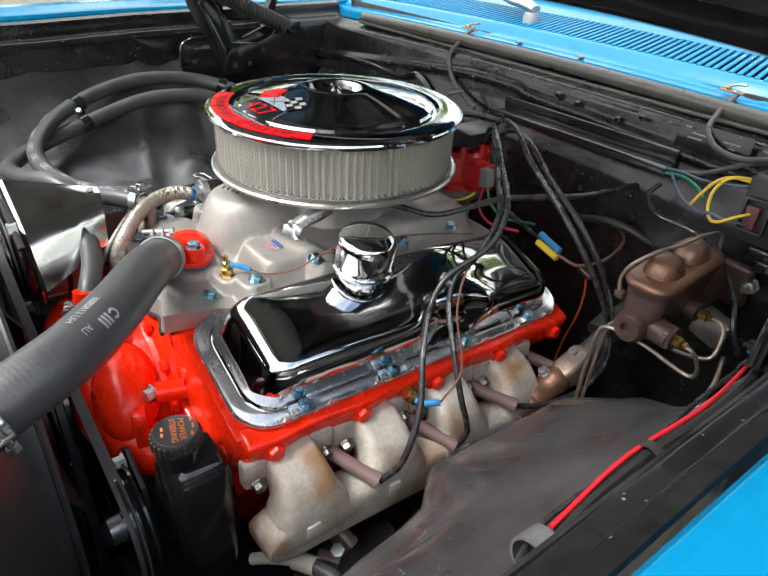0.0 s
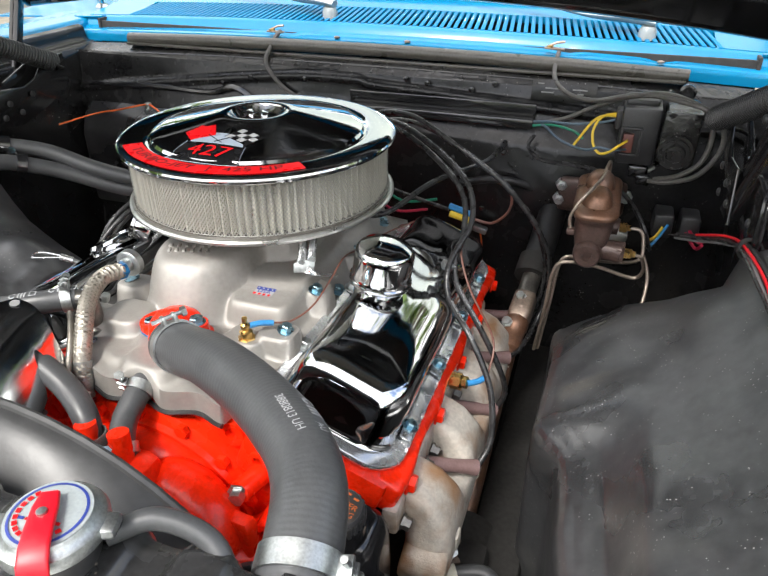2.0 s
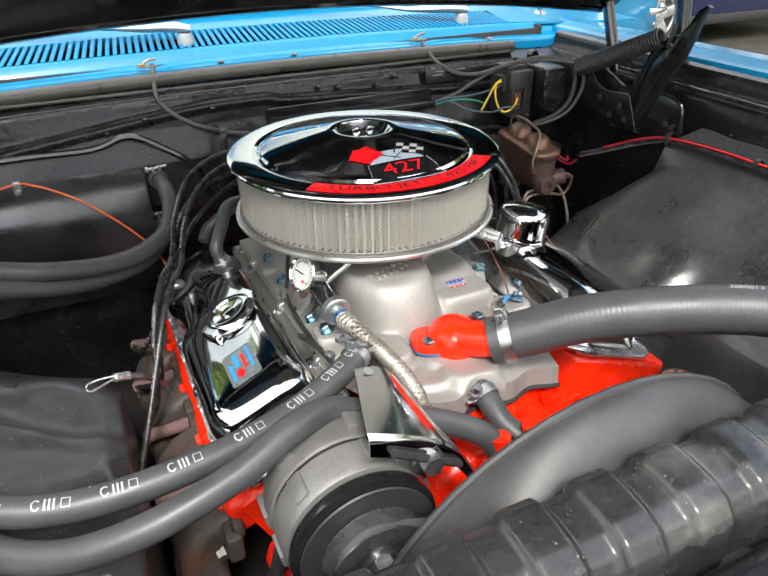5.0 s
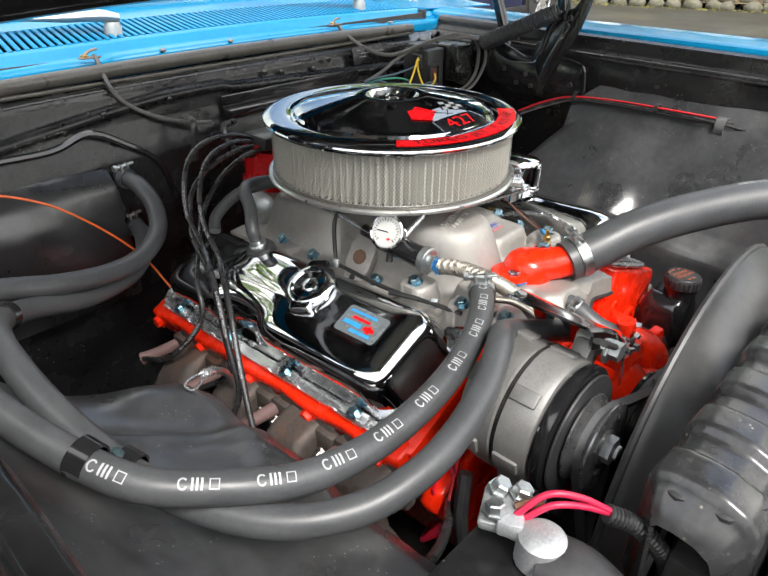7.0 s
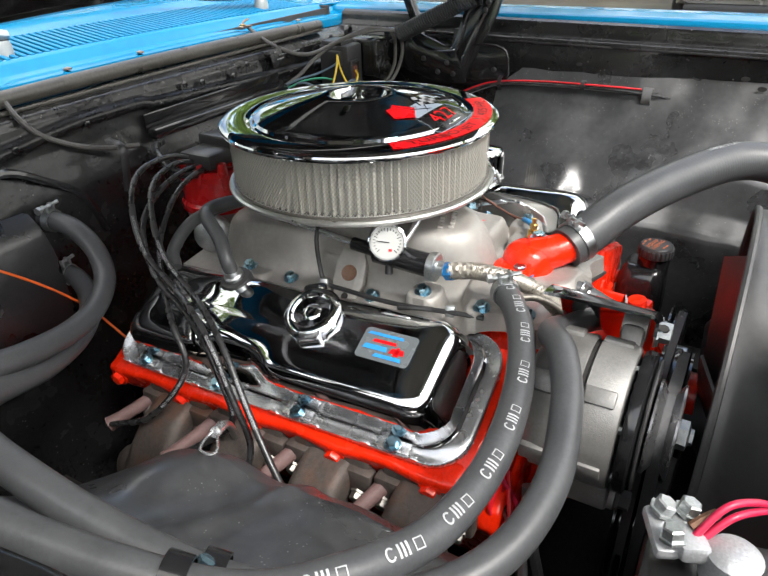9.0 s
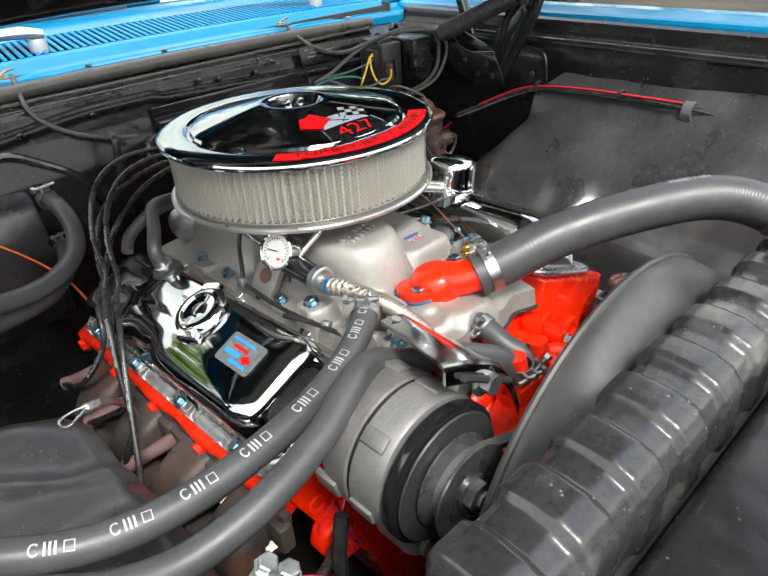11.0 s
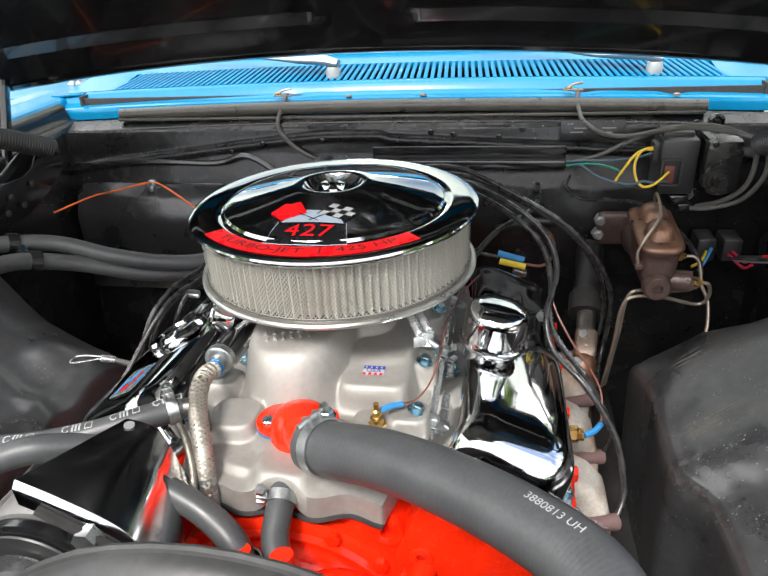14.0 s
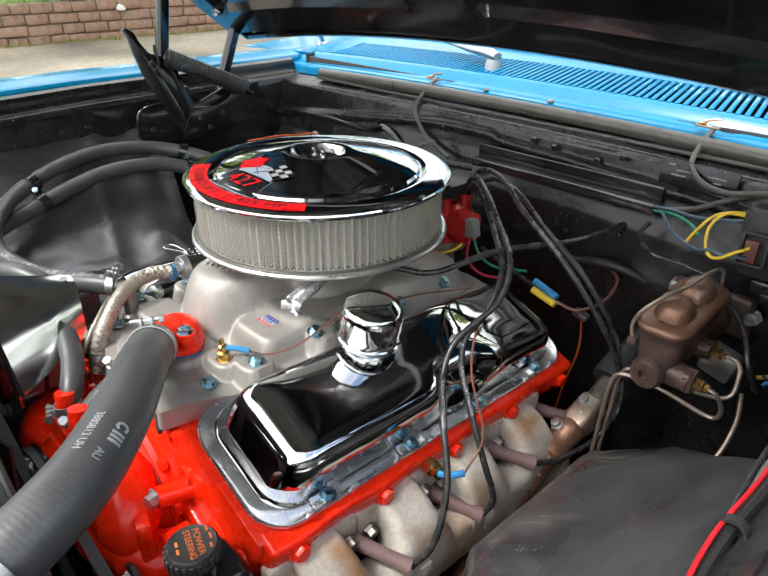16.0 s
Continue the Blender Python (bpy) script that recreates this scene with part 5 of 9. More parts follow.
h2 = hose("heater_hose", H2, 0.0135, "black rubber heater hose running down to the water pump", 18, 8)
clamp(h2, (-0.0115, -0.375, 0.768), (0.004, 0, -0.03), 0.0138, (-0.3, -1, 0.2), 0.011)
clamp(h2, (-0.2435, 0.345, 0.774), (-0.01, 0.05, 0.0), 0.0138, (0, -0.1, 1), 0.011)
H3 = [(0.003, -0.300, 0.790), (0.004, -0.322, 0.783), (0.006, -0.345, 0.772), (0.016, -0.366, 0.762), (0.026, -0.376, 0.745)]
h3 = hose("bypass_hose", H3, 0.0135, "short black rubber bypass hose on the water pump", 18, 8)
clamp(h3, (0.0035, -0.312, 0.787), (0.002, -0.03, -0.012), 0.0138, (-1, 0, 0.3), 0.011)
clamp(h3, (0.020, -0.370, 0.757), (0.010, -0.012, -0.014), 0.0138, (-0.6, -1, 0.2), 0.011)
# clips that hold the two hoses together
for name, a, b, w in (("hose_clip", (-0.5655, -0.214, 0.868), (-0.538, -0.212, 0.8375), (0.03, -0.075, -0.02)), ("hose_clip", (-0.560, 0.082, 0.872), (-0.524, 0.075, 0.845), (-0.055, -0.075, 0.03))):
    c = thing(name, "black plastic hose clip with a small zinc bolt", "hose clip", b, "hose clips")
    for q in (a, b):
        wv = Vector(w).normalized()
        uu = wv.orthogonal().normalized()
        vv = wv.cross(uu)
        m = Matrix(((uu.x, vv.x, wv.x, q[0]), (uu.y, vv.y, wv.y, q[1]), (uu.z, vv.z, wv.z, q[2]), (0, 0, 0, 1)))
        part("loop", lathe([(0.0138, -0.008), (0.0165, -0.008), (0.0158, 0.008), (0.0138, 0.008)], 24, m), BLACK_GLOSS, c)
    mid = (Vector(a) + Vector(b)) / 2
    part("tab", box(0.014, 0.016, 0.012, 0.003, Matrix.Translation(mid) @ pose(0, 0, 0, 0, 45, 0)), BLACK_GLOSS, c)
    part("clip_bolt", lathe([(0.0055, -0.010), (0.0055, -0.005), (0.003, -0.005), (0.003, 0.010), (0.0055, 0.010), (0.0055, 0.014), (0, 0.014)], 6, Matrix.Translation(mid) @ pose(0, 0, 0, 20, 40, 0)), BLUE_ZINC, c)

# braided fuel line from the filter down to the pump
BR = [(-0.110, -0.184, 0.843), (-0.111, -0.200, 0.848), (-0.109, -0.218, 0.850), (-0.103, -0.242, 0.847), (-0.092, -0.268, 0.837), (-0.080, -0.292, 0.818), (-0.074, -0.308, 0.796), (-0.071, -0.318, 0.76)]
bh = thing("braided_fuel_line", "stainless braided fuel hose with a blue fitting", "fuel line", BR[-1])
part("core", tube(BR, 0.0088, 16, 10), BRAID, bh)


def woven(pts, r, n, pitch):
    """Flat steel strands wound both ways round a path."""
    path = smooth_path(pts, 14)
    tan = [(path[min(i + 1, len(path) - 1)] - path[max(i - 1, 0)]).normalized() for i in range(len(path))]
    side = tan[0].orthogonal().normalized()
    rows, run = [], 0.0
    for i, p in enumerate(path):
        side = (side - tan[i] * side.dot(tan[i])).normalized()
        if i:
            run += (p - path[i - 1]).length
        rows.append((p, side.copy(), tan[i].cross(side), run))
    bm = bmesh.new()
    for d in (1, -1):
        for k in range(n):
            last = None
            for i, (p, u, v, l) in enumerate(rows):
                pair = []
                for e in (-1, 1):
                    a = 2 * math.pi * (k + 0.40 * e) / n + d * 2 * math.pi * l / pitch
                    rr = r + 0.0008 * math.sin(n * 2 * math.pi * l / pitch + d * k * math.pi) * d - 0.0002 * abs(e)
                    pair.append(bm.verts.new(p + (u * math.cos(a) + v * math.sin(a)) * rr))
                if last:
                    bm.faces.new((last[0], last[1], pair[1], pair[0]))
                last = pair
    return bm


tagged(part("braid", woven(BR, 0.0098, 14, 0.030), STRAND, bh), "woven stainless strands", kind="stuff")
part("end_nut", lathe([(0.0105, 0), (0.0105, 0.010), (0.009, 0.013), (0, 0.013)], 6, Matrix.Translation((-0.110, -0.178, 0.841)) @ Vector((-0.001, -0.018, 0.005)).to_track_quat("Z", "Y").to_matrix().to_4x4()), FITTING_BLUE, bh, "blue anodised fitting")
part("end_sleeve", tube([(-0.0755, -0.305, 0.801), (-0.072, -0.316, 0.770)], 0.0108, 14, 1), STEEL, bh)
# second thin braided line behind the bracket
solid("vent_line", tube([(-0.115, -0.268, 0.832), (-0.10, -0.285, 0.828), (-0.085, -0.31, 0.81), (-0.078, -0.335, 0.78)], 0.004, 10, 6), BRAID, "thin braided steel line by the alternator bracket", "fuel line")

# ---------------------------------------------------------------- thermostat housing
th = thing("thermostat_housing", "orange red painted thermostat housing on the manifold front", "thermostat housing", (0.0, -0.24, 0.81))
part("flange", moved(prism([(x, y) for x, y in rrect(0.098, 0.050, 0.022, 7)], 0.009, 0.0015, pose(0.004, -0.240, 0.8000, 0, 0, -16)), ENG), RED_ENGINE, th)
part("gasket", moved(prism(rrect(0.0985, 0.0505, 0.022, 7), 0.0016, 0, pose(0.004, -0.240, 0.7984, 0, 0, -16)), ENG), GASKET_BLUE, th, "thin blue gasket")
part("dome", lathe([(0.0355, 0.803), (0.0335, 0.808), (0.0325, 0.816), (0.0310, 0.824), (0.0270, 0.832), (0.0200, 0.8375), (0.011, 0.8405), (0, 0.841)], 40, pose(0.006, -0.239, 0)), RED_ENGINE, th)
part("neck", tube([(0.008, -0.243, 0.820), (0.018, -0.262, 0.8255), (0.032, -0.278, 0.831), (0.052, -0.293, 0.839)], 0.0205, 22, 5, radii=[0.0245, 0.0215, 0.0208, 0.0208]), RED_ENGINE, th)
part("bolt_boss", moved(lathe([(0.0150, 0.800), (0.0135, 0.810), (0.0125, 0.824), (0, 0.824)], 24, pose(0.036, -0.245, 0)), ENG), RED_ENGINE, th)
for x, y, z in ((-0.028, -0.243, 0.806), (0.036, -0.245, 0.823)):
    part("housing_bolt", moved(bolt_head(0.0080, 0.0065, 1.3), ENG @ pose(x, y, z)), BLUE_ZINC, th)

# temperature sender and its wire
ts = thing("temperature_sender", "brass temperature sender with a blue wire terminal", "temperature sender", (0.084, -0.22, 0.79))
part("hex", lathe([(0.014, 0.796), (0.014, 0.800), (0.0125, 0.800), (0.0125, 0.809), (0.0095, 0.812), (0, 0.812)], 6, pose(0.084, -0.220, 0)), BRASS, ts)
part("stud", lathe([(0.0075, 0.811), (0.0075, 0.820), (0.004, 0.822), (0.0055, 0.825), (0.0055, 0.829), (0.003, 0.831), (0.003, 0.838), (0, 0.838)], 12, pose(0.084, -0.220, 0)), BRASS, ts)
part("terminal", tube([(0.087, -0.217, 0.826), (0.097, -0.208, 0.826), (0.108, -0.199, 0.823)], 0.0034, 8, 3), WIRE_BLUE, ts, "blue crimp terminal")
part("lead", tube([(0.108, -0.199, 0.823), (0.122, -0.182, 0.818), (0.135, -0.15, 0.822), (0.142, -0.11, 0.838), (0.145, -0.07, 0.85), (0.15, -0.02, 0.838), (0.16, 0.05, 0.83), (0.18, 0.12, 0.82)], 0.0012, 6, 6), WIRE_BROWN, ts, "thin brown wire")

# ---------------------------------------------------------------- shroud, radiator and fan
sh = thing("fan_shroud", "satin black plastic fan shroud behind the radiator", "fan shroud", (0.01, -0.5, 0.4))


def shroud_at(u, v):
    a = 2 * math.pi * u
    c, s_ = math.cos(a), math.sin(a)
    r = 0.240
    k = max(abs(c) / 0.335, abs(s_) / 0.255)
    p = 6
    q = (abs(c / 0.335) ** p + abs(s_ / 0.212) ** p) ** (-1 / p)
    w = min(1.0, max(0.0, (v - 0.12) / 0.88))
    w = w ** 1.6
    rr = r * (1 - w) + q * w
    y = -0.476 - 0.064 * v
    return (0.012 * (1 - w) + rr * c, y, 0.671 - 0.031 * w + rr * s_)


part("funnel", sheet(shroud_at, 96, 20, 0.004), SHROUD, sh, "", 60)
part("rear_lip", tube([shroud_at(k / 48, 0) for k in range(49)], 0.004, 8, 1), SHROUD, sh)
rad = thing("radiator", "black painted radiator with a ribbed top tank", "radiator", (0, -0.6, 0.4))


def tank_at(u, v):
    x = -0.345 + 0.69 * u
    y, z = at_line([(-0.530, 0.80), (-0.530, 0.885), (-0.533, 0.895), (-0.541, 0.8995), (-0.555, 0.900), (-0.572, 0.898), (-0.586, 0.892), (-0.595, 0.880), (-0.597, 0.80)], v)
    e = max(0.0, abs(u - 0.5) - 0.465) / 0.035
    rib = 0.0075 * (0.5 + 0.5 * math.tanh(4.5 * (math.cos(x * 2 * math.pi / 0.062) + 0.15)))
    return (x, y + (0.5 - v) * 1.2 * rib + (v - 0.5) * 0.03 * e * e, z + rib - 0.022 * e * e)


part("top_tank", sheet(tank_at, 280, 32, 0.003), TANK, rad, "ribbed satin black top tank", 50)
part("core", box(0.66, 0.05, 0.50, 0.004, pose(0, -0.578, 0.59)), DARK_GAP, rad)
part("neck", tube([(0.300, -0.535, 0.870), (0.302, -0.575, 0.864)], 0.024, 20, 1), TANK, rad)
for x, y in ((-0.325, -0.548), (-0.322, -0.575), (-0.30, -0.585)):
    part("tank_bolt", lathe([(0.009, 0), (0.009, 0.003), (0.006, 0.004), (0, 0.006)], 12, pose(x, y, 0.893)), BLACK_SATIN, rad)
part("filler", lathe([(0.021, 0.89), (0.021, 0.922), (0.028, 0.924), (0.028, 0.927), (0, 0.927)], 32, pose(0.170, -0.565, 0)), BLACK_SATIN, rad)
CAPM = pose(0.170, -0.565, 0)
cap = part("radiator_cap", lathe([(0.0275, 0.9275), (0.0305, 0.9285), (0.0310, 0.933), (0.0295, 0.936), (0.0268, 0.9372), (0.0250, 0.9405), (0.0240, 0.9418), (0.006, 0.9432), (0, 0.9432)], 56, CAPM), STEEL, rad, "zinc radiator cap with a red lever")
part("print_disc", lathe([(0.0238, 0.9422), (0.004, 0.9440), (0, 0.9440)], 40, CAPM), DECAL_PALE, cap, "pale printed disc")
part("print_ring", lathe([(0.0218, 0.9428), (0.0202, 0.9431)], 48, CAPM), DECAL_NAVY, cap, "blue printed ring")
for k in range(13):
    a = radians(150 + 15 * k)
    part("print_bar", box(0.0030, 0.0026, 0.0004, 0, CAPM @ pose(0.0170 * math.cos(a), 0.0170 * math.sin(a), 0.9437, 0, 0, math.degrees(a) - 90)), DECAL_RED, cap)
for k in range(6):
    part("print_bar", box(0.0034, 0.0018, 0.0004, 0, CAPM @ pose(-0.011 + 0.0044 * k, -0.008 + 0.0006 * k, 0.9440, 0, 0, 8)), DECAL_RED if k % 2 else DECAL_NAVY, cap)
LV = CAPM @ pose(0, 0, 0, 0, 0, 30)
lever = skin([[LV @ Vector((x, y, z + zz)) for x, zz in rrect(w, th, 0.0018, 4)] for y, w, z, th in ((0.010, 0.011, 0.9475, 0.0036), (0.0, 0.0145, 0.9480, 0.0042), (-0.014, 0.0155, 0.9482, 0.0042), (-0.026, 0.0160, 0.9468, 0.0042), (-0.034, 0.0165, 0.9425, 0.0046), (-0.038, 0.0160, 0.9365, 0.0050))])
part("safety_lever", lever, LEVER_RED, cap, "bright red plastic lever", 50)
part("lever_pin", lathe([(0.003, 0), (0.003, 0.002), (0, 0.0026)], 12, LV @ pose(0, -0.006, 0.9498)), STEEL, cap)
for a in (20, 200):
    part("cap_ear", box(0.012, 0.016, 0.008, 0.003, CAPM @ pose(0, 0, 0.9315, 0, 0, a) @ pose(0.031, 0, 0)), STEEL, cap)
ov = hose("overflow_hose", [(0.190, -0.550, 0.915), (0.213, -0.532, 0.917), (0.245, -0.528, 0.905), (0.262, -0.54, 0.885), (0.27, -0.56, 0.84)], 0.0072, "thin black overflow hose from the radiator neck", 12, 8)
fan = thing("cooling_fan", "dark engine cooling fan with its pulleys", "fan", (0.0, -0.47, 0.6))
for k in range(6):
    a = 2 * math.pi * k / 6 + 0.3
    part("blade", prism([(0.05, -0.035), (0.20, -0.05), (0.215, 0.0), (0.20, 0.05), (0.05, 0.035)], 0.003, 0, pose(0.012, -0.478, 0.642, 90, 0, 0) @ pose(0, 0, 0, 0, 0, math.degrees(a)) @ pose(0, 0, 0, 28, 0, 0)), BLACK_SATIN, fan)
part("hub", lathe([(0.055, 0), (0.055, 0.03), (0.03, 0.05), (0, 0.05)], 32, pose(0.012, -0.455, 0.642, 90)), BLACK_SATIN, fan)


def pulley(parent, x, y, z, r, name="pulley", grooves=1, metal=None):
    """A V-belt pulley that turns about y, its rear face at y."""
    prof = [(0, 0)]
    d = 0.0
    for g in range(grooves):
        prof += [(r, d), (r, d + 0.003), (r - 0.010, d + 0.008), (r - 0.010, d + 0.010), (r, d + 0.015), (r, d + 0.018)]
        d += 0.018
    prof += [(r * 0.62, d), (r * 0.55, d - 0.006), (r * 0.3, d - 0.006), (r * 0.28, d + 0.002), (0, d + 0.002)]
    return part(name, lathe(prof, 64, pose(x, y, z, 90)), metal or BLACK_GLOSS, parent)


pulley(fan, 0.0, -0.415, 0.645, 0.085, "pump_pulley", 2)
pulley(fan, 0.0, -0.405, 0.44, 0.09, "crank_pulley", 2)


def belt(pulleys, y, label):
    """A V-belt round pulleys (x, z, r) in their order, at that y."""
    n = 24
    pts = []
    k = len(pulleys)
    angles = []
    for i in range(k):
        (x0, z0, r0), (x1, z1, r1) = pulleys[i], pulleys[(i + 1) % k]
        d = math.atan2(z1 - z0, x1 - x0)
        off = math.acos(max(-1, min(1, (r0 - r1) / math.hypot(x1 - x0, z1 - z0))))
        angles.append(d - off)
    for i in range(k):
        a0, a1 = angles[i - 1], angles[i]
        while a1 < a0:
            a1 += 2 * math.pi
        x, z, r = pulleys[i]
        for j in range(n):
            a = a0 + (a1 - a0) * j / (n - 1)
            pts.append((x, z, a, r))
    rings = []
    for x, z, a, r in pts:
        c, s_ = math.cos(a), math.sin(a)
        rings.append([(x + (r + e) * c, y + d, z + (r + e) * s_) for e, d in ((-0.006, -0.0035), (0.002, -0.0058), (0.002, 0.0058), (-0.006, 0.0035))])
    rings.append(rings[0])
    return solid("drive_belt", skin(rings, caps=False), BELT, label, "belt", "drive belts")


belt([(0.0, 0.44, 0.085), (0.0, 0.645, 0.08), (-0.187, 0.773, 0.034)], -0.440, "black rubber drive belt of the alternator")
belt([(0.0, 0.44, 0.085), (0.205, 0.60, 0.066), (0.0, 0.645, 0.08)], -0.422, "black rubber drive belt of the steering pump")

# ---------------------------------------------------------------- alternator and its bracket
AX, AZ = -0.187, 0.773
alt = thing("alternator", "cast aluminium alternator with a black fan and pulley", "alternator", (AX, -0.34, 0.69))
part("rear_case", lathe([(0, 0), (0.048, 0), (0.062, 0.008), (0.0695, 0.020), (0.0715, 0.030), (0.0715, 0.050), (0.0690, 0.0515)], 72, pose(AX, -0.3135, AZ, 90)), ALTCAST, alt)
part("stator_ring", lathe([(0.0675, -0.006), (0.0675, 0.012)], 64, pose(AX, -0.3615, AZ, 90)), DARK_GAP, alt, "dark laminated stator ring")
part("front_case", lathe([(0.0690, 0), (0.0715, 0.0012), (0.0715, 0.030), (0.069, 0.035), (0.060, 0.037), (0.03, 0.038), (0, 0.038)], 72, pose(AX, -0.3695, AZ, 90)), ALTCAST, alt)
for k in range(6):
    a = 60 * k + 12
    part("case_rib", box(0.020, 0.030, 0.007, 0.002, pose(AX, -0.338, AZ) @ pose(0, 0, 0, 0, -a, 0) @ pose(0.0715, 0, 0, 0, 90, 0)), ALTCAST, alt)
    part("case_pad", box(0.016, 0.028, 0.006, 0.002, pose(AX, -0.385, AZ) @ pose(0, 0, 0, 0, -a, 0) @ pose(0.0715, 0, 0, 0, 90, 0)), ALTCAST, alt)
    part("case_bolt", lathe([(0.004, 0), (0.004, 0.004), (0, 0.005)], 6, pose(AX, -0.405, AZ) @ pose(0, 0, 0, 0, -a - 20, 0) @ pose(0.060, 0, 0, 90)), STEEL, alt)
part("mount_ear", join(prism([(-0.034, 0.0), (0.034, 0.0), (0.026, -0.040), (0.016, -0.052), (-0.010, -0.052), (-0.026, -0.034)], 0.044, 0.004, Matrix(((1, 0, 0, AX - 0.012), (0, 0, 1, -0.406), (0, 1, 0, AZ - 0.056), (0, 0, 0, 1)))), tube([(AX - 0.010, -0.355, AZ - 0.096), (AX - 0.010, -0.412, AZ - 0.096)], 0.0135, 16, 1)), ALTCAST, alt)
part("mount_bolt", lathe([(0.0135, 0), (0.0135, 0.003), (0.0105, 0.003), (0.0105, 0.013), (0, 0.014)], 6, pose(AX - 0.010, -0.413, AZ - 0.096, 90)), BLACK_SATIN, alt)
part("adjust_ear", join(box(0.03, 0.022, 0.035, 0.006, pose(-0.137, -0.392, 0.826, 0, 35, 0)), tube([(-0.124, -0.38, 0.838), (-0.124, -0.404, 0.838)], 0.013, 14, 1)), ALTCAST, alt)
part("adjust_bolt", join(lathe([(0.015, 0), (0.015, 0.003), (0.0105, 0.003), (0.0105, 0.013), (0, 0.014)], 6, pose(-0.124, -0.4125, 0.838, 90)), lathe([(0.0165, -0.001), (0.0165, 0.001), (0, 0.001)], 24, pose(-0.124, -0.4125, 0.838, 90))), STEEL, alt)
part("fan_disc", lathe([(0.052, 0), (0.0685, 0.0), (0.070, 0.003), (0.0695, 0.010), (0.064, 0.0125), (0.05, 0.013), (0, 0.013)], 72, pose(AX, -0.409, AZ, 90)), BLACK_GLOSS, alt)
part("fan_plate", lathe([(0.03, 0), (0.0630, 0.0), (0.0640, 0.0015), (0.0630, 0.003), (0.03, 0.003)], 72, pose(AX, -0.4230, AZ, 90)), BLACK_SATIN, alt)
for k in range(12):
    part("fan_vane", box(0.018, 0.012, 0.0015, 0, pose(AX, -0.4135, AZ) @ pose(0, 0, 0, 0, 30 * k, 0) @ pose(0.056, 0, 0, 25, 0, 0)), BLACK_SATIN, alt)
part("belt_pulley", lathe([(0.02, 0), (0.046, 0.002), (0.046, 0.004), (0.032, 0.0125), (0.032, 0.0145), (0.046, 0.023), (0.046, 0.025), (0.03, 0.026), (0.028, 0.023), (0.018, 0.023), (0.018, 0.026), (0, 0.026)], 48, pose(AX, -0.4265, AZ, 90)), PULLEY_DARK, alt, "dark worn steel belt pulley")
part("shaft_nut", lathe([(0.0145, 0), (0.0145, 0.009), (0.008, 0.011), (0.008, 0.014), (0, 0.014)], 6, pose(AX, -0.4515, AZ, 90)), STEEL, alt)
br = thing("alternator_bracket", "triangular chrome alternator bracket plate", "bracket", (-0.13, -0.36, 0.84))


def plate_at(u, v):
    """A bent plate: u from its upper edge over the bend to its lower edge, v from the rear to the front bar."""
    lower = 1.0 - 0.40 * math.exp(-((v - 0.30) / 0.12) ** 2)      # arch for the hose
    rows = [Vector(a).lerp(Vector(b), v) for a, b in (((-0.146, -0.302, 0.866), (-0.180, -0.410, 0.888)), ((-0.120, -0.305, 0.862), (-0.140, -0.410, 0.869)), ((-0.104, -0.309, 0.845), (-0.100, -0.409, 0.843)), ((-0.095, -0.312, 0.822), (-0.078, -0.408, 0.810)), ((-0.088, -0.314, 0.806), (-0.061, -0.406, 0.772)))]
    w = 4 * u * lower
    k = min(3, int(w))
    e = w - k
    a, b, c, d = rows[max(0, k - 1)], rows[k], rows[k + 1], rows[min(4, k + 2)]
    return 0.5 * (2 * b + (c - a) * e + (2 * a - 5 * b + 4 * c - d) * e * e + (3 * b - a - 3 * c + d) * e ** 3)


part("plate", sheet(plate_at, 28, 28, 0.003), PLATE_CHROME, br)


def bar_at(u, v):
    p = plate_at(0.95 * u, 1.0)
    n = 0.004 + 0.022 * v
    return Vector((p.x, p.y - 0.006 * math.sin(min(1, v * 3) * math.pi / 2), p.z - n + 0.004))


part("front_bar", sheet(bar_at, 24, 8, 0.003), PLATE_CHROME, br, "chrome slotted front bar")
part("slot", tube([bar_at(0.14, 0.62) + Vector((0, -0.0035, 0)), bar_at(0.58, 0.62) + Vector((0, -0.0035, 0))], 0.0045, 8, 1, flat=0.8), DARK_GAP, br)
part("plate_hole", lathe([(0.0050, 0.0), (0.0050, 0.0006), (0, 0.0006)], 18, Matrix.Translation(plate_at(0.13, 0.10) + Vector((0.0004, 0, 0.0016))) @ pose(0, 0, 0, 8, 12, 0)), GREY_PLASTIC, br, "small round hole")

# ---------------------------------------------------------------- power steering pump
ps = thing("power_steering_pump", "black power steering pump with reservoir, cap and pulley", "steering pump", (0.25, -0.36, 0.55))
prof = [(-0.036, -0.060), (0.036, -0.060), (0.042, -0.03), (0.040, 0.03), (0.030, 0.055), (-0.030, 0.055), (-0.040, 0.03), (-0.042, -0.03)]
part("reservoir", join(skin([[(0.256 + x * k, -0.352 + y * k2, z) for x, y in rrect(0.075, 0.062, 0.018, 6)] for z, k, k2 in ((0.540, 0.9, 1.0), (0.60, 1.05, 1.15), (0.66, 1.05, 1.15), (0.700, 1.0, 1.08), (0.715, 0.86, 0.95), (0.722, 0.6, 0.8))]), tube([(0.257, -0.362, 0.70), (0.258, -0.364, 0.742)], 0.0235, 24, 1)), BLACK_GLOSS, ps, "gloss black pressed steel reservoir")
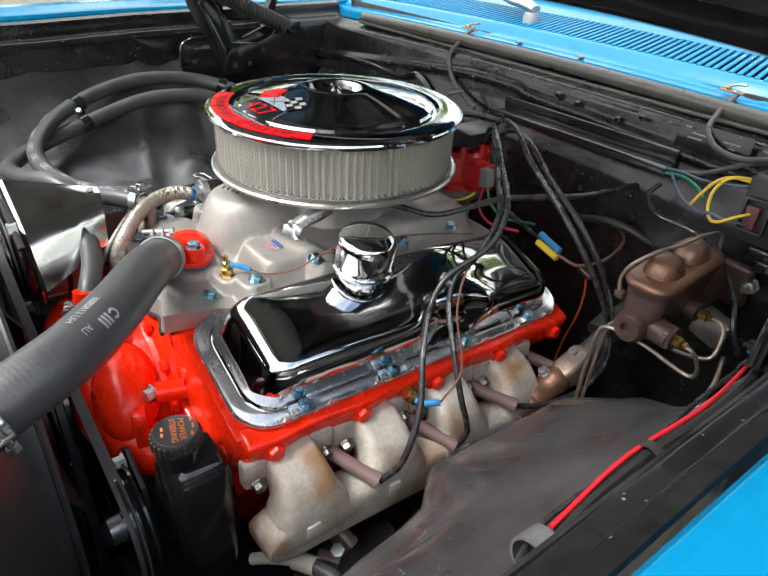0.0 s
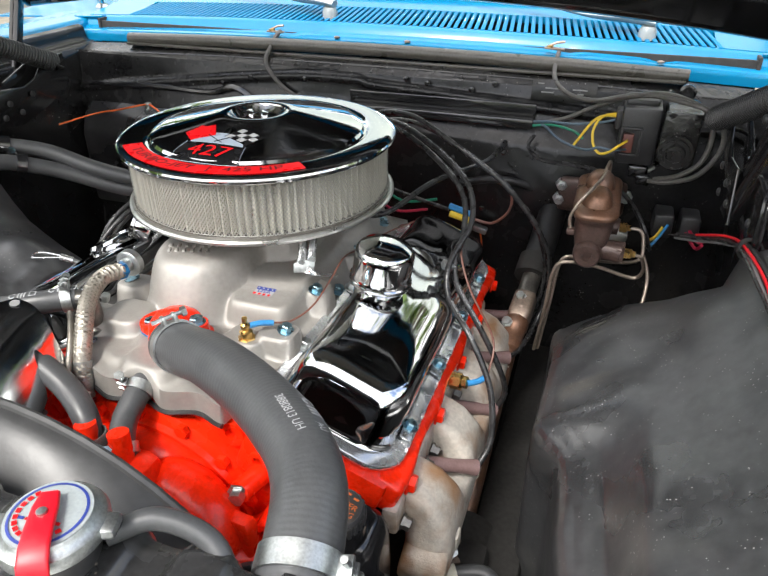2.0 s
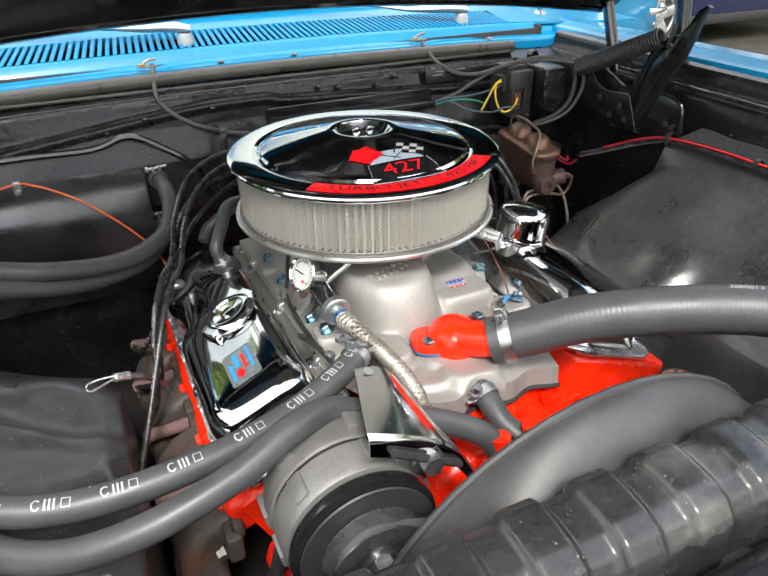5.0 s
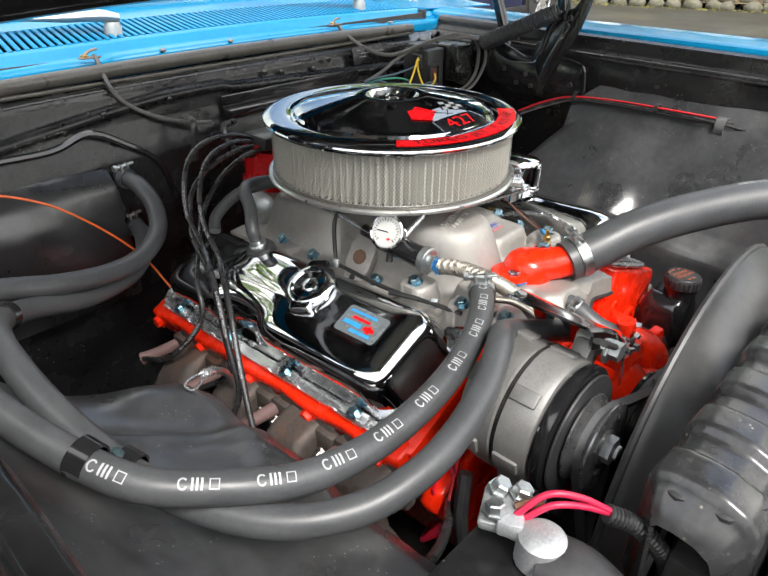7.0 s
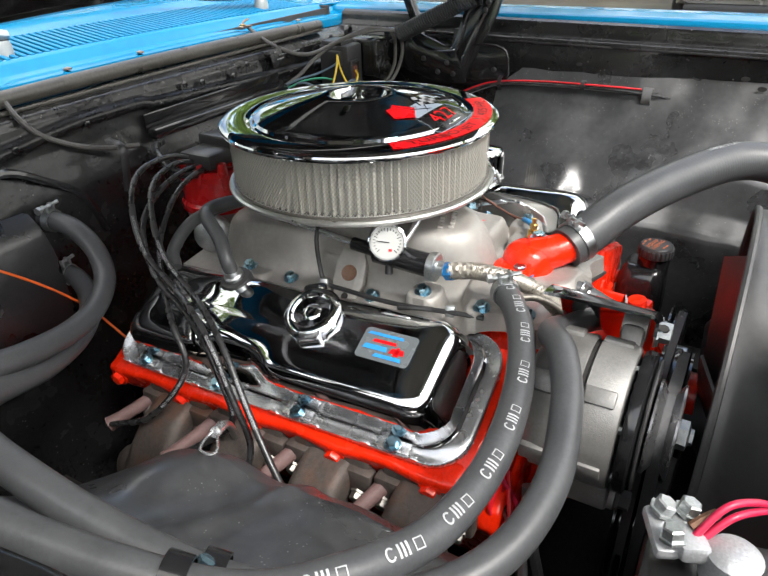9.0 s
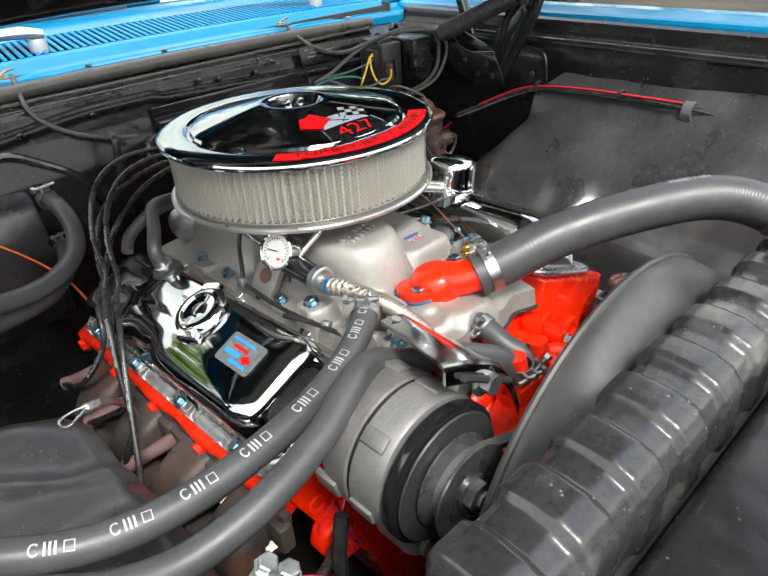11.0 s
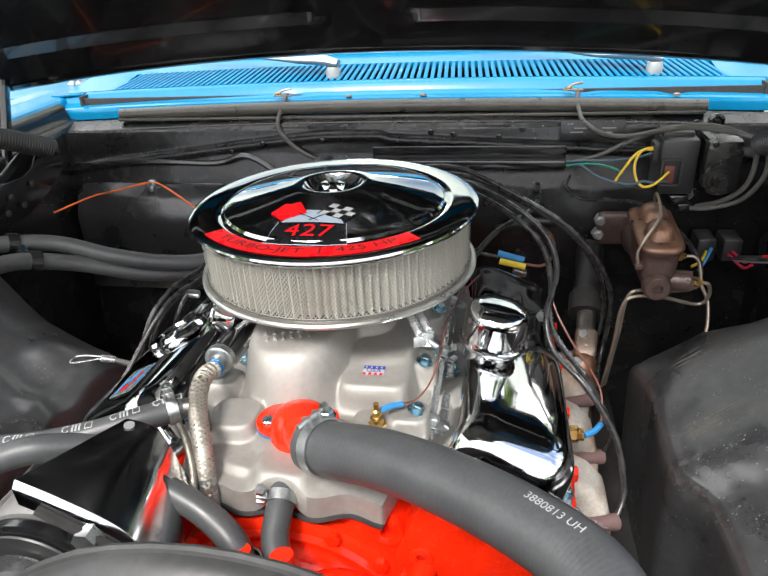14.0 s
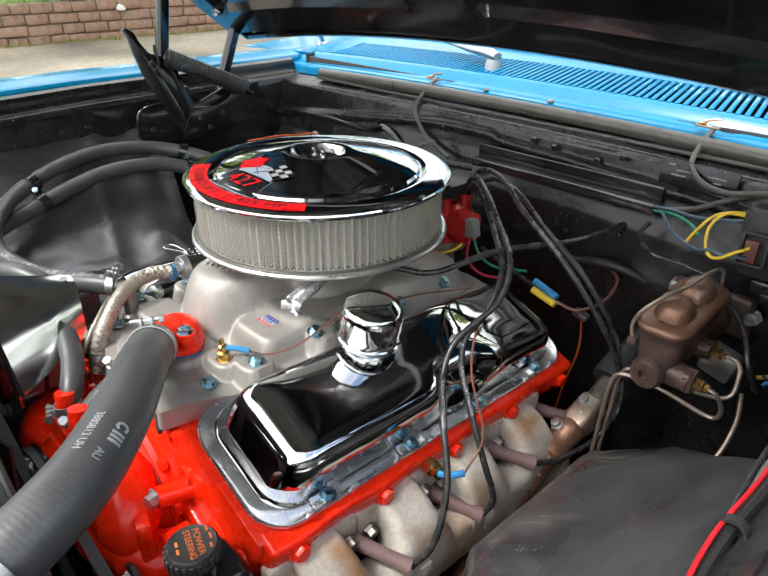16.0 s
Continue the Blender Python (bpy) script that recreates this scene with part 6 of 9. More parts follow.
part("pump_body", lathe([(0, 0), (0.055, 0.0), (0.062, 0.010), (0.062, 0.045), (0.04, 0.055), (0, 0.055)], 40, pose(0.225, -0.325, 0.605, 90)), BLACK_SATIN, ps)
cp = part("filler_cap", lathe([(0.0225, 0.737), (0.0248, 0.739), (0.0248, 0.751), (0.0232, 0.755), (0.0225, 0.7555), (0.021, 0.7545), (0, 0.7545)], 48, pose(0.254, -0.364, 0)), BLACK_SATIN, ps, "ribbed black filler cap")
for k in range(24):
    a = 15 * k
    part("grip_rib", box(0.003, 0.004, 0.013, 0.0008, pose(0.254, -0.364, 0.745) @ pose(0, 0, 0, 0, 0, a) @ pose(0.0248, 0, 0)), BLACK_SATIN, cp)
cf = frame_on((0.254, -0.364, 0.7552), (0.9, -0.252, 0), (0.28, 1, 0))
part("lettering", letters("POWER", 0.0088, lambda x, y, z: cf(x * 1.1, y + 0.0065)), ORANGE_PRINT, cp, "orange letters")
part("lettering", letters("STEERING", 0.0084, lambda x, y, z: cf(x * 0.98, y - 0.002)), ORANGE_PRINT, cp, "orange letters")
for x, y, w in ((-0.012, 0.0165, 0.006), (-0.002, 0.018, 0.008), (0.009, 0.016, 0.006), (-0.005, -0.013, 0.006), (0.004, -0.0135, 0.006)):
    part("print_bar", patch([(x - w / 2, y - 0.0012), (x + w / 2, y - 0.0012), (x + w / 2, y + 0.0012), (x - w / 2, y + 0.0012)], cf, 0.05), ORANGE_PRINT, cp)
pulley(ps, 0.205, -0.405, 0.600, 0.072, "pump_pulley", 1)
part("pulley_hub", lathe([(0.016, 0), (0.016, 0.02), (0.010, 0.026), (0, 0.026)], 20, pose(0.205, -0.420, 0.600, 90)), STEEL, ps)
part("mount_bracket", prism([(0.150, 0.665), (0.172, 0.680), (0.215, 0.655), (0.232, 0.60), (0.225, 0.55), (0.205, 0.545), (0.210, 0.60), (0.195, 0.635)], 0.006, 0.0015, Matrix(((1, 0, 0, 0), (0, 0, 1, -0.400), (0, 1, 0, 0), (0, 0, 0, 1)))), BLACK_SATIN, ps, "curved black steel bracket")
for x, z in ((0.172, 0.664), (0.214, 0.562)):
    part("bracket_bolt", lathe([(0.010, 0), (0.010, 0.003), (0.008, 0.003), (0.008, 0.012), (0, 0.012)], 6, pose(x, -0.402, z, 90)), STEEL, ps)

# ---------------------------------------------------------------- battery
bt = thing("battery", "black battery with lead clamps and a red cable", "battery", (-0.46, -0.56, 0.66))
part("case", box(0.18, 0.25, 0.18, 0.012, pose(-0.47, -0.575, 0.752)), BLACK_SATIN, bt)
part("lid_top", box(0.186, 0.256, 0.018, 0.006, pose(-0.47, -0.575, 0.842)), BLACK_PANEL, bt)
part("terminal_hood", tube([(-0.40, -0.545, 0.852), (-0.398, -0.52, 0.858), (-0.40, -0.50, 0.856)], 0.022, 14, 4, flat=0.7), BLACK_SATIN, bt)
part("terminal_post", lathe([(0.0165, 0.853), (0.0155, 0.873), (0.010, 0.876), (0, 0.876)], 24, pose(-0.400, -0.495, 0)), LEAD, bt, "white corroded lead post")
for sx, sy, sz, m in ((0.040, 0.018, 0.012, pose(-0.392, -0.468, 0.868, 0, 8, 25)), (0.034, 0.016, 0.010, pose(-0.396, -0.455, 0.866, 0, -6, 25)), (0.016, 0.030, 0.013, pose(-0.398, -0.480, 0.866, 0, 0, 10))):
    part("clamp_jaw", box(sx, sy, sz, 0.0035, m), LEAD, bt)
for x, y, a in ((-0.380, -0.466, 12), (-0.405, -0.462, -8), (-0.386, -0.452, 20)):
    part("clamp_bolt", lathe([(0.0085, 0), (0.0085, 0.002), (0.0068, 0.002), (0.0068, 0.008), (0.0055, 0.009), (0, 0.009)], 6, pose(x, y, 0.873, a, 10, 0)), STEEL, bt)
part("copper_strands", tube([(-0.392, -0.470, 0.874), (-0.386, -0.476, 0.878), (-0.380, -0.482, 0.880)], 0.0036, 8, 3), RUST_LID, bt, "bare copper strands")
rc = thing("battery_cable", "pink red battery cable in black taped sleeve", "cable", (-0.38, -0.48, 0.87))
for k, dz in enumerate((0.0, 0.006)):
    part("red_lead", tube([(-0.394 - 0.004 * k, -0.478 + 0.006 * k, 0.872), (-0.383, -0.490 + 0.005 * k, 0.884 + dz), (-0.368, -0.504 + 0.003 * k, 0.882 + dz), (-0.352, -0.518, 0.873 + 0.3 * dz)], 0.0024, 10, 6), WIRE_PINK, rc)
SLV = [(-0.354, -0.516, 0.873), (-0.340, -0.531, 0.862), (-0.326, -0.545, 0.84), (-0.312, -0.553, 0.81), (-0.30, -0.55, 0.76)]
slv = smooth_path(SLV, 22)
part("sleeve", tube(slv, 0.0062, 12, 1, radii=[0.0070 if k % 3 else 0.0056 for k in range(len(slv))]), SLEEVE, rc, "black corrugated sleeve", 20)

# white printed paper on the radiator support
pp = solid("paper_label", box(0.24, 0.055, 0.001, 0, pose(0.297, -0.640, 0.8697, 0, 0, -3)), BEIGE_WHITE, "white paper label on the radiator support", "label")
for k, (x, w) in enumerate(((0.235, 0.07), (0.31, 0.05), (0.24, 0.10))):
    part("print_bar", box(w, 0.004, 0.0006, 0, pose(x + w / 2, -0.625 - 0.012 * k, 0.8705, 0, 0, -3)), GREY_PLASTIC, pp)

# ---------------------------------------------------------------- caps and valves on the covers
def cover_frame(s, x, y, tilt=0.0):
    """A frame on top of a valve cover: x in the world, y along the engine; z along the cover's normal, turned upright by tilt."""
    fr = COVER[s]
    inv = fr.inverted()
    p = inv @ Vector((x, y, 0.82))
    base = fr @ Vector((p.x, p.y, 0.0695))
    n = (fr.to_3x3() @ Vector((0, 0, 1))).normalized().lerp(Vector((0, 0, 1)), tilt).normalized()
    q = n.to_track_quat("Z", "Y").to_matrix().to_4x4()
    return Matrix.Translation(base) @ q


m = cover_frame(1, 0.195, -0.093, 0.55)
bc = thing("breather_cap", "domed chrome push-in breather cap on the valve cover", "breather cap", m.translation)
part("neck", lathe([(0.031, -0.014), (0.031, 0.004), (0.0325, 0.007)], 40, m), CHROME, bc)
part("skirt", lathe([(0.0325, 0.006), (0.0378, 0.0065), (0.0390, 0.009), (0.0385, 0.012), (0.0368, 0.0135)], 56, m), CHROME, bc)
part("dome", lathe([(0.0368, 0.0135), (0.0362, 0.016), (0.0362, 0.020), (0.0362, 0.042), (0.0360, 0.0455), (0.0345, 0.0505), (0.031, 0.0545), (0.018, 0.0570), (0, 0.0578)], 56, m), CHROME, bc)
for k in range(16):
    part("vent_hole", lathe([(0.0022, 0), (0.0022, 0.0006), (0, 0.0006)], 8, m @ pose(0, 0, 0, 0, 0, 22.5 * k) @ pose(0.035, 0, 0.0062, 180)), DARK_GAP, bc)

m = cover_frame(-1, -0.222, -0.062)
oc = thing("oil_filler_cap", "chrome twist oil filler cap with two lugs", "filler cap", m.translation)
part("cap", lathe([(0.033, 0), (0.0345, 0.003), (0.0345, 0.007), (0.032, 0.010), (0.028, 0.0125), (0.0235, 0.0125), (0.0215, 0.0095), (0.0115, 0.0085), (0.0095, 0.0100), (0.007, 0.0112), (0, 0.0115)], 56, m), CHROME, oc)
for a in (30, 210):
    part("lug", moved(skin([[(x, y, z) for x, y in rrect(w, h, 0.005, 5)] for w, h, z in ((0.030, 0.022, 0.001), (0.030, 0.022, 0.007), (0.026, 0.018, 0.0105))]), m @ pose(0, 0, 0, 0, 0, a) @ pose(0, 0.030, 0)), CHROME, oc)
dc = COVER[-1]
pl = dc.inverted() @ Vector((-0.232, -0.165, 0.81))
dec = frame_on(dc @ Vector((pl.x, pl.y, 0.0705)), dc.to_3x3() @ Vector((0, -1, 0)), dc.to_3x3() @ Vector((1, 0, 0)))
dd = solid("cover_decal", patch(rrect(0.064, 0.038, 0.005, 4), dec, 0.03), DECAL_GREYBLUE, "small grey decal with blue and red shapes on the valve cover", "decal")
for x, y, w, h, mt in ((-0.006, 0.0125, 0.044, 0.0035, DECAL_SKY), (-0.004, 0.0045, 0.030, 0.0038, DECAL_RED), (-0.012, -0.004, 0.030, 0.006, DECAL_SKY), (0.014, -0.0035, 0.018, 0.0062, DECAL_RED), (0.014, -0.0035, 0.007, 0.011, DECAL_RED), (0.006, -0.0125, 0.034, 0.0045, DECAL_SKY)):
    part("decal_shape", patch([(x - w / 2, y - h / 2), (x + w / 2, y - h / 2), (x + w / 2 - 0.002, y + h / 2), (x - w / 2 + 0.002, y + h / 2)], lambda a, b, z: dec(a, b, 0.0004), 0.05), mt, dd)

m = cover_frame(-1, -0.197, 0.075, 0.2)
pv = thing("pcv_valve", "black valve in a rubber grommet with an elbow hose", "breather valve", m.translation)
part("grommet", lathe([(0.021, -0.014), (0.021, -0.004), (0.0185, 0.0), (0.011, 0.002), (0.011, -0.01)], 32, m), BLACK_SATIN, pv)
part("valve_body", lathe([(0.0125, -0.004), (0.0125, 0.006), (0.010, 0.008), (0.010, 0.016), (0, 0.016)], 24, m), STEEL, pv)
part("elbow_hose", tube([m @ Vector((0, 0, 0.008)), m @ Vector((0, 0.002, 0.028)), (-0.185, 0.098, 0.858), (-0.165, 0.135, 0.872), (-0.13, 0.155, 0.868), (-0.085, 0.14, 0.865), (-0.05, 0.11, 0.868)], 0.0092, 14, 8), RUBBER, pv)
solid("vacuum_hose", tube([(-0.205, 0.165, 0.81), (-0.19, 0.18, 0.825), (-0.15, 0.185, 0.845), (-0.11, 0.17, 0.855), (-0.06, 0.14, 0.86)], 0.0085, 12, 8), RUBBER, "black rubber vacuum hose behind the carburettor", "hose")

# ---------------------------------------------------------------- fuel filter, gauge, carburettor
gg = thing("pressure_gauge", "small chrome fuel pressure gauge with a white dial", "gauge", (-0.122, -0.108, 0.84))
gd = Vector((-0.84, -0.32, 0.42)).normalized()
gm = Matrix.Translation((-0.124, -0.110, 0.870)) @ gd.to_track_quat("Z", "Y").to_matrix().to_4x4()
part("case", lathe([(0, -0.012), (0.019, -0.012), (0.0205, -0.008), (0.0205, 0.008), (0.0225, 0.009), (0.0225, 0.0125), (0.0205, 0.0135), (0.0190, 0.0115)], 40, gm), CHROME, gg)
dial = part("dial", lathe([(0.0192, 0.0105), (0, 0.0105)], 40, gm), WHITE_DIAL, gg, "white dial with black ticks")
for k in range(21):
    a = radians(-135 + 270 * k / 20)
    w = 0.0042 if k % 5 == 0 else 0.0026
    part("tick", moved(box(0.0007, w, 0.0003, 0, pose(0, 0, 0, 0, 0, math.degrees(-a)) @ pose(0, 0.0165 - w / 2, 0.0110)), gm), DECAL_BLACK, dial)
part("needle", moved(box(0.0010, 0.015, 0.0005, 0, pose(0, 0, 0.0116, 0, 0, 85) @ pose(0, 0.005, 0)), gm), DECAL_BLACK, dial)
part("red_sector", moved(box(0.004, 0.0028, 0.0003, 0, pose(0.004, -0.009, 0.0111)), gm), DECAL_RED, dial)
fb = thing("fuel_filter", "black inline fuel filter with a knurled steel end", "fuel filter", (-0.11, -0.13, 0.83))
part("barrel", tube([(-0.109, -0.085, 0.846), (-0.111, -0.158, 0.844)], 0.0145, 24, 1), BLACK_GLOSS, fb)
part("knurled_end", lathe([(0.0145, 0), (0.0172, 0.001), (0.0172, 0.010), (0.015, 0.0115), (0.009, 0.012), (0.009, 0.020), (0, 0.020)], 36, Matrix.Translation((-0.111, -0.157, 0.844)) @ pose(0, 0, 0, 90)), STEEL, fb)
part("outlet_tee", tube([(-0.115, -0.105, 0.842), (-0.12, -0.107, 0.825)], 0.005, 10, 1), BLACK_SATIN, fb)
part("inlet_sleeve", tube([(-0.109, -0.088, 0.846), (-0.107, -0.05, 0.848)], 0.0085, 14, 1), BLACK_GLOSS, fb)
part("steel_line", tube([(-0.107, -0.055, 0.848), (-0.106, -0.01, 0.853), (-0.108, 0.04, 0.860), (-0.109, 0.068, 0.864), (-0.104, 0.082, 0.872), (-0.085, 0.085, 0.876)], 0.0042, 12, 8), CHROME_FLANGE, fb, "bent bright steel fuel line")
part("riser", tube([(-0.113, -0.115, 0.85), (-0.095, -0.120, 0.866), (-0.075, -0.125, 0.882)], 0.004, 10, 4), CHROME_FLANGE, fb)
cb = thing("carburettor", "four barrel carburettor below the air cleaner", "carburettor", (0, 0, 0.87))
part("bowl", join(box(0.11, 0.035, 0.05, 0.008, pose(0, -0.062, 0.898)), box(0.115, 0.09, 0.05, 0.008, pose(0, 0, 0.90)), box(0.11, 0.035, 0.05, 0.008, pose(0, 0.062, 0.898))), STEELPAN, cb)
part("throttle_lever", prism([(-0.02, -0.012), (0.012, -0.014), (0.022, 0.0), (0.015, 0.014), (-0.018, 0.012)], 0.003, 0.0008, pose(0.072, -0.02, 0.872, 90, 0, 60)), BRASS, cb)
tb = thing("throttle_return_spring", "pair of bright return springs on a chrome bracket", "spring", (0.12, -0.15, 0.86))
for dx in (0.0, 0.009):
    a, b = Vector((0.124 + dx, -0.150 + dx, 0.879)), Vector((0.083 + dx, -0.052 + dx, 0.879))
    ax = (b - a).normalized()
    e1, e2 = ax.cross(Vector((0, 0, 1))).normalized(), ax.cross(ax.cross(Vector((0, 0, 1)))).normalized()
    n = 34
    part("coil", tube([a + (b - a) * (k / (n * 8)) + e1 * 0.0042 * math.cos(k * math.pi / 4) + e2 * 0.0042 * math.sin(k * math.pi / 4) for k in range(n * 8 + 1)], 0.0009, 4, 1), CHROME_FLANGE, tb)
    part("coil_core", tube([a, b], 0.0034, 8, 1), STEEL, tb)
part("bracket", join(prism([(-0.008, -0.005), (0.014, -0.007), (0.018, 0.003), (0.008, 0.008), (-0.007, 0.006)], 0.0025, 0.0006, pose(0.122, -0.150, 0.872, 70, 0, 35))), STEEL, tb)
part("linkage_rod", tube([(0.085, -0.06, 0.862), (0.11, -0.10, 0.868), (0.13, -0.145, 0.872), (0.142, -0.150, 0.866)], 0.0028, 8, 5), CHROME_FLANGE, tb)
part("bracket_arm", tube([(0.13, -0.15, 0.868), (0.135, -0.11, 0.842), (0.125, -0.06, 0.815)], 0.006, 8, 4, flat=0.4), CHROME_FLANGE, tb)
solid("throttle_cable", tube([(0.075, 0.0, 0.868), (0.12, 0.04, 0.856), (0.155, 0.075, 0.852), (0.20, 0.15, 0.875), (0.26, 0.25, 0.88), (0.27, 0.37, 0.875)], 0.0042, 10, 8), WIRE_BLACK, "black throttle cable to the firewall", "cable")

sl = thing("sensor_lead", "black wrapped lead along the valve cover with steel clips", "wire", (-0.13, -0.08, 0.79))
part("lead", tube([(-0.098, 0.005, 0.868), (-0.116, 0.000, 0.846), (-0.124, -0.008, 0.812), (-0.131, -0.020, 0.796), (-0.136, -0.050, 0.797), (-0.138, -0.10, 0.797), (-0.138, -0.15, 0.800), (-0.137, -0.20, 0.806), (-0.132, -0.235, 0.806)], 0.0030, 8, 8), SLEEVE, sl)
for y, z in ((-0.020, 0.797), (-0.195, 0.805)):
    part("clip", box(0.010, 0.012, 0.014, 0.003, pose(-0.134, y, z, 0, 20, 15)), STEEL, sl, "small steel clip")
part("loose_tail", tube([(-0.137, -0.175, 0.803), (-0.146, -0.150, 0.804), (-0.150, -0.135, 0.802)], 0.0032, 8, 5), SLEEVE, sl)

# ---------------------------------------------------------------- distributor and plug wires
DX, DY = -0.008, 0.262
ds = thing("distributor", "red distributor cap with a black coil cover", "distributor", (DX, DY, 0.75))
part("shaft_body", lathe([(0.03, 0.74), (0.03, 0.78), (0.05, 0.79), (0.055, 0.80), (0.055, 0.812)], 40, pose(DX, DY, 0)), ALUMINIUM, ds)
dcap = part("cap", join(lathe([(0.060, 0.812), (0.060, 0.822), (0.056, 0.826), (0.053, 0.868), (0.046, 0.874), (0, 0.874)], 40, pose(DX, DY, 0)), box(0.05, 0.045, 0.045, 0.006, pose(DX + 0.058, DY - 0.01, 0.84))), RED_DARK, ds, "glossy red cap")
for k in range(8):
    part("tower", lathe([(0.0085, 0.83), (0.008, 0.875), (0.0065, 0.888), (0, 0.888)], 14, pose(DX + 0.047 * math.cos(radians(45 * k + 10)), DY + 0.047 * math.sin(radians(45 * k + 10)), 0)), RED_DARK, dcap)
part("coil_cover", join(box(0.085, 0.062, 0.024, 0.006, pose(DX, DY, 0.890)), box(0.05, 0.07, 0.018, 0.004, pose(DX + 0.03, DY, 0.905, 0, 6, 0))), BLACK_SATIN, ds, "black coil cover")
part("connector", box(0.022, 0.018, 0.03, 0.003, pose(DX + 0.088, DY - 0.02, 0.848, 0, -12, 0)), GREY_PLASTIC, ds, "grey wire connector")
vm = part("vacuum_can", lathe([(0, 0), (0.026, 0.0), (0.028, 0.004), (0.028, 0.012), (0.018, 0.020), (0, 0.021)], 32, Matrix.Translation((DX - 0.075, DY - 0.05, 0.80)) @ Vector((-0.8, -0.6, 0.1)).to_track_quat("Z", "Y").to_matrix().to_4x4()), STEEL, ds, "zinc vacuum can")
for mtl, pts in ((WIRE_YELLOW, [(0.072, 0.245, 0.836), (0.068, 0.225, 0.815), (0.05, 0.20, 0.806), (0.035, 0.185, 0.81)]), (WIRE_PINK, [(0.078, 0.243, 0.836), (0.085, 0.23, 0.80), (0.12, 0.225, 0.785), (0.17, 0.235, 0.79)]), (WIRE_GREEN, [(0.084, 0.243, 0.836), (0.10, 0.24, 0.81), (0.13, 0.245, 0.795), (0.18, 0.26, 0.80)])):
    part("lead", tube(pts, 0.0022, 8, 6), mtl, ds)

WL = [  # driver's side: along the cover to the boots
    ([(0.03, 0.275, 0.885), (0.06, 0.262, 0.925), (0.13, 0.195, 0.945), (0.21, 0.125, 0.935), (0.265, 0.085, 0.905), (0.282, 0.045, 0.868), (0.268, -0.012, 0.832), (0.277, -0.045, 0.80), (0.315, -0.085, 0.775), (0.350, -0.115, 0.725), (0.361, -0.145, 0.672), (0.351, -0.169, 0.645)], 0),
    ([(0.035, 0.27, 0.885), (0.07, 0.255, 0.918), (0.14, 0.185, 0.935), (0.215, 0.115, 0.922), (0.262, 0.075, 0.892), (0.275, 0.03, 0.853), (0.272, 0.0, 0.832), (0.283, -0.018, 0.80), (0.315, -0.035, 0.762), (0.347, -0.045, 0.712), (0.361, -0.040, 0.664), (0.351, -0.044, 0.632)], 1),
    ([(0.03, 0.28, 0.888), (0.06, 0.28, 0.93), (0.14, 0.225, 0.95), (0.22, 0.175, 0.93), (0.30, 0.16, 0.885), (0.355, 0.17, 0.82), (0.383, 0.19, 0.75), (0.385, 0.205, 0.68), (0.375, 0.18, 0.635), (0.362, 0.11, 0.632), (0.350, 0.068, 0.642)], 2),
    ([(0.035, 0.285, 0.885), (0.08, 0.285, 0.92), (0.16, 0.24, 0.93), (0.24, 0.20, 0.905), (0.31, 0.195, 0.86), (0.36, 0.205, 0.79), (0.378, 0.215, 0.71), (0.368, 0.205, 0.645), (0.356, 0.20, 0.632), (0.346, 0.191, 0.640)], 3)]
BL = [((0.293, -0.205, 0.668), (0.350, -0.170, 0.645)), ((0.293, -0.083, 0.655), (0.350, -0.045, 0.632)), ((0.293, 0.030, 0.656), (0.349, 0.067, 0.642)), ((0.288, 0.155, 0.652), (0.345, 0.190, 0.640))]
WR = [
    ([(-0.03, 0.27, 0.885), (-0.08, 0.278, 0.905), (-0.15, 0.262, 0.908), (-0.205, 0.222, 0.892), (-0.240, 0.175, 0.850), (-0.258, 0.115, 0.822), (-0.282, 0.062, 0.815), (-0.302, 0.018, 0.790), (-0.315, -0.012, 0.745), (-0.325, -0.04, 0.695), (-0.342, -0.042, 0.660), (-0.350, -0.037, 0.635)], 1),
    ([(-0.035, 0.265, 0.885), (-0.085, 0.266, 0.897), (-0.15, 0.240, 0.895), (-0.200, 0.195, 0.878), (-0.232, 0.150, 0.842), (-0.250, 0.095, 0.816), (-0.275, 0.045, 0.808), (-0.297, 0.002, 0.78), (-0.320, -0.040, 0.735), (-0.345, -0.09, 0.69), (-0.364, -0.135, 0.66), (-0.353, -0.158, 0.637)], 0),
    ([(-0.03, 0.255, 0.882), (-0.085, 0.252, 0.888), (-0.15, 0.235, 0.882), (-0.21, 0.205, 0.862), (-0.248, 0.155, 0.825), (-0.268, 0.095, 0.803), (-0.290, 0.045, 0.79), (-0.306, 0.010, 0.755), (-0.314, -0.005, 0.70), (-0.335, 0.04, 0.66), (-0.350, 0.085, 0.632)], 2),
    ([(-0.025, 0.25, 0.88), (-0.09, 0.238, 0.88), (-0.15, 0.215, 0.868), (-0.21, 0.182, 0.838), (-0.25, 0.14, 0.805), (-0.283, 0.098, 0.785), (-0.302, 0.07, 0.74), (-0.330, 0.12, 0.67), (-0.340, 0.199, 0.632)], 3)]
BR_ = [((-0.290, -0.190, 0.668), (-0.350, -0.158, 0.636)), ((-0.290, -0.070, 0.664), (-0.348, -0.036, 0.634)), ((-0.288, 0.050, 0.660), (-0.348, 0.085, 0.631)), ((-0.286, 0.165, 0.652), (-0.338, 0.198, 0.631))]
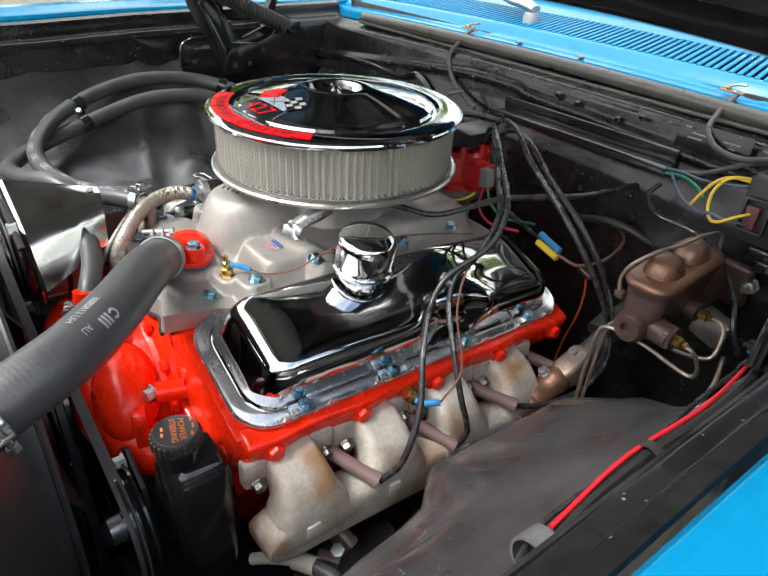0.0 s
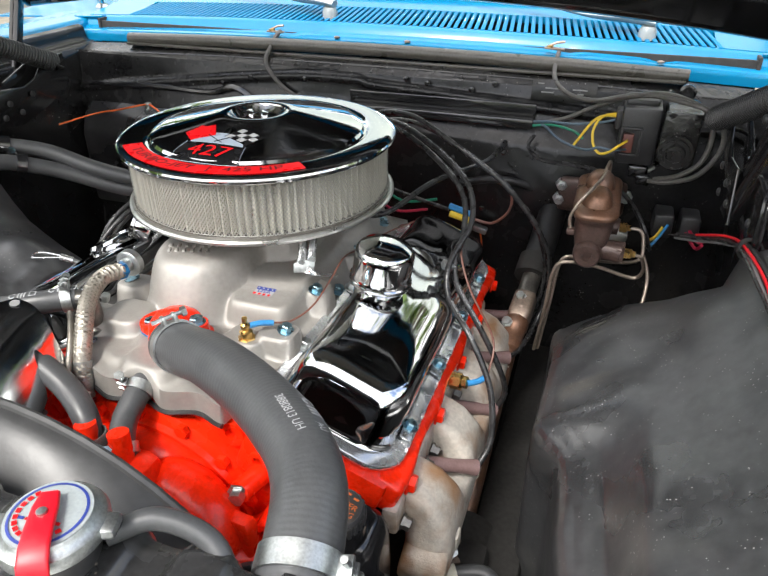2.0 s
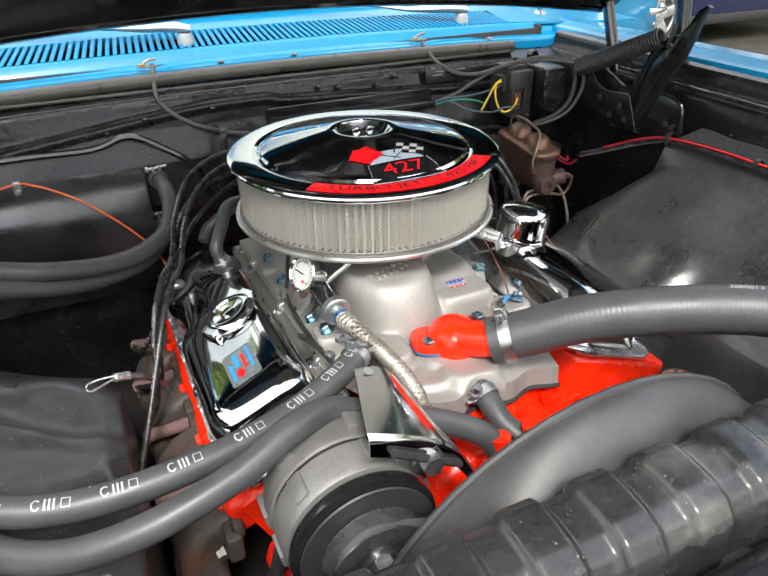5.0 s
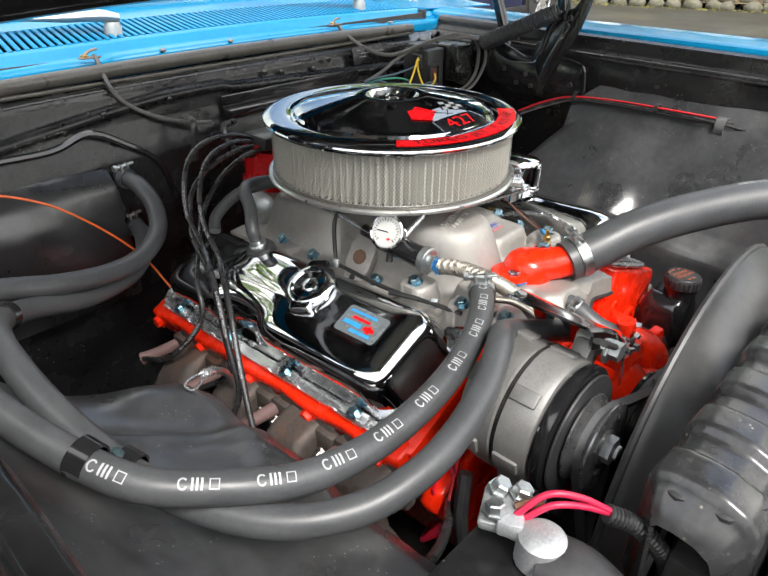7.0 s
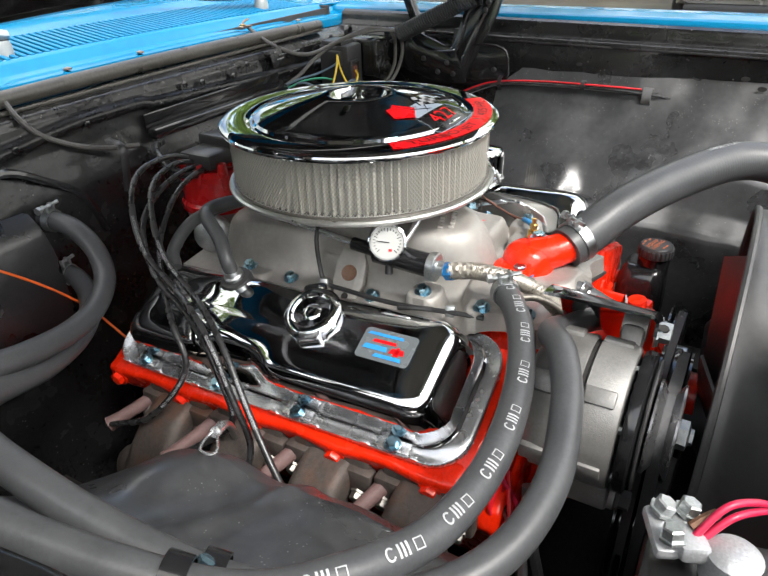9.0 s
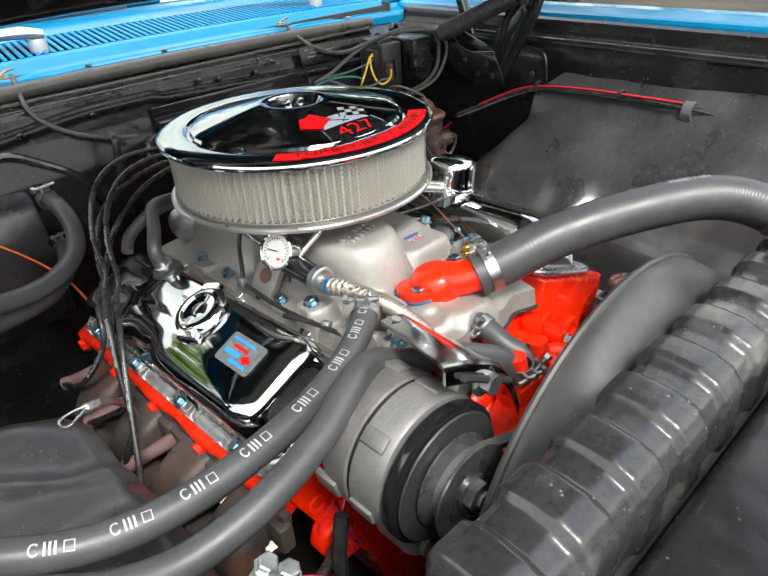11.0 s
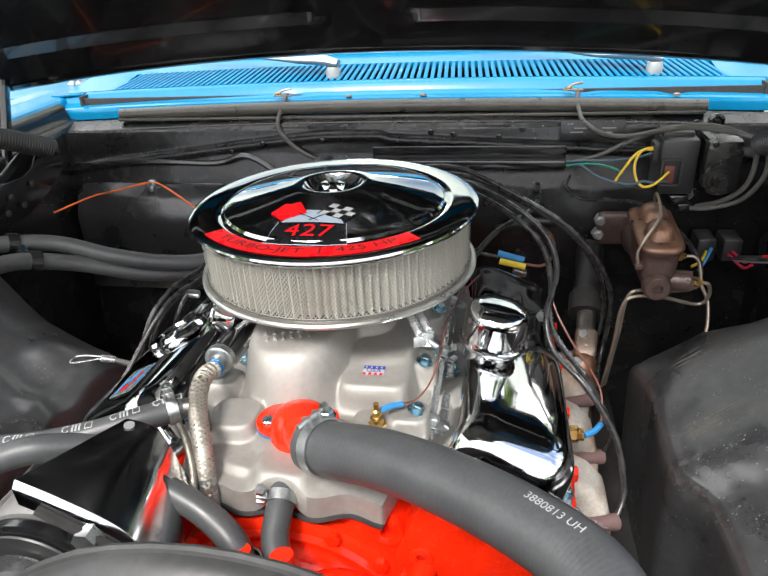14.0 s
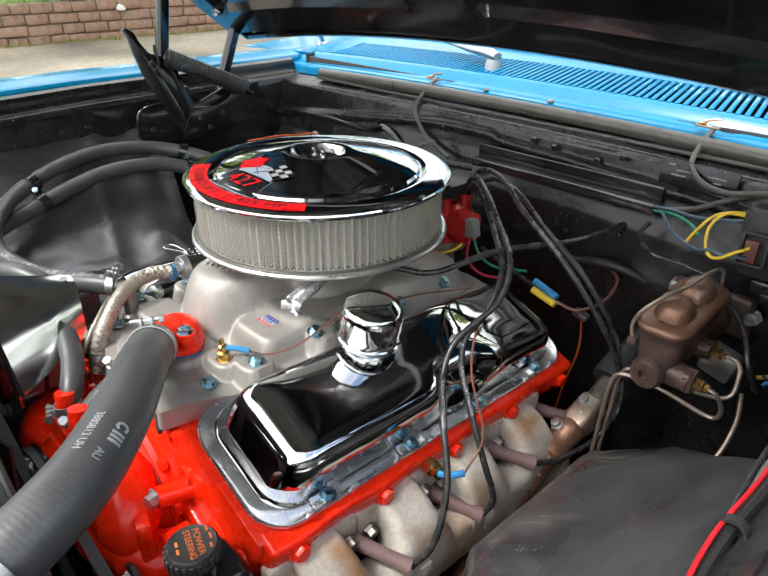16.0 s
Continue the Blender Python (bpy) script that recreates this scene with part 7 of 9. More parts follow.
for wires, boots in ((WL, BL), (WR, BR_)):
    for pts, k in wires:
        w = thing("plug_wire", "black silicone spark plug wire with a brown rubber boot", "plug wire", boots[k][1], "plug wires")
        part("lead", tube(pts, 0.0040, 10, 8), WIRE_BLACK, w)
        for share in (0.40, 0.74):
            part("lettering", letters("SILICONE JACKET MAG CORE", 0.0045, print_along(pts, share, 0.0040, (0.7, -0.55, 0.5) if boots is BL else (-0.6, -0.6, 0.55))), WHITE, w, "small white print")
        a, b = Vector(boots[k][0]), Vector(boots[k][1])
        part("boot", tube([a, a.lerp(b, 0.5), a.lerp(b, 0.78), b], 0.0085, 14, 3, radii=[0.0095, 0.0085, 0.0088, 0.0105]), BOOT, w, "brown rubber boot")
# wire separators
for q in ((0.266, -0.008, 0.826), (-0.262, 0.075, 0.795)):
    solid("wire_separator", box(0.020, 0.012, 0.010, 0.003, Matrix.Translation(q) @ pose(0, 0, 0, 20, 20, 30)), STEEL, "small bright wire separator clip", "clip")
# oil pressure sender below the cover
op = thing("oil_sender", "brass oil sender with a blue wire terminal", "sender", (0.300, -0.088, 0.70))
part("hex", lathe([(0.011, 0), (0.011, 0.014), (0.008, 0.016), (0.008, 0.022), (0, 0.022)], 6, Matrix.Translation((0.296, -0.088, 0.704)) @ Vector((0.8, -0.1, 0.1)).to_track_quat("Z", "Y").to_matrix().to_4x4()), BRASS, op)
part("terminal", tube([(0.318, -0.092, 0.707), (0.330, -0.085, 0.708), (0.340, -0.072, 0.71)], 0.004, 8, 3), WIRE_BLUE, op, "blue crimp terminal")
part("lead", tube([(0.340, -0.072, 0.71), (0.338, -0.04, 0.745), (0.30, -0.02, 0.80), (0.278, 0.01, 0.835), (0.275, 0.04, 0.86)], 0.0014, 6, 6), WIRE_BROWN, op)
# dipstick
dp = thing("dipstick", "bright wire loop of the oil dipstick", "dipstick", (-0.36, -0.03, 0.70))
part("loop", tube([(-0.362, -0.036, 0.742), (-0.372, -0.045, 0.746), (-0.392, -0.064, 0.752), (-0.400, -0.062, 0.752), (-0.400, -0.050, 0.752), (-0.388, -0.042, 0.750), (-0.368, -0.034, 0.744)], 0.0016, 8, 8), CHROME_FLANGE, dp)
part("cap", tube([(-0.368, -0.038, 0.744), (-0.352, -0.030, 0.736)], 0.006, 14, 1), CHROME_FLANGE, dp)
part("tube", tube([(-0.354, -0.031, 0.737), (-0.33, -0.015, 0.715), (-0.31, 0.0, 0.68), (-0.28, 0.02, 0.58)], 0.0045, 10, 6), STEEL, dp)

# ---------------------------------------------------------------- brakes, steering, wiper motor
mc = thing("brake_master_cylinder", "rust-brown cast iron brake master cylinder on the firewall", "master cylinder", (0.445, 0.30, 0.86))
body = [(0.034, 0.092, 0.200, 0.790, 0.012), (0.044, 0.112, 0.202, 0.804, 0.016), (0.050, 0.122, 0.206, 0.822, 0.018), (0.054, 0.130, 0.210, 0.842, 0.020), (0.055, 0.132, 0.211, 0.850, 0.020), (0.060, 0.138, 0.211, 0.853, 0.022), (0.060, 0.138, 0.211, 0.858, 0.022)]
part("reservoir", skin([[(0.438 + x, yc_ + y, z + 0.10 * (y - 0.02)) for x, y in rrect(w, l, r, 7)] for w, l, yc_, z, r in body]), RUST_MC, mc, "", 50)
part("lid", skin([[(0.438 + x, 0.211 + y, z + 0.10 * (y - 0.02)) for x, y in rrect(w, l, 0.022, 7)] for w, l, z in ((0.063, 0.141, 0.858), (0.065, 0.143, 0.861), (0.064, 0.142, 0.864), (0.056, 0.134, 0.867), (0.046, 0.122, 0.868))]), RUST_LID, mc, "coppery rusted steel lid", 50)
for y in (0.182, 0.238):
    part("lid_dome", skin([[(0.438 + x, y + yy, z + 0.10 * (y + yy - 0.231)) for x, yy in rrect(w, l, 0.45 * min(w, l), 7)] for w, l, z in ((0.044, 0.050, 0.867), (0.040, 0.046, 0.874), (0.034, 0.039, 0.881), (0.024, 0.028, 0.886), (0.010, 0.012, 0.888))]), RUST_LID, mc, "", 60)
part("bail_wire", tube([(0.408, 0.150, 0.826), (0.404, 0.150, 0.846), (0.412, 0.152, 0.868), (0.430, 0.170, 0.889), (0.440, 0.205, 0.893), (0.444, 0.245, 0.897), (0.448, 0.282, 0.890), (0.449, 0.288, 0.868), (0.448, 0.288, 0.845)], 0.0024, 8, 6), BRAKE_LINE, mc, "brown bail wire")
part("bail_anchor", box(0.012, 0.012, 0.010, 0.003, pose(0.408, 0.151, 0.826)), RUST_MC, mc)
part("bore", join(lathe([(0, 0.006), (0.0065, 0.006), (0.0075, 0), (0.0165, 0.0), (0.019, 0.003), (0.0205, 0.010), (0.0205, 0.018), (0.0185, 0.022), (0.0195, 0.15), (0.024, 0.17), (0.024, 0.21)], 32, pose(0.436, 0.134, 0.796, -90)), box(0.11, 0.014, 0.062, 0.008, pose(0.428, 0.342, 0.806))), RUST_MC, mc, "", 50)
part("web", box(0.024, 0.10, 0.020, 0.006, pose(0.437, 0.205, 0.795)), RUST_MC, mc)
part("outlet_block", join(tube([(0.440, 0.166, 0.797), (0.474, 0.160, 0.799), (0.484, 0.158, 0.799)], 0.0155, 18, 2), lathe([(0.0165, 0), (0.0165, 0.010), (0, 0.010)], 6, Matrix.Translation((0.476, 0.1595, 0.799)) @ pose(0, 0, 0, 0, 90, 0))), RUST_MC, mc)
part("outlet_block", tube([(0.445, 0.225, 0.806), (0.470, 0.227, 0.808), (0.476, 0.227, 0.808)], 0.0125, 16, 2), RUST_MC, mc)
for q in ((0.486, 0.158, 0.799), (0.477, 0.227, 0.808)):
    part("line_nut", lathe([(0.008, 0), (0.008, 0.010), (0.005, 0.012), (0.005, 0.016), (0, 0.016)], 6, Matrix.Translation(q) @ pose(0, 0, 0, 0, 90, 0)), BRASS, mc, "worn brass line nut")
for x, z in ((0.378, 0.822), (0.376, 0.796), (0.482, 0.812)):
    part("mount_nut", join(lathe([(0.012, 0), (0.012, 0.003), (0.009, 0.003), (0.009, 0.012), (0.005, 0.013), (0.005, 0.022), (0, 0.022)], 6, pose(x, 0.345, z, 90))), STEEL, mc)
bl = thing("brake_lines", "bent steel brake lines below the master cylinder", "brake line", (0.45, 0.2, 0.65))
for pts in ([(0.498, 0.158, 0.799), (0.512, 0.160, 0.793), (0.518, 0.17, 0.768), (0.505, 0.175, 0.752), (0.45, 0.160, 0.770), (0.405, 0.15, 0.774), (0.392, 0.15, 0.752), (0.388, 0.15, 0.69), (0.38, 0.16, 0.60)],
            [(0.490, 0.227, 0.808), (0.506, 0.225, 0.808), (0.514, 0.22, 0.795), (0.512, 0.205, 0.768), (0.47, 0.185, 0.768), (0.42, 0.162, 0.780), (0.400, 0.158, 0.768), (0.394, 0.158, 0.70), (0.385, 0.165, 0.60)],
            [(0.52, 0.23, 0.765), (0.53, 0.2, 0.74), (0.525, 0.17, 0.70), (0.50, 0.14, 0.68)]):
    part("line", tube(pts, 0.0028, 8, 7), BRAKE_LINE, bl)
solid("distribution_block", box(0.045, 0.03, 0.04, 0.006, pose(0.47, 0.30, 0.755, 0, 15, 0)), STEELPAN, "dull steel brake distribution block", "valve block")
st = thing("steering_shaft", "worn steel steering shaft with a universal joint", "steering shaft", (0.34, 0.1, 0.5))
part("column", tube([(0.368, 0.36, 0.76), (0.358, 0.262, 0.705)], 0.024, 20, 1), BLACK_SATIN, st)
part("collar", tube([(0.3585, 0.27, 0.709), (0.355, 0.238, 0.690)], 0.030, 20, 1), DARK_GAP, st)
AXIS = Vector((-0.010, -0.078, -0.047)).to_track_quat("Z", "Y").to_matrix().to_4x4()
part("upper_shaft", tube([(0.357, 0.250, 0.700), (0.3525, 0.205, 0.6735)], 0.0155, 20, 1), DULL_BOLT, st)
part("upper_yoke", join(moved(skin([[(x, y, z) for x, y in rrect(w, h, 0.008, 5)] for z, w, h in ((-0.026, 0.030, 0.030), (-0.022, 0.035, 0.036), (0.016, 0.036, 0.040), (0.024, 0.032, 0.036))]), Matrix.Translation((0.351, 0.184, 0.661)) @ AXIS), tube([(0.351, 0.176, 0.667), (0.347, 0.158, 0.650)], 0.0115, 14, 1)), WORN_STEEL, st, "worn steel yoke", 50)
part("lower_yoke", join(lathe([(0, -0.030), (0.017, -0.030), (0.0195, -0.027), (0.0205, -0.012), (0.0185, -0.009), (0.0185, 0.010), (0.0205, 0.013), (0.0205, 0.026), (0.016, 0.030), (0, 0.030)], 28, Matrix.Translation((0.3445, 0.139, 0.636)) @ AXIS), box(0.016, 0.024, 0.014, 0.004, pose(0.334, 0.146, 0.650, 30, -20, 0))), RUST_LID, st, "coppery worn clamp")
part("lower_shaft", tube([(0.3425, 0.120, 0.624), (0.337, 0.0, 0.545), (0.333, -0.12, 0.465)], 0.0145, 16, 4), RUST_LID, st, "coppery lower shaft")
for q in ((0.347, 0.186, 0.680), (0.334, 0.141, 0.656)):
    part("yoke_bolt", lathe([(0.0095, 0), (0.0095, 0.002), (0.0072, 0.002), (0.0072, 0.009), (0, 0.010)], 6, Matrix.Translation(q) @ pose(0, 0, 0, 28, -15, 0)), STEEL, st)
sb = thing("steering_gear", "grimy steering gear with hydraulic hoses beside the frame rail", "steering gear", (0.335, -0.22, 0.45))
part("housing", join(tube([(0.335, -0.12, 0.47), (0.335, -0.27, 0.45)], 0.045, 20, 1), box(0.08, 0.09, 0.05, 0.012, pose(0.34, -0.22, 0.50))), DARK_GAP, sb)
part("bracket_lug", join(box(0.05, 0.018, 0.028, 0.004, pose(0.318, -0.205, 0.545, 0, 30, 20)), box(0.03, 0.014, 0.02, 0.003, pose(0.335, -0.23, 0.53, 0, 10, 40))), WORN_STEEL, sb)
for q in ((0.305, -0.20, 0.553), (0.335, -0.215, 0.535), (0.325, -0.275, 0.505), (0.352, -0.262, 0.503)):
    part("gear_bolt", lathe([(0.009, 0), (0.009, 0.009), (0, 0.010)], 6, Matrix.Translation(q) @ pose(0, 0, 0, 20, 15, 0)), STEEL, sb)
ph = thing("pressure_hose", "steering pressure hose with beige fittings", "hose", (0.3, -0.29, 0.53))
part("beige_fitting", tube([(0.282, -0.305, 0.533), (0.300, -0.292, 0.545), (0.318, -0.278, 0.552), (0.332, -0.268, 0.556)], 0.0075, 12, 6), BEIGE, ph)
part("crimp", tube([(0.326, -0.272, 0.555), (0.352, -0.258, 0.560)], 0.011, 12, 1), BEIGE, ph)
part("rubber", tube([(0.350, -0.259, 0.560), (0.385, -0.25, 0.562), (0.405, -0.27, 0.545), (0.41, -0.32, 0.50), (0.40, -0.38, 0.47)], 0.009, 12, 6), RUBBER, ph)

rb = thing("relay_box", "black plastic wiper relay box with a connector and wires", "relay", (0.458, 0.38, 0.88))
part("box", join(box(0.057, 0.072, 0.090, 0.006, pose(0.4815, 0.342, 0.925)), box(0.048, 0.050, 0.012, 0.004, pose(0.480, 0.348, 0.972)), box(0.012, 0.030, 0.030, 0.003, pose(0.450, 0.335, 0.945))), BLACK_SATIN, rb)
part("socket", join(box(0.030, 0.008, 0.004, 0.001, pose(0.470, 0.302, 0.939)), box(0.030, 0.008, 0.004, 0.001, pose(0.470, 0.302, 0.898)), box(0.004, 0.008, 0.042, 0.001, pose(0.4845, 0.302, 0.9185)), box(0.004, 0.008, 0.042, 0.001, pose(0.4555, 0.302, 0.9185))), BLACK_SATIN, rb, "raised black socket frame")
part("connector", box(0.016, 0.010, 0.030, 0.002, pose(0.467, 0.302, 0.916)), CONNECTOR, rb, "brown plug connector")
part("lower_plug", join(box(0.030, 0.030, 0.020, 0.004, pose(0.490, 0.318, 0.870)), box(0.022, 0.022, 0.016, 0.003, pose(0.500, 0.312, 0.858))), BLACK_GLOSS, rb)
for mtl, pts in ((WIRE_YELLOW, [(0.466, 0.297, 0.921), (0.453, 0.284, 0.914), (0.440, 0.282, 0.904), (0.427, 0.286, 0.901), (0.417, 0.292, 0.912), (0.414, 0.300, 0.933), (0.424, 0.312, 0.950), (0.446, 0.328, 0.953)]), (WIRE_YELLOW, [(0.446, 0.326, 0.949), (0.426, 0.315, 0.951), (0.412, 0.306, 0.944), (0.399, 0.304, 0.924), (0.388, 0.306, 0.903)]), (WIRE_DULL, [(0.466, 0.297, 0.907), (0.445, 0.284, 0.908), (0.426, 0.284, 0.910), (0.410, 0.292, 0.902), (0.389, 0.304, 0.901), (0.362, 0.320, 0.906), (0.340, 0.335, 0.918), (0.330, 0.35, 0.918)]), (WIRE_GREEN, [(0.400, 0.310, 0.914), (0.382, 0.325, 0.920), (0.350, 0.345, 0.920), (0.315, 0.360, 0.912)]), (WIRE_DULL, [(0.446, 0.326, 0.944), (0.420, 0.320, 0.938), (0.380, 0.335, 0.928), (0.345, 0.350, 0.924), (0.315, 0.362, 0.918)])):
    part("lead", tube(pts, 0.0021, 8, 6), mtl, rb)
part("drain_tube", tube([(0.313, 0.372, 0.911), (0.365, 0.366, 0.927), (0.404, 0.356, 0.950), (0.443, 0.336, 0.973), (0.488, 0.300, 0.990), (0.532, 0.268, 0.992), (0.570, 0.255, 0.983), (0.588, 0.252, 0.960), (0.589, 0.255, 0.926), (0.568, 0.265, 0.887), (0.532, 0.285, 0.866), (0.508, 0.300, 0.860)], 0.0037, 8, 8), WIRE_GREY, rb, "grey rubber tube looped round the motor")
part("loop_lead", tube([(0.32, 0.345, 0.90), (0.315, 0.33, 0.885), (0.34, 0.315, 0.87), (0.40, 0.31, 0.868), (0.44, 0.30, 0.862), (0.49, 0.27, 0.83), (0.515, 0.24, 0.80), (0.53, 0.25, 0.76)], 0.0035, 8, 7), WIRE_BLACK, rb)
wm = thing("wiper_motor", "dusty black wiper motor on the firewall", "wiper motor", (0.535, 0.38, 0.9))
part("gearbox", join(box(0.050, 0.085, 0.078, 0.008, pose(0.5385, 0.320, 0.938)), prism([(-0.025, 0.040), (0.023, 0.040), (0.026, 0.010), (0.026, -0.036), (0.018, -0.042), (-0.012, -0.040), (-0.026, -0.026), (-0.026, 0.0)], 0.012, 0.003, Matrix(((1, 0, 0, 0.536), (0, 0, -1, 0.284), (0, 1, 0, 0.936), (0, 0, 0, 1))))), BLACK_DUSTY, wm)
part("cover_disc", lathe([(0.026, 0), (0.026, 0.004), (0.0245, 0.006), (0.020, 0.006), (0.019, 0.010), (0.014, 0.010), (0.012, 0.015), (0.0065, 0.015), (0.0065, 0.019), (0, 0.019)], 32, pose(0.534, 0.272, 0.919, 90)), BLACK_DUSTY, wm)
part("mount_grommet", lathe([(0.0125, 0), (0.0125, 0.006), (0.009, 0.008), (0.008, 0.005), (0.004, 0.005), (0.004, 0.009), (0, 0.009)], 24, pose(0.541, 0.362, 0.985, 90)), BLACK_GLOSS, wm)
for x, z in ((0.514, 0.945), (0.556, 0.960), (0.520, 0.972), (0.556, 0.902)):
    part("motor_screw", lathe([(0.0045, 0), (0.0045, 0.004), (0, 0.005)], 10, pose(x, 0.273, z, 90)), BLACK_GLOSS, wm)
part("pump_tube", tube([(0.52, 0.33, 0.880), (0.50, 0.32, 0.868), (0.49, 0.325, 0.875)], 0.008, 8, 4, flat=0.5), STEELPAN, wm)
fb2 = thing("fuse_connector", "black bulkhead connector with coloured wires", "connector", (0.56, 0.36, 0.75))
part("block", join(box(0.03, 0.05, 0.04, 0.005, pose(0.545, 0.325, 0.785)), box(0.03, 0.05, 0.04, 0.005, pose(0.585, 0.325, 0.785))), BLACK_SATIN, fb2)
for mtl, pts in ((WIRE_YELLOW, [(0.545, 0.30, 0.785), (0.535, 0.285, 0.772), (0.52, 0.28, 0.765)]), (WIRE_BLUE, [(0.552, 0.30, 0.79), (0.54, 0.28, 0.775), (0.53, 0.275, 0.76)]), (WIRE_PINK, [(0.585, 0.30, 0.785), (0.60, 0.28, 0.775), (0.61, 0.29, 0.78)]), (WIRE_PINK, [(0.58, 0.30, 0.78), (0.595, 0.27, 0.77), (0.60, 0.25, 0.785)])):
    part("lead", tube(pts, 0.0025, 8, 5), mtl, fb2)

# ---------------------------------------------------------------- looms, cables and clips on the panels
lm = thing("wiring_loom", "red and black wires tied along the wheelhouse edge", "wiring", (0.61, -0.1, 0.88))
LP = [(0.555, 0.19, 0.822), (0.578, 0.15, 0.842), (0.600, 0.085, 0.874), (0.612, 0.03, 0.889), (0.617, -0.06, 0.894), (0.618, -0.16, 0.896), (0.622, -0.250, 0.894), (0.642, -0.315, 0.878), (0.650, -0.40, 0.842), (0.655, -0.55, 0.80)]
for dx, dz, r, mtl, nm in ((0.0, 0.0, 0.0046, SLEEVE, "black_wrap"), (-0.004, -0.004, 0.0024, GREY_PLASTIC, "grey_wire"), (-0.010, -0.001, 0.0022, WIRE_BLACK, "black_wire")):
    part(nm, tube([(x + dx + 0.003 * math.sin(i * 2.1 + dx * 900), y, z + dz + 0.002 * math.cos(i * 1.7)) for i, (x, y, z) in enumerate(LP)], r, 8, 7), mtl, lm)
for span in (LP[1:7],):
    part("red_wire", tube([(x - 0.006 + 0.002 * math.sin(i * 2.7), y, z + 0.004) for i, (x, y, z) in enumerate(span)], 0.0018, 8, 7), WIRE_RED, lm)
for q, r in (((0.612, 0.03, 0.889), 0.014), ((0.617, -0.14, 0.896), 0.010)):
    part("tie", lathe([(r - 0.002, -0.004), (r, -0.004), (r, 0.004), (r - 0.002, 0.004)], 20, Matrix.Translation(q) @ pose(0, 0, 0, 90)), BLACK_SATIN, lm)
pc = thing("loom_clamp", "grey P-shaped clamp with a bolt on the apron", "clamp", (0.63, -0.255, 0.885))
part("loop", lathe([(0.0150, -0.0085), (0.0172, -0.0085), (0.0172, 0.0085), (0.0150, 0.0085)], 28, Matrix.Translation((0.622, -0.262, 0.884)) @ pose(0, 0, 0, 90)), CLAMP_GREY, pc)
part("tongue", box(0.034, 0.018, 0.004, 0.0015, pose(0.648, -0.262, 0.889, 0, 14, 0)), CLAMP_GREY, pc)
part("clamp_bolt", bolt_head(0.006, 0.006), STEEL, pc).matrix_basis = pose(0.654, -0.262, 0.8895)
ow = thing("orange_wire", "thin orange wire clipped along the firewall", "wire", (-0.44, 0.34, 0.86))
part("wire", tube([(-0.63, 0.28, 0.845), (-0.58, 0.335, 0.858), (-0.53, 0.340, 0.868), (-0.46, 0.338, 0.885), (-0.44, 0.338, 0.886), (-0.40, 0.322, 0.873), (-0.356, 0.31, 0.846), (-0.30, 0.30, 0.792), (-0.265, 0.28, 0.745), (-0.25, 0.24, 0.70)], 0.0018, 6, 8), WIRE_ORANGE, ow)
part("clip", join(box(0.012, 0.010, 0.016, 0.002, pose(-0.449, 0.342, 0.882)), lathe([(0.005, 0), (0.005, 0.004), (0, 0.005)], 8, pose(-0.449, 0.336, 0.874, 90))), STEEL, ow, "small steel clip")
for x, pts in ((-0.205, [(-0.200, 0.462, 1.020), (-0.202, 0.448, 1.014), (-0.206, 0.430, 0.998), (-0.207, 0.405, 0.975), (-0.190, 0.395, 0.952), (-0.155, 0.380, 0.930), (-0.11, 0.368, 0.915), (-0.07, 0.352, 0.91)]), (0.33, [(0.335, 0.462, 1.018), (0.333, 0.440, 1.004), (0.335, 0.412, 0.990), (0.343, 0.388, 0.978), (0.370, 0.366, 0.965), (0.410, 0.352, 0.964), (0.461, 0.318, 0.984), (0.508, 0.290, 0.996), (0.547, 0.265, 0.991), (0.567, 0.262, 0.978), (0.576, 0.262, 0.951), (0.571, 0.265, 0.910), (0.546, 0.275, 0.882), (0.516, 0.300, 0.863)])):
    cc = thing("washer_tube", "dark washer tube hanging from a rusty cowl clip", "tube", pts[0], "washer tubes")
    part("tube", tube(pts, 0.0039, 8, 8), WIRE_GREY, cc)
    part("clip", join(box(0.034, 0.012, 0.003, 0.001, pose(x - 0.004, 0.459, 1.019, 0, 3, 8)), tube([(x - 0.016, 0.459, 1.021), (x - 0.002, 0.462, 1.028), (x + 0.012, 0.464, 1.030)], 0.0022, 6, 4)), WORN_STEEL, cc, "rusty steel clip")
    part("screw", lathe([(0.006, 0), (0.006, 0.003), (0, 0.005)], 10, pose(x - 0.012, 0.459, 1.0205)), BRASS, cc)
for x in (0.06, -0.08, 0.5):
    solid("cowl_screw", lathe([(0.006, 0), (0.006, 0.002), (0, 0.004)], 12, pose(x, 0.460, 1.0145 - 0.03 * x * x)), WORN_STEEL, "small rusty screw in the cowl lip", "screw", "cowl screws")
yt = thing("connector_sleeve", "blue and yellow crimp sleeves on wires behind the cover", "connector", (0.23, 0.24, 0.78))
part("yellow_sleeve", tube([(0.208, 0.238, 0.787), (0.250, 0.236, 0.778)], 0.0055, 10, 1), WIRE_YELLOW, yt)
part("blue_sleeve", tube([(0.205, 0.246, 0.797), (0.248, 0.242, 0.787)], 0.0055, 10, 1), WIRE_BLUE, yt)
part("lead", tube([(0.25, 0.238, 0.782), (0.28, 0.25, 0.775), (0.30, 0.29, 0.785), (0.29, 0.34, 0.80), (0.25, 0.36, 0.81)], 0.0025, 8, 6), WIRE_BROWN, yt)
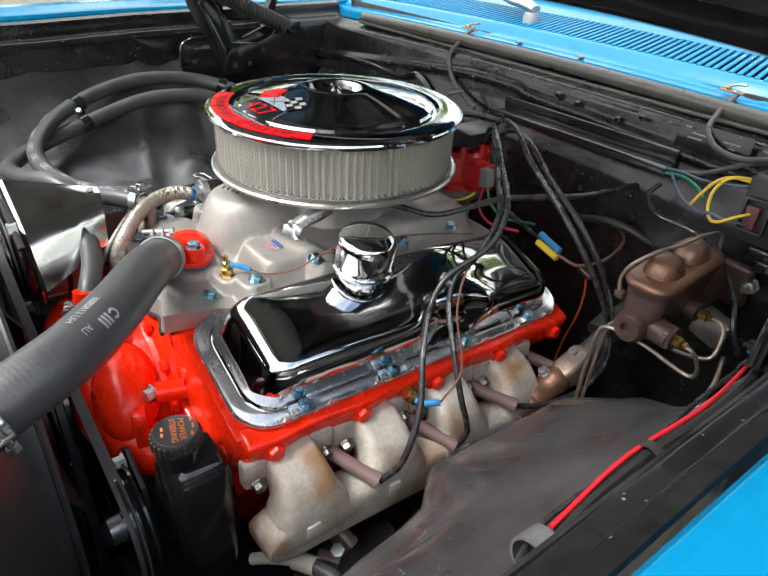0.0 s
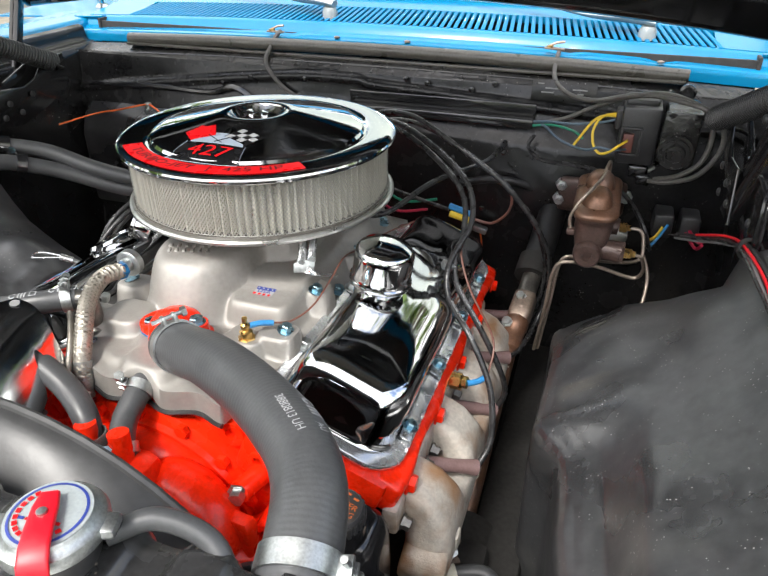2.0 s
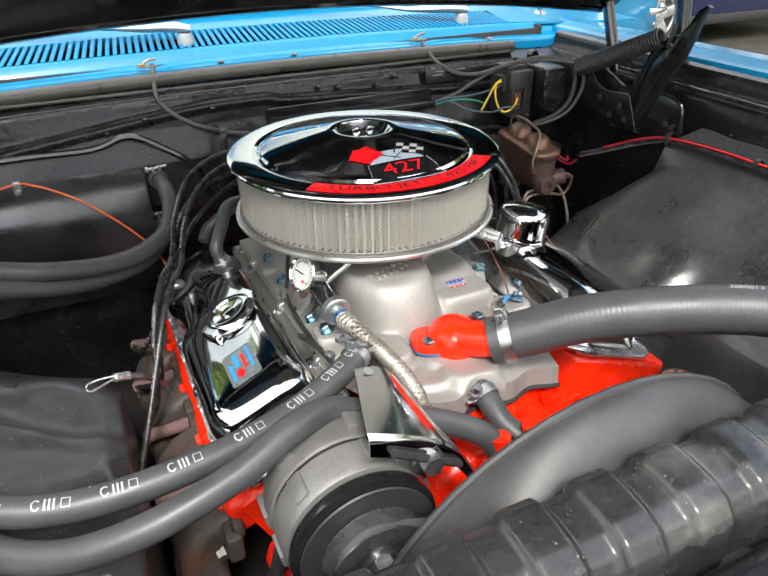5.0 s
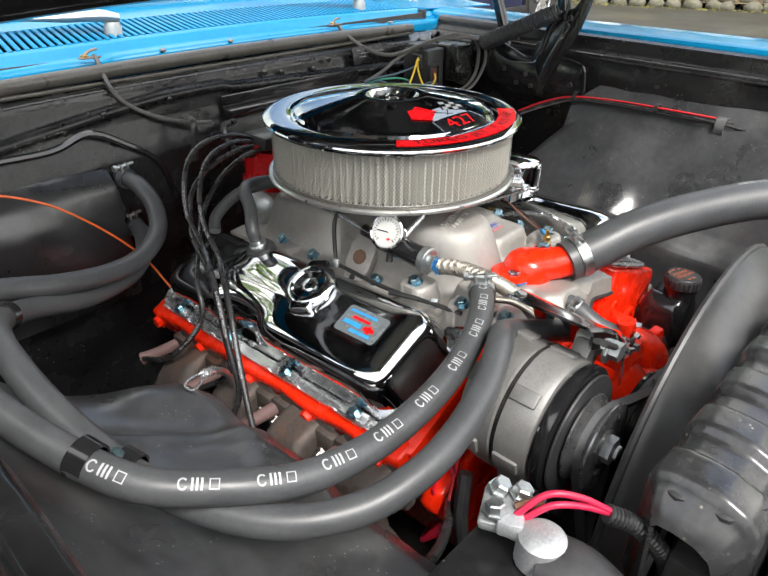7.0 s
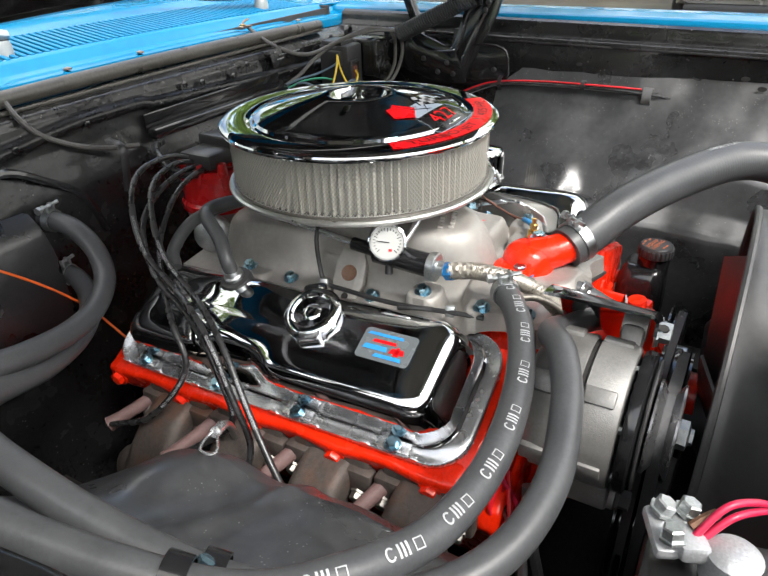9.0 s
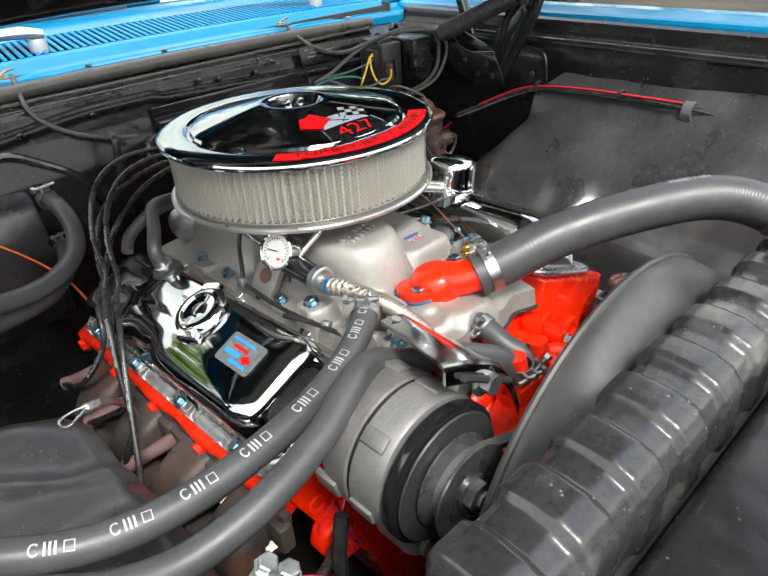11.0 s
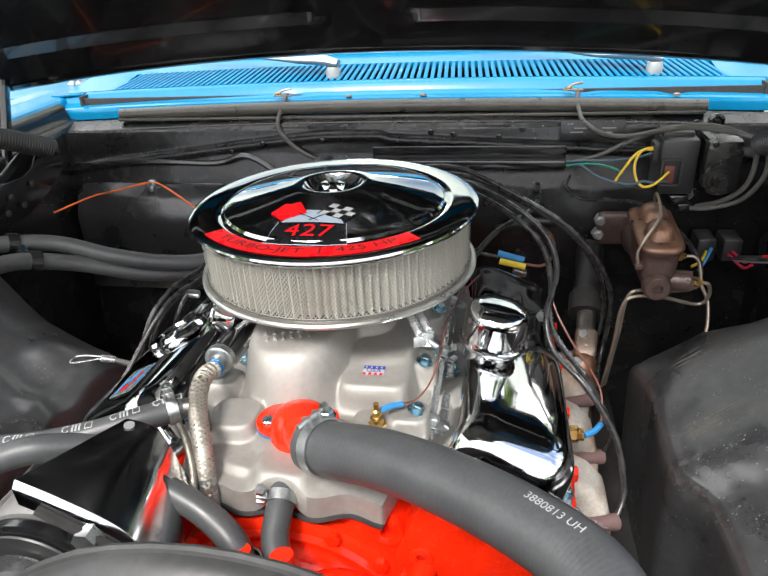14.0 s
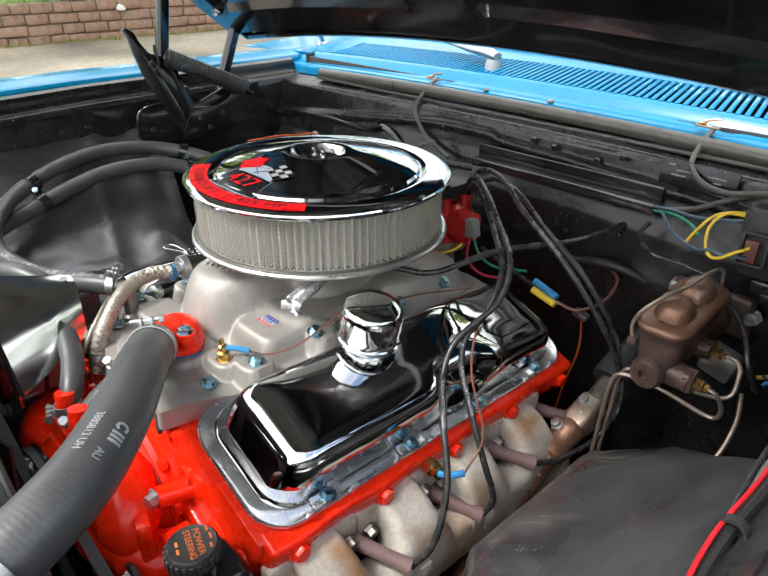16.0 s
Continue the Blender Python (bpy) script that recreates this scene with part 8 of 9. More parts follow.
part("black_lead", tube([(0.205, 0.242, 0.792), (0.15, 0.25, 0.80), (0.09, 0.26, 0.81)], 0.0035, 8, 4), WIRE_BLACK, yt)
bw = thing("ground_wire", "thin copper brown wire on a bright clip by the firewall", "wire", (0.245, 0.33, 0.65))
part("wire", tube([(0.245, 0.335, 0.715), (0.252, 0.33, 0.68), (0.253, 0.322, 0.645), (0.245, 0.31, 0.59), (0.24, 0.30, 0.52)], 0.0018, 6, 6), WIRE_ORANGE, bw)
part("clip", box(0.026, 0.016, 0.012, 0.003, pose(0.245, 0.332, 0.721, 0, 15, 0)), STEEL, bw)
solid("firewall_tube", tube([(0.20, 0.345, 0.80), (0.25, 0.34, 0.815), (0.29, 0.345, 0.815), (0.33, 0.36, 0.80)], 0.007, 10, 6), SLEEVE, "black tube along the firewall", "tube")
solid("vacuum_pipe", tube([(-0.02, 0.36, 0.90), (-0.06, 0.33, 0.905), (-0.085, 0.29, 0.90), (-0.085, 0.26, 0.885), (-0.06, 0.25, 0.875)], 0.006, 10, 7), WIRE_BLACK, "black pipe behind the distributor", "pipe")
solid("ground_strap", tube([(-0.115, 0.36, 0.93), (-0.118, 0.33, 0.925), (-0.122, 0.325, 0.90), (-0.125, 0.33, 0.86)], 0.006, 8, 6, flat=0.4), SLEEVE, "black taped strap hanging at the firewall", "strap")
# wires below the alternator
hw = thing("alternator_harness", "tangled red and black wires below the alternator", "wiring", (-0.24, -0.30, 0.6))
for k in range(6):
    a = k * 1.3
    part("red_wire", tube([(-0.215 + 0.015 * math.sin(a), -0.30, 0.68), (-0.235 + 0.02 * math.cos(a), -0.31 + 0.012 * math.sin(a * 2), 0.645), (-0.225 + 0.02 * math.sin(a * 1.7), -0.315, 0.61), (-0.25 + 0.02 * math.cos(a * 1.4), -0.30, 0.585), (-0.23, -0.29 + 0.01 * math.cos(a), 0.56)], 0.0026, 6, 7), WIRE_RED if k < 4 else WIRE_PINK, hw)
part("taped_lead", tube([(-0.245, -0.335, 0.70), (-0.262, -0.345, 0.65), (-0.265, -0.36, 0.59), (-0.25, -0.37, 0.5)], 0.008, 8, 6), SLEEVE, hw)
part("black_lead", tube([(-0.42, -0.36, 0.70), (-0.34, -0.36, 0.665), (-0.28, -0.34, 0.65), (-0.22, -0.30, 0.64)], 0.006, 8, 6), WIRE_BLACK, hw)

# ---------------------------------------------------------------- surroundings
DRIVE = mat("damp_driveway", (0.30, 0.265, 0.205), 0.8, 0, 0.28, 1.1, 0.6, 26, 0.12, second=(0.115, 0.105, 0.085), second_at=(0.42, 0.70), second_scale=0.55)
BLOCK = mat("red_brown_stone_block", (0.36, 0.22, 0.155), 0.85, 0, 0.25, 3.5, 0.9, 24, 0.05, second=(0.24, 0.20, 0.16), second_at=(0.52, 0.72), second_scale=5)
JOINT = mat("sandy_mortar", (0.24, 0.18, 0.14), 0.9, 0, 0.25, 8, 0.6, 60)
LAWN = mat("mown_grass", (0.10, 0.20, 0.035), 0.8, 0, 0.35, 2.5, 0.9, 40, 0.05, second=(0.17, 0.27, 0.05), second_at=(0.45, 0.7), second_scale=1.5)
STONE = mat("weathered_stone", (0.15, 0.14, 0.105), 0.85, 0, 0.3, 9, 0.7, 50, 0.05, second=(0.07, 0.075, 0.035), second_at=(0.5, 0.7), second_scale=6)
SOIL = mat("brown_soil", (0.12, 0.085, 0.05), 0.9, 0, 0.35, 6, 0.9, 50, second=(0.20, 0.17, 0.06), second_at=(0.5, 0.65), second_scale=5)
LEAF = mat("green_leaves", (0.16, 0.26, 0.04), 0.5, 0, 0.5, 1.6, 0, 1, 0.1)
LEAF_YELLOW = mat("yellow_green_leaves", (0.20, 0.25, 0.03), 0.5, 0, 0.4, 4, 0, 1, 0.1)
WEED = mat("dry_weeds", (0.26, 0.25, 0.06), 0.7, 0, 0.4, 8, 0, 1)
BARK = mat("bark", (0.10, 0.08, 0.06), 0.9, 0, 0.3, 8, 1.0, 30)
NAVY = mat("navy_car_paint", (0.012, 0.016, 0.055), 0.15, 0.0, 0.1, 5, 0, 1, 0.03, coat=1.0)
SILVER = mat("silver_car_paint", (0.42, 0.41, 0.40), 0.25, 0.5, 0.05, 5, 0, 1, 0.03, coat=0.8)
TYRE = mat("tyre_rubber", (0.035, 0.034, 0.033), 0.7, 0, 0.2, 20, 0.5, 120)
ALLOY = mat("painted_alloy", (0.55, 0.55, 0.54), 0.3, 0.7, 0.08, 20)
CAR_GLASS = mat("dark_car_glass", (0.015, 0.017, 0.018), 0.05, 0, 0.1, 3, 0, 1, 0.02)
WHITE_LAMP = mat("white_stone_lamp", (0.75, 0.74, 0.70), 0.6, 0, 0.05, 20)
WOOD = mat("weathered_timber", (0.16, 0.12, 0.085), 0.8, 0, 0.3, 12, 0.7, 60)

WETDRIVE = mat("wet_asphalt", (0.040, 0.036, 0.027), 0.6, 0, 0.35, 0.8, 0.6, 40, 0.15, spec=0.3, second=(0.085, 0.075, 0.05), second_at=(0.5, 0.68), second_scale=0.45)
structure("drive_side", sheet(lambda u, v: (2.6 + 9.5 * u + 0.25 * noise.noise((v * 30, 3, u * 4)) * (1 - u), -16 + 34 * v, 0.004), 10, 60), WETDRIVE, "dark damp asphalt drive beside the cars", "driveway")
structure("ground", sheet(lambda u, v: (-60 + 120 * u, -60 + 120 * v, 0), 8, 8), DRIVE, "damp stained concrete driveway", "ground")

rng = random.Random(7)


def tuft_mesh(spots, h, w, per, spread):
    """Many thin blades round the spots."""
    bm = bmesh.new()
    for x, y, z in spots:
        for k in range(per):
            bx, by = x + rng.gauss(0, spread), y + rng.gauss(0, spread)
            a, t = rng.uniform(0, 6.28), h * rng.uniform(0.5, 1.3)
            dx, dy = math.cos(a) * w, math.sin(a) * w
            lx, ly = rng.gauss(0, 0.4) * t, rng.gauss(0, 0.4) * t
            bm.faces.new([bm.verts.new(q) for q in ((bx - dx, by - dy, z), (bx + dx, by + dy, z), (bx + lx, by + ly, z + t))])
    return bm


def leaf_mesh(clumps, per, size):
    """Many small leaves about the clumps (x, y, z, radius)."""
    bm = bmesh.new()
    for x, y, z, r in clumps:
        for k in range(per):
            d = Vector((rng.gauss(0, 1), rng.gauss(0, 1), rng.gauss(0, 0.8))).normalized() * r * rng.uniform(0.35, 1.05)
            c = Vector((x, y, z)) + d
            n = Vector((rng.gauss(0, 1), rng.gauss(0, 1), rng.gauss(0.7, 1))).normalized()
            s1 = n.orthogonal().normalized() * size * rng.uniform(0.6, 1.4)
            s2 = n.cross(s1) * 0.55
            bm.faces.new([bm.verts.new(q) for q in (c - s1, c + s2, c + s1, c - s2)])
    return bm


# low block wall beside the drive, a lawn above it
WX, CH = -10.3, 0.152
wall = structure("wall_garden", join(box(0.26, 40, 0.56, 0.01, pose(WX - 0.17, 4, 0.27))), JOINT, "low retaining wall of red-brown stone blocks beside the drive", "garden wall")
shapes = []
for k in range(8):
    bm = box(0.10, rng.uniform(0.24, 0.50), CH - 0.014, 0.016, None, 1)
    for v in bm.verts:
        v.co.x += rng.uniform(-0.010, 0.016)
        v.co.z += rng.uniform(-0.006, 0.006)
    shapes.append((max(v.co.y for v in bm.verts) * 2, mesh_of("block", bm, BLOCK, 60)))
for c in range(4):
    y = -2.0 + 0.17 * (c % 2)
    while y < 12.0:
        w, me = rng.choice(shapes)
        ob = new("block", me)
        ob.parent = wall
        ob.matrix_basis = pose(WX - 0.04 + rng.uniform(-0.012, 0.012), y + w / 2, CH * (c + 0.5) - 0.045, 0, 0, rng.uniform(-1.5, 1.5))
        y += w + 0.012
structure("lawn", sheet(lambda u, v: (WX - 0.26 - 26 * u, -30 + 60 * v, 0.53 + 1.6 * u + 0.05 * noise.noise((u * 9, v * 20, 0))), 30, 40), LAWN, "mown green lawn above the block wall", "lawn")
edge = [(WX - 0.30 - abs(rng.gauss(0, 0.35)), rng.uniform(-1, 11), 0.535) for k in range(260)]
tagged(new("grass", mesh_of("grass", tuft_mesh(edge, 0.06, 0.006, 9, 0.06), LAWN)), "uneven green grass along the top of the wall", "grass", kind="stuff")
foot = [(WX + 0.06 + abs(rng.gauss(0, 0.10)), 1.2 + 9 * rng.random() ** 1.0, 0.0) for k in range(150)]
tagged(new("weeds", mesh_of("weeds", tuft_mesh(foot, 0.07, 0.006, 8, 0.05), WEED)), "yellow dry weeds at the foot of the wall", "weeds", kind="stuff")
wl_ = thing("path_light", "small white domed lamp on the block wall", "path light", (WX + 0.03, 4.11, 0.46))
part("lamp_dome", lathe([(0.055, -0.02), (0.075, 0.0), (0.072, 0.03), (0.05, 0.06), (0.02, 0.075), (0, 0.078)], 20, pose(WX + 0.06, 4.11, 0.42)), WHITE_LAMP, wl_)
part("lamp_stem", lathe([(0, -0.05), (0.03, -0.05), (0.03, -0.018), (0, -0.018)], 12, pose(WX + 0.06, 4.11, 0.42)), GREY_PLASTIC, wl_)

# stone edging and planted bed on the other side
bed = [(10.35 + 0.36 * (5.4 - y), y) for y in np.arange(-6, 14, 0.27)]
structure("flower_bed", sheet(lambda u, v: (10.35 + 0.36 * (5.4 - (-7 + 24 * v)) + 0.05 + 14 * u, -7 + 24 * v, 0.10 + 0.9 * u + 0.05 * noise.noise((u * 20, v * 30, 2))), 30, 40), SOIL, "planted bed of brown soil behind the stones", "flower bed")
edging = thing("stone_edging", "row of weathered grey rounded stones edging the bed", "stone edging", (11.0, 4.0, 0))
pebbles = []
for k in range(5):
    bm = ball(0.14, None, 10, 7)
    for v in bm.verts:
        v.co += v.co.normalized() * 0.03 * noise.noise(v.co * 9 + Vector((k * 7, 0, 0)))
        v.co.z *= 0.72
    pebbles.append(mesh_of("stone", bm, STONE, 60))
for x, y in bed:
    for row in range(2):
        ob = new("stone", pebbles[rng.randrange(5)])
        ob.parent = edging
        ob.matrix_parent_inverse = Matrix.Translation(-edging.location)
        sc = rng.uniform(0.7, 1.15)
        ob.matrix_basis = pose(x + 0.17 * row + rng.uniform(-0.04, 0.04), y + 0.12 * row + rng.uniform(-0.05, 0.05), 0.04 + 0.09 * row, 0, 0, rng.uniform(0, 360)) @ Matrix.Scale(sc, 4)
shrubs = [(x + 0.45 + rng.uniform(0, 1.6), y + rng.uniform(-0.3, 0.3), 0.28 + rng.uniform(0, 0.25), rng.uniform(0.16, 0.34)) for x, y in bed for k in range(3)]
tagged(new("bedding_plants", mesh_of("bedding_plants", leaf_mesh(shrubs, 60, 0.045), LEAF_YELLOW)), "yellow-green low plants in the bed behind the stones", "bedding plants", kind="stuff")
fringe = [(x - 0.16 + rng.gauss(0, 0.05), y + rng.uniform(-0.15, 0.15), 0.0) for x, y in bed for k in range(3)]
tagged(new("moss", mesh_of("moss", tuft_mesh(fringe, 0.03, 0.012, 10, 0.07), WEED)), "yellow moss and weeds along the edging stones", "weeds", kind="stuff")
for k in range(3):
    solid("timber_post", box(0.16, 0.16, 0.34, 0.012, pose(11.0 + 0.02 * k, 6.1 + 0.42 * k, 0.16, 0, 0, 8 * k)), WOOD, "short weathered timber post at the end of the bed", "timber post", "timber posts")


# cars parked further off
def wheel_parts(owner, m, r, rim_material):
    tyre = part("wheel", lathe([(r * 0.66, -0.10), (r * 0.93, -0.105), (r, -0.085), (r, 0.085), (r * 0.93, 0.105), (r * 0.66, 0.10)], 40, m), TYRE, owner, "black rubber tyre")
    part("rim", lathe([(r * 0.68, 0.10), (r * 0.66, 0.085), (r * 0.60, 0.06), (r * 0.60, -0.06), (r * 0.68, -0.09)], 40, m), rim_material, tyre)
    for k in range(5):
        part("spoke", box(0.095, r * 0.60, 0.03, 0.012, m @ pose(0, 0, 0, 0, 0, 72 * k) @ pose(0, r * 0.33, 0.092, 4)), rim_material, tyre)
    part("hub", lathe([(0.07, 0.06), (0.07, 0.105), (0.05, 0.112), (0, 0.113)], 16, m), rim_material, tyre)
    part("brake_disc", lathe([(r * 0.64, 0.06), (r * 0.64, 0.079), (0, 0.079)], 24, m), BLACK_SATIN, tyre)


def parked_car(label, m, paint, rim_material, spans):
    """A saloon along its own x, tail at x = 0, resting on z = 0."""
    c = thing("parked_car", label, "car", m.translation)
    L, W = 4.4, 0.86
    rings = []
    for x, lo, hi, w in spans:
        ring = []
        for y, z in ((-0.80, 0), (-0.97, 0.10), (-1.0, 0.40), (-0.99, 0.62), (-0.93, 0.88), (-0.80, 1.0), (0.80, 1.0), (0.93, 0.88), (0.99, 0.62), (1.0, 0.40), (0.97, 0.10), (0.80, 0)):
            ring.append(m @ Vector((x, y * w * W, lo + (hi - lo) * z)))
        rings.append(ring)
    part("body", skin(rings), paint, c, "", 50)
    cab = []
    for x, z, w in ((0.75, 0.88, 0.90), (1.35, 1.36, 0.70), (1.7, 1.42, 0.70), (2.3, 1.40, 0.70), (3.2, 0.90, 0.88)):
        cab.append([m @ Vector((x, y * w * W, q)) for y, q in ((-1, 0.80), (-1 + 0.03, 0.88 + (z - 0.88) * 0.1), (-0.93, z - 0.05 * (z - 0.80)), (-0.75, z), (0.75, z), (0.93, z - 0.05 * (z - 0.80)), (0.97, 0.88 + (z - 0.88) * 0.1), (1, 0.80))])
    part("greenhouse", skin(cab), CAR_GLASS, c, "dark tinted windows", 50)
    part("roof", box(1.05, 1.10 * W, 0.05, 0.02, m @ pose(1.85, 0, 1.425)), paint, c)
    for x in (0.95, 3.52):
        for s in (-1, 1):
            wm = m @ pose(x, s * (W - 0.075), 0.315, -90 * s)
            part("wheel_arch", lathe([(0.30, 0.070), (0.37, 0.088), (0.38, 0.084), (0.38, 0.0), (0.30, 0.0)], 32, wm), DARK_GAP, c)
            wheel_parts(c, wm, 0.315, rim_material)
    part("rear_bumper", box(0.10, 1.62, 0.20, 0.04, m @ pose(-0.02, 0, 0.50)), paint, c)
    part("diffuser", box(0.16, 1.40, 0.13, 0.03, m @ pose(0.04, 0, 0.30)), BLACK_SATIN, c, "black plastic lower valance")
    for s in (-1, 1):
        part("tail_lamp", box(0.04, 0.34, 0.14, 0.02, m @ pose(-0.02, s * 0.60, 0.80)), LEVER_RED, c, "red tail lamp")
        part("sill", box(1.9, 0.03, 0.09, 0.01, m @ pose(2.2, s * (W + 0.0), 0.24)), BLACK_SATIN, c)
        for x in (1.35, 2.45):
            part("door_handle", box(0.16, 0.02, 0.025, 0.008, m @ pose(x, s * (W * 0.985), 0.74)), paint, c)
    part("exhaust_pipe", lathe([(0.036, -0.10), (0.036, 0.06), (0.045, 0.06), (0.045, -0.10)], 24, m @ pose(-0.05, 0.42, 0.27, 0, -90)), CHROME, c, "round chrome exhaust tip")
    return c


SPANS = ((0.0, 0.34, 0.86, 0.88), (0.25, 0.26, 0.92, 0.96), (0.8, 0.22, 0.93, 1.0), (1.5, 0.20, 0.90, 1.0), (2.6, 0.20, 0.90, 1.0), (3.1, 0.20, 0.89, 1.0), (3.6, 0.22, 0.84, 0.98), (4.1, 0.26, 0.74, 0.92), (4.4, 0.34, 0.62, 0.78))
parked_car("dark navy parked car with pale five-spoke wheels on the drive", pose(3.92, 4.98, 0), NAVY, ALLOY, SPANS)
parked_car("silver parked car seen from its tail on the drive", pose(6.75, -0.30, 0, 0, 0, 0), SILVER, ALLOY, SPANS)

# the driver's door of this car, standing open
door = thing("car_door", "blue driver's door standing open with chrome mirror and handle", "car door", (0.95, 0.78, 0.3), kind="structure")
DM = Matrix.Translation((0.97, 0.80, 0)) @ pose(0, 0, 0, 0, 0, math.degrees(math.atan2(0.64, 1.05)))
part("outer_panel", moved(sheet(lambda u, v: (1.22 * u, 0.02 - 0.035 * math.sin(math.pi * min(1.0, v * 1.05)) + 0.01 * abs(2 * v - 1.6), 0.30 + 0.70 * v), 12, 16, 0.05), DM), BLUE_PAINT, door)
part("inner_panel", box(1.16, 0.04, 0.62, 0.012, DM @ pose(0.61, 0.085, 0.66)), BLACK_SATIN, door, "black door trim")
part("belt_trim", box(1.2, 0.012, 0.012, 0.003, DM @ pose(0.61, 0.012, 1.002)), CHROME, door)
mir = part("mirror_arm", tube([DM @ Vector(q) for q in ((0.20, 0.0, 0.985), (0.22, -0.03, 1.015), (0.25, -0.05, 1.05))], 0.010, 10, 4), CHROME, door, "chrome mirror stalk")
part("mirror_head", lathe([(0, -0.03), (0.035, -0.025), (0.055, -0.006), (0.058, 0.006), (0.05, 0.008), (0, 0.007)], 28, DM @ pose(0.26, -0.06, 1.08, -80)), CHROME, mir)
part("door_handle", join(tube([DM @ Vector(q) for q in ((1.02, -0.012, 0.875), (1.04, -0.045, 0.878), (1.10, -0.050, 0.88), (1.15, -0.040, 0.878))], 0.011, 10, 5, radii=[0.014, 0.010, 0.010, 0.012]), ball(0.016, DM @ pose(1.155, -0.03, 0.878))), CHROME, door, "chrome push-button handle")
part("key_lock", lathe([(0.012, 0), (0.012, 0.006), (0, 0.008)], 16, DM @ pose(1.13, -0.014, 0.81, 90)), CHROME, door)


# trees and hedge round the plot
def tree(x, y, h, spread, seed):
    r = random.Random(seed)
    t = thing("tree", "leafy green garden tree beyond the drive", "tree", (x, y, 0), "garden trees")
    top = Vector((x + r.uniform(-0.4, 0.4), y + r.uniform(-0.4, 0.4), h * 0.8))
    limbs = [tube([(x, y, -0.1), (x + r.uniform(-0.1, 0.1), y + r.uniform(-0.1, 0.1), h * 0.35), top], 0.2, 9, 4, radii=[0.22, 0.14, 0.03])]
    clumps = []
    for k in range(13):
        a, z = k * 2.4 + r.uniform(-0.4, 0.4), h * r.uniform(0.32, 0.85)
        reach = spread * (1.05 - 0.7 * abs(z / h - 0.52)) * r.uniform(0.6, 1.05)
        tip = Vector((x + math.cos(a) * reach, y + math.sin(a) * reach, z + 0.12 * h))
        limbs.append(tube([(x, y, z * 0.8), (x + math.cos(a) * reach * 0.5, y + math.sin(a) * reach * 0.5, z + 0.02 * h), tip], 0.06, 6, 3, radii=[0.08, 0.05, 0.02]))
        for j in range(5):
            f = r.uniform(0.55, 1.05)
            clumps.append((x + math.cos(a) * reach * f + r.gauss(0, 0.35), y + math.sin(a) * reach * f + r.gauss(0, 0.35), z + 0.12 * h * f + r.gauss(0, 0.35), r.uniform(0.35, 0.75)))
    part("trunk", join(*limbs), BARK, t)
    part("crown", leaf_mesh(clumps, 42, 0.15), LEAF, t, "crown of small green leaves")


for k, (x, y, h) in enumerate(((-16.5, 1, 8.5), (-15, 8, 8), (-9, 15.5, 8.5), (-2.5, 17, 8), (5, 16.5, 8.5), (12, 13.5, 8), (16, 6.5, 8.5), (16.5, -1, 7.5), (13.5, 2.8, 8.5), (13.2, 9.6, 8.5), (14.5, -5.0, 8), (-7, -17, 6.5), (2, -19, 7.5), (10, -15, 6.5), (-15, -8, 7), (-10.5, 3.5, 5.0), (-1.0, 10.0, 11), (3.2, 10.5, 11), (-5.2, 10.5, 10.5))):
    tree(x, y, h, 2.9, 40 + k)
hedge = []
for k in range(150):
    a = 2 * math.pi * k / 150
    top = 2.4 if math.sin(a) < -0.3 else 6.6
    for j in range(7):
        hedge.append((19 * math.cos(a) + rng.gauss(0, 0.5), 19 * math.sin(a) + rng.gauss(0, 0.5), rng.uniform(0.3, top), rng.uniform(0.5, 0.9)))
tagged(new("hedge", mesh_of("hedge", leaf_mesh(hedge, 46, 0.17), LEAF)), "dense green hedge round the plot", "hedge", kind="stuff")

# ---------------------------------------------------------------- the rest of this car, plain, behind and below the engine bay
shell = thing("car_shell", "blue two-door car body with plain steel wheels", "car", (0, 1.5, 0), kind="structure")


def side(s, y0, y1):
    line = [(0.925, 1.0), (0.935, 0.93), (0.945, 0.78), (0.935, 0.60), (0.90, 0.30)]

    def at(u, v):
        x, z = at_line(line, v)
        y = y0 + (y1 - y0) * u
        return (s * (x - 0.08 * max(0.0, (y - 3.0)) ** 2), y, z - 0.05 * max(0.0, y - 3.2))
    return sheet(at, 30, 16, 0.006)


part("door_side", side(-1, 0.64, 2.03), BLUE_PAINT, shell)
part("quarter_panel", side(-1, 2.045, 3.95), BLUE_PAINT, shell)
part("quarter_panel", side(1, 2.045, 3.95), BLUE_PAINT, shell)
part("deck_lid", sheet(lambda u, v: ((-0.90 + 1.80 * u) * (1 - 0.06 * v), 3.05 + 0.90 * v, 0.995 + 0.03 * (1 - (2 * u - 1) ** 2) - 0.06 * v * v), 12, 10, 0.01), BLUE_PAINT, shell)
part("rear_panel", box(1.64, 0.03, 0.5, 0.012, pose(0, 3.94, 0.68)), BLUE_PAINT, shell)
part("roof", sheet(lambda u, v: (-0.60 + 1.20 * u, 1.28 + 1.15 * v, 1.36 + 0.05 * (1 - (2 * u - 1) ** 2) - 0.05 * (2 * v - 1) ** 2), 12, 12, 0.012), BLUE_PAINT, shell)
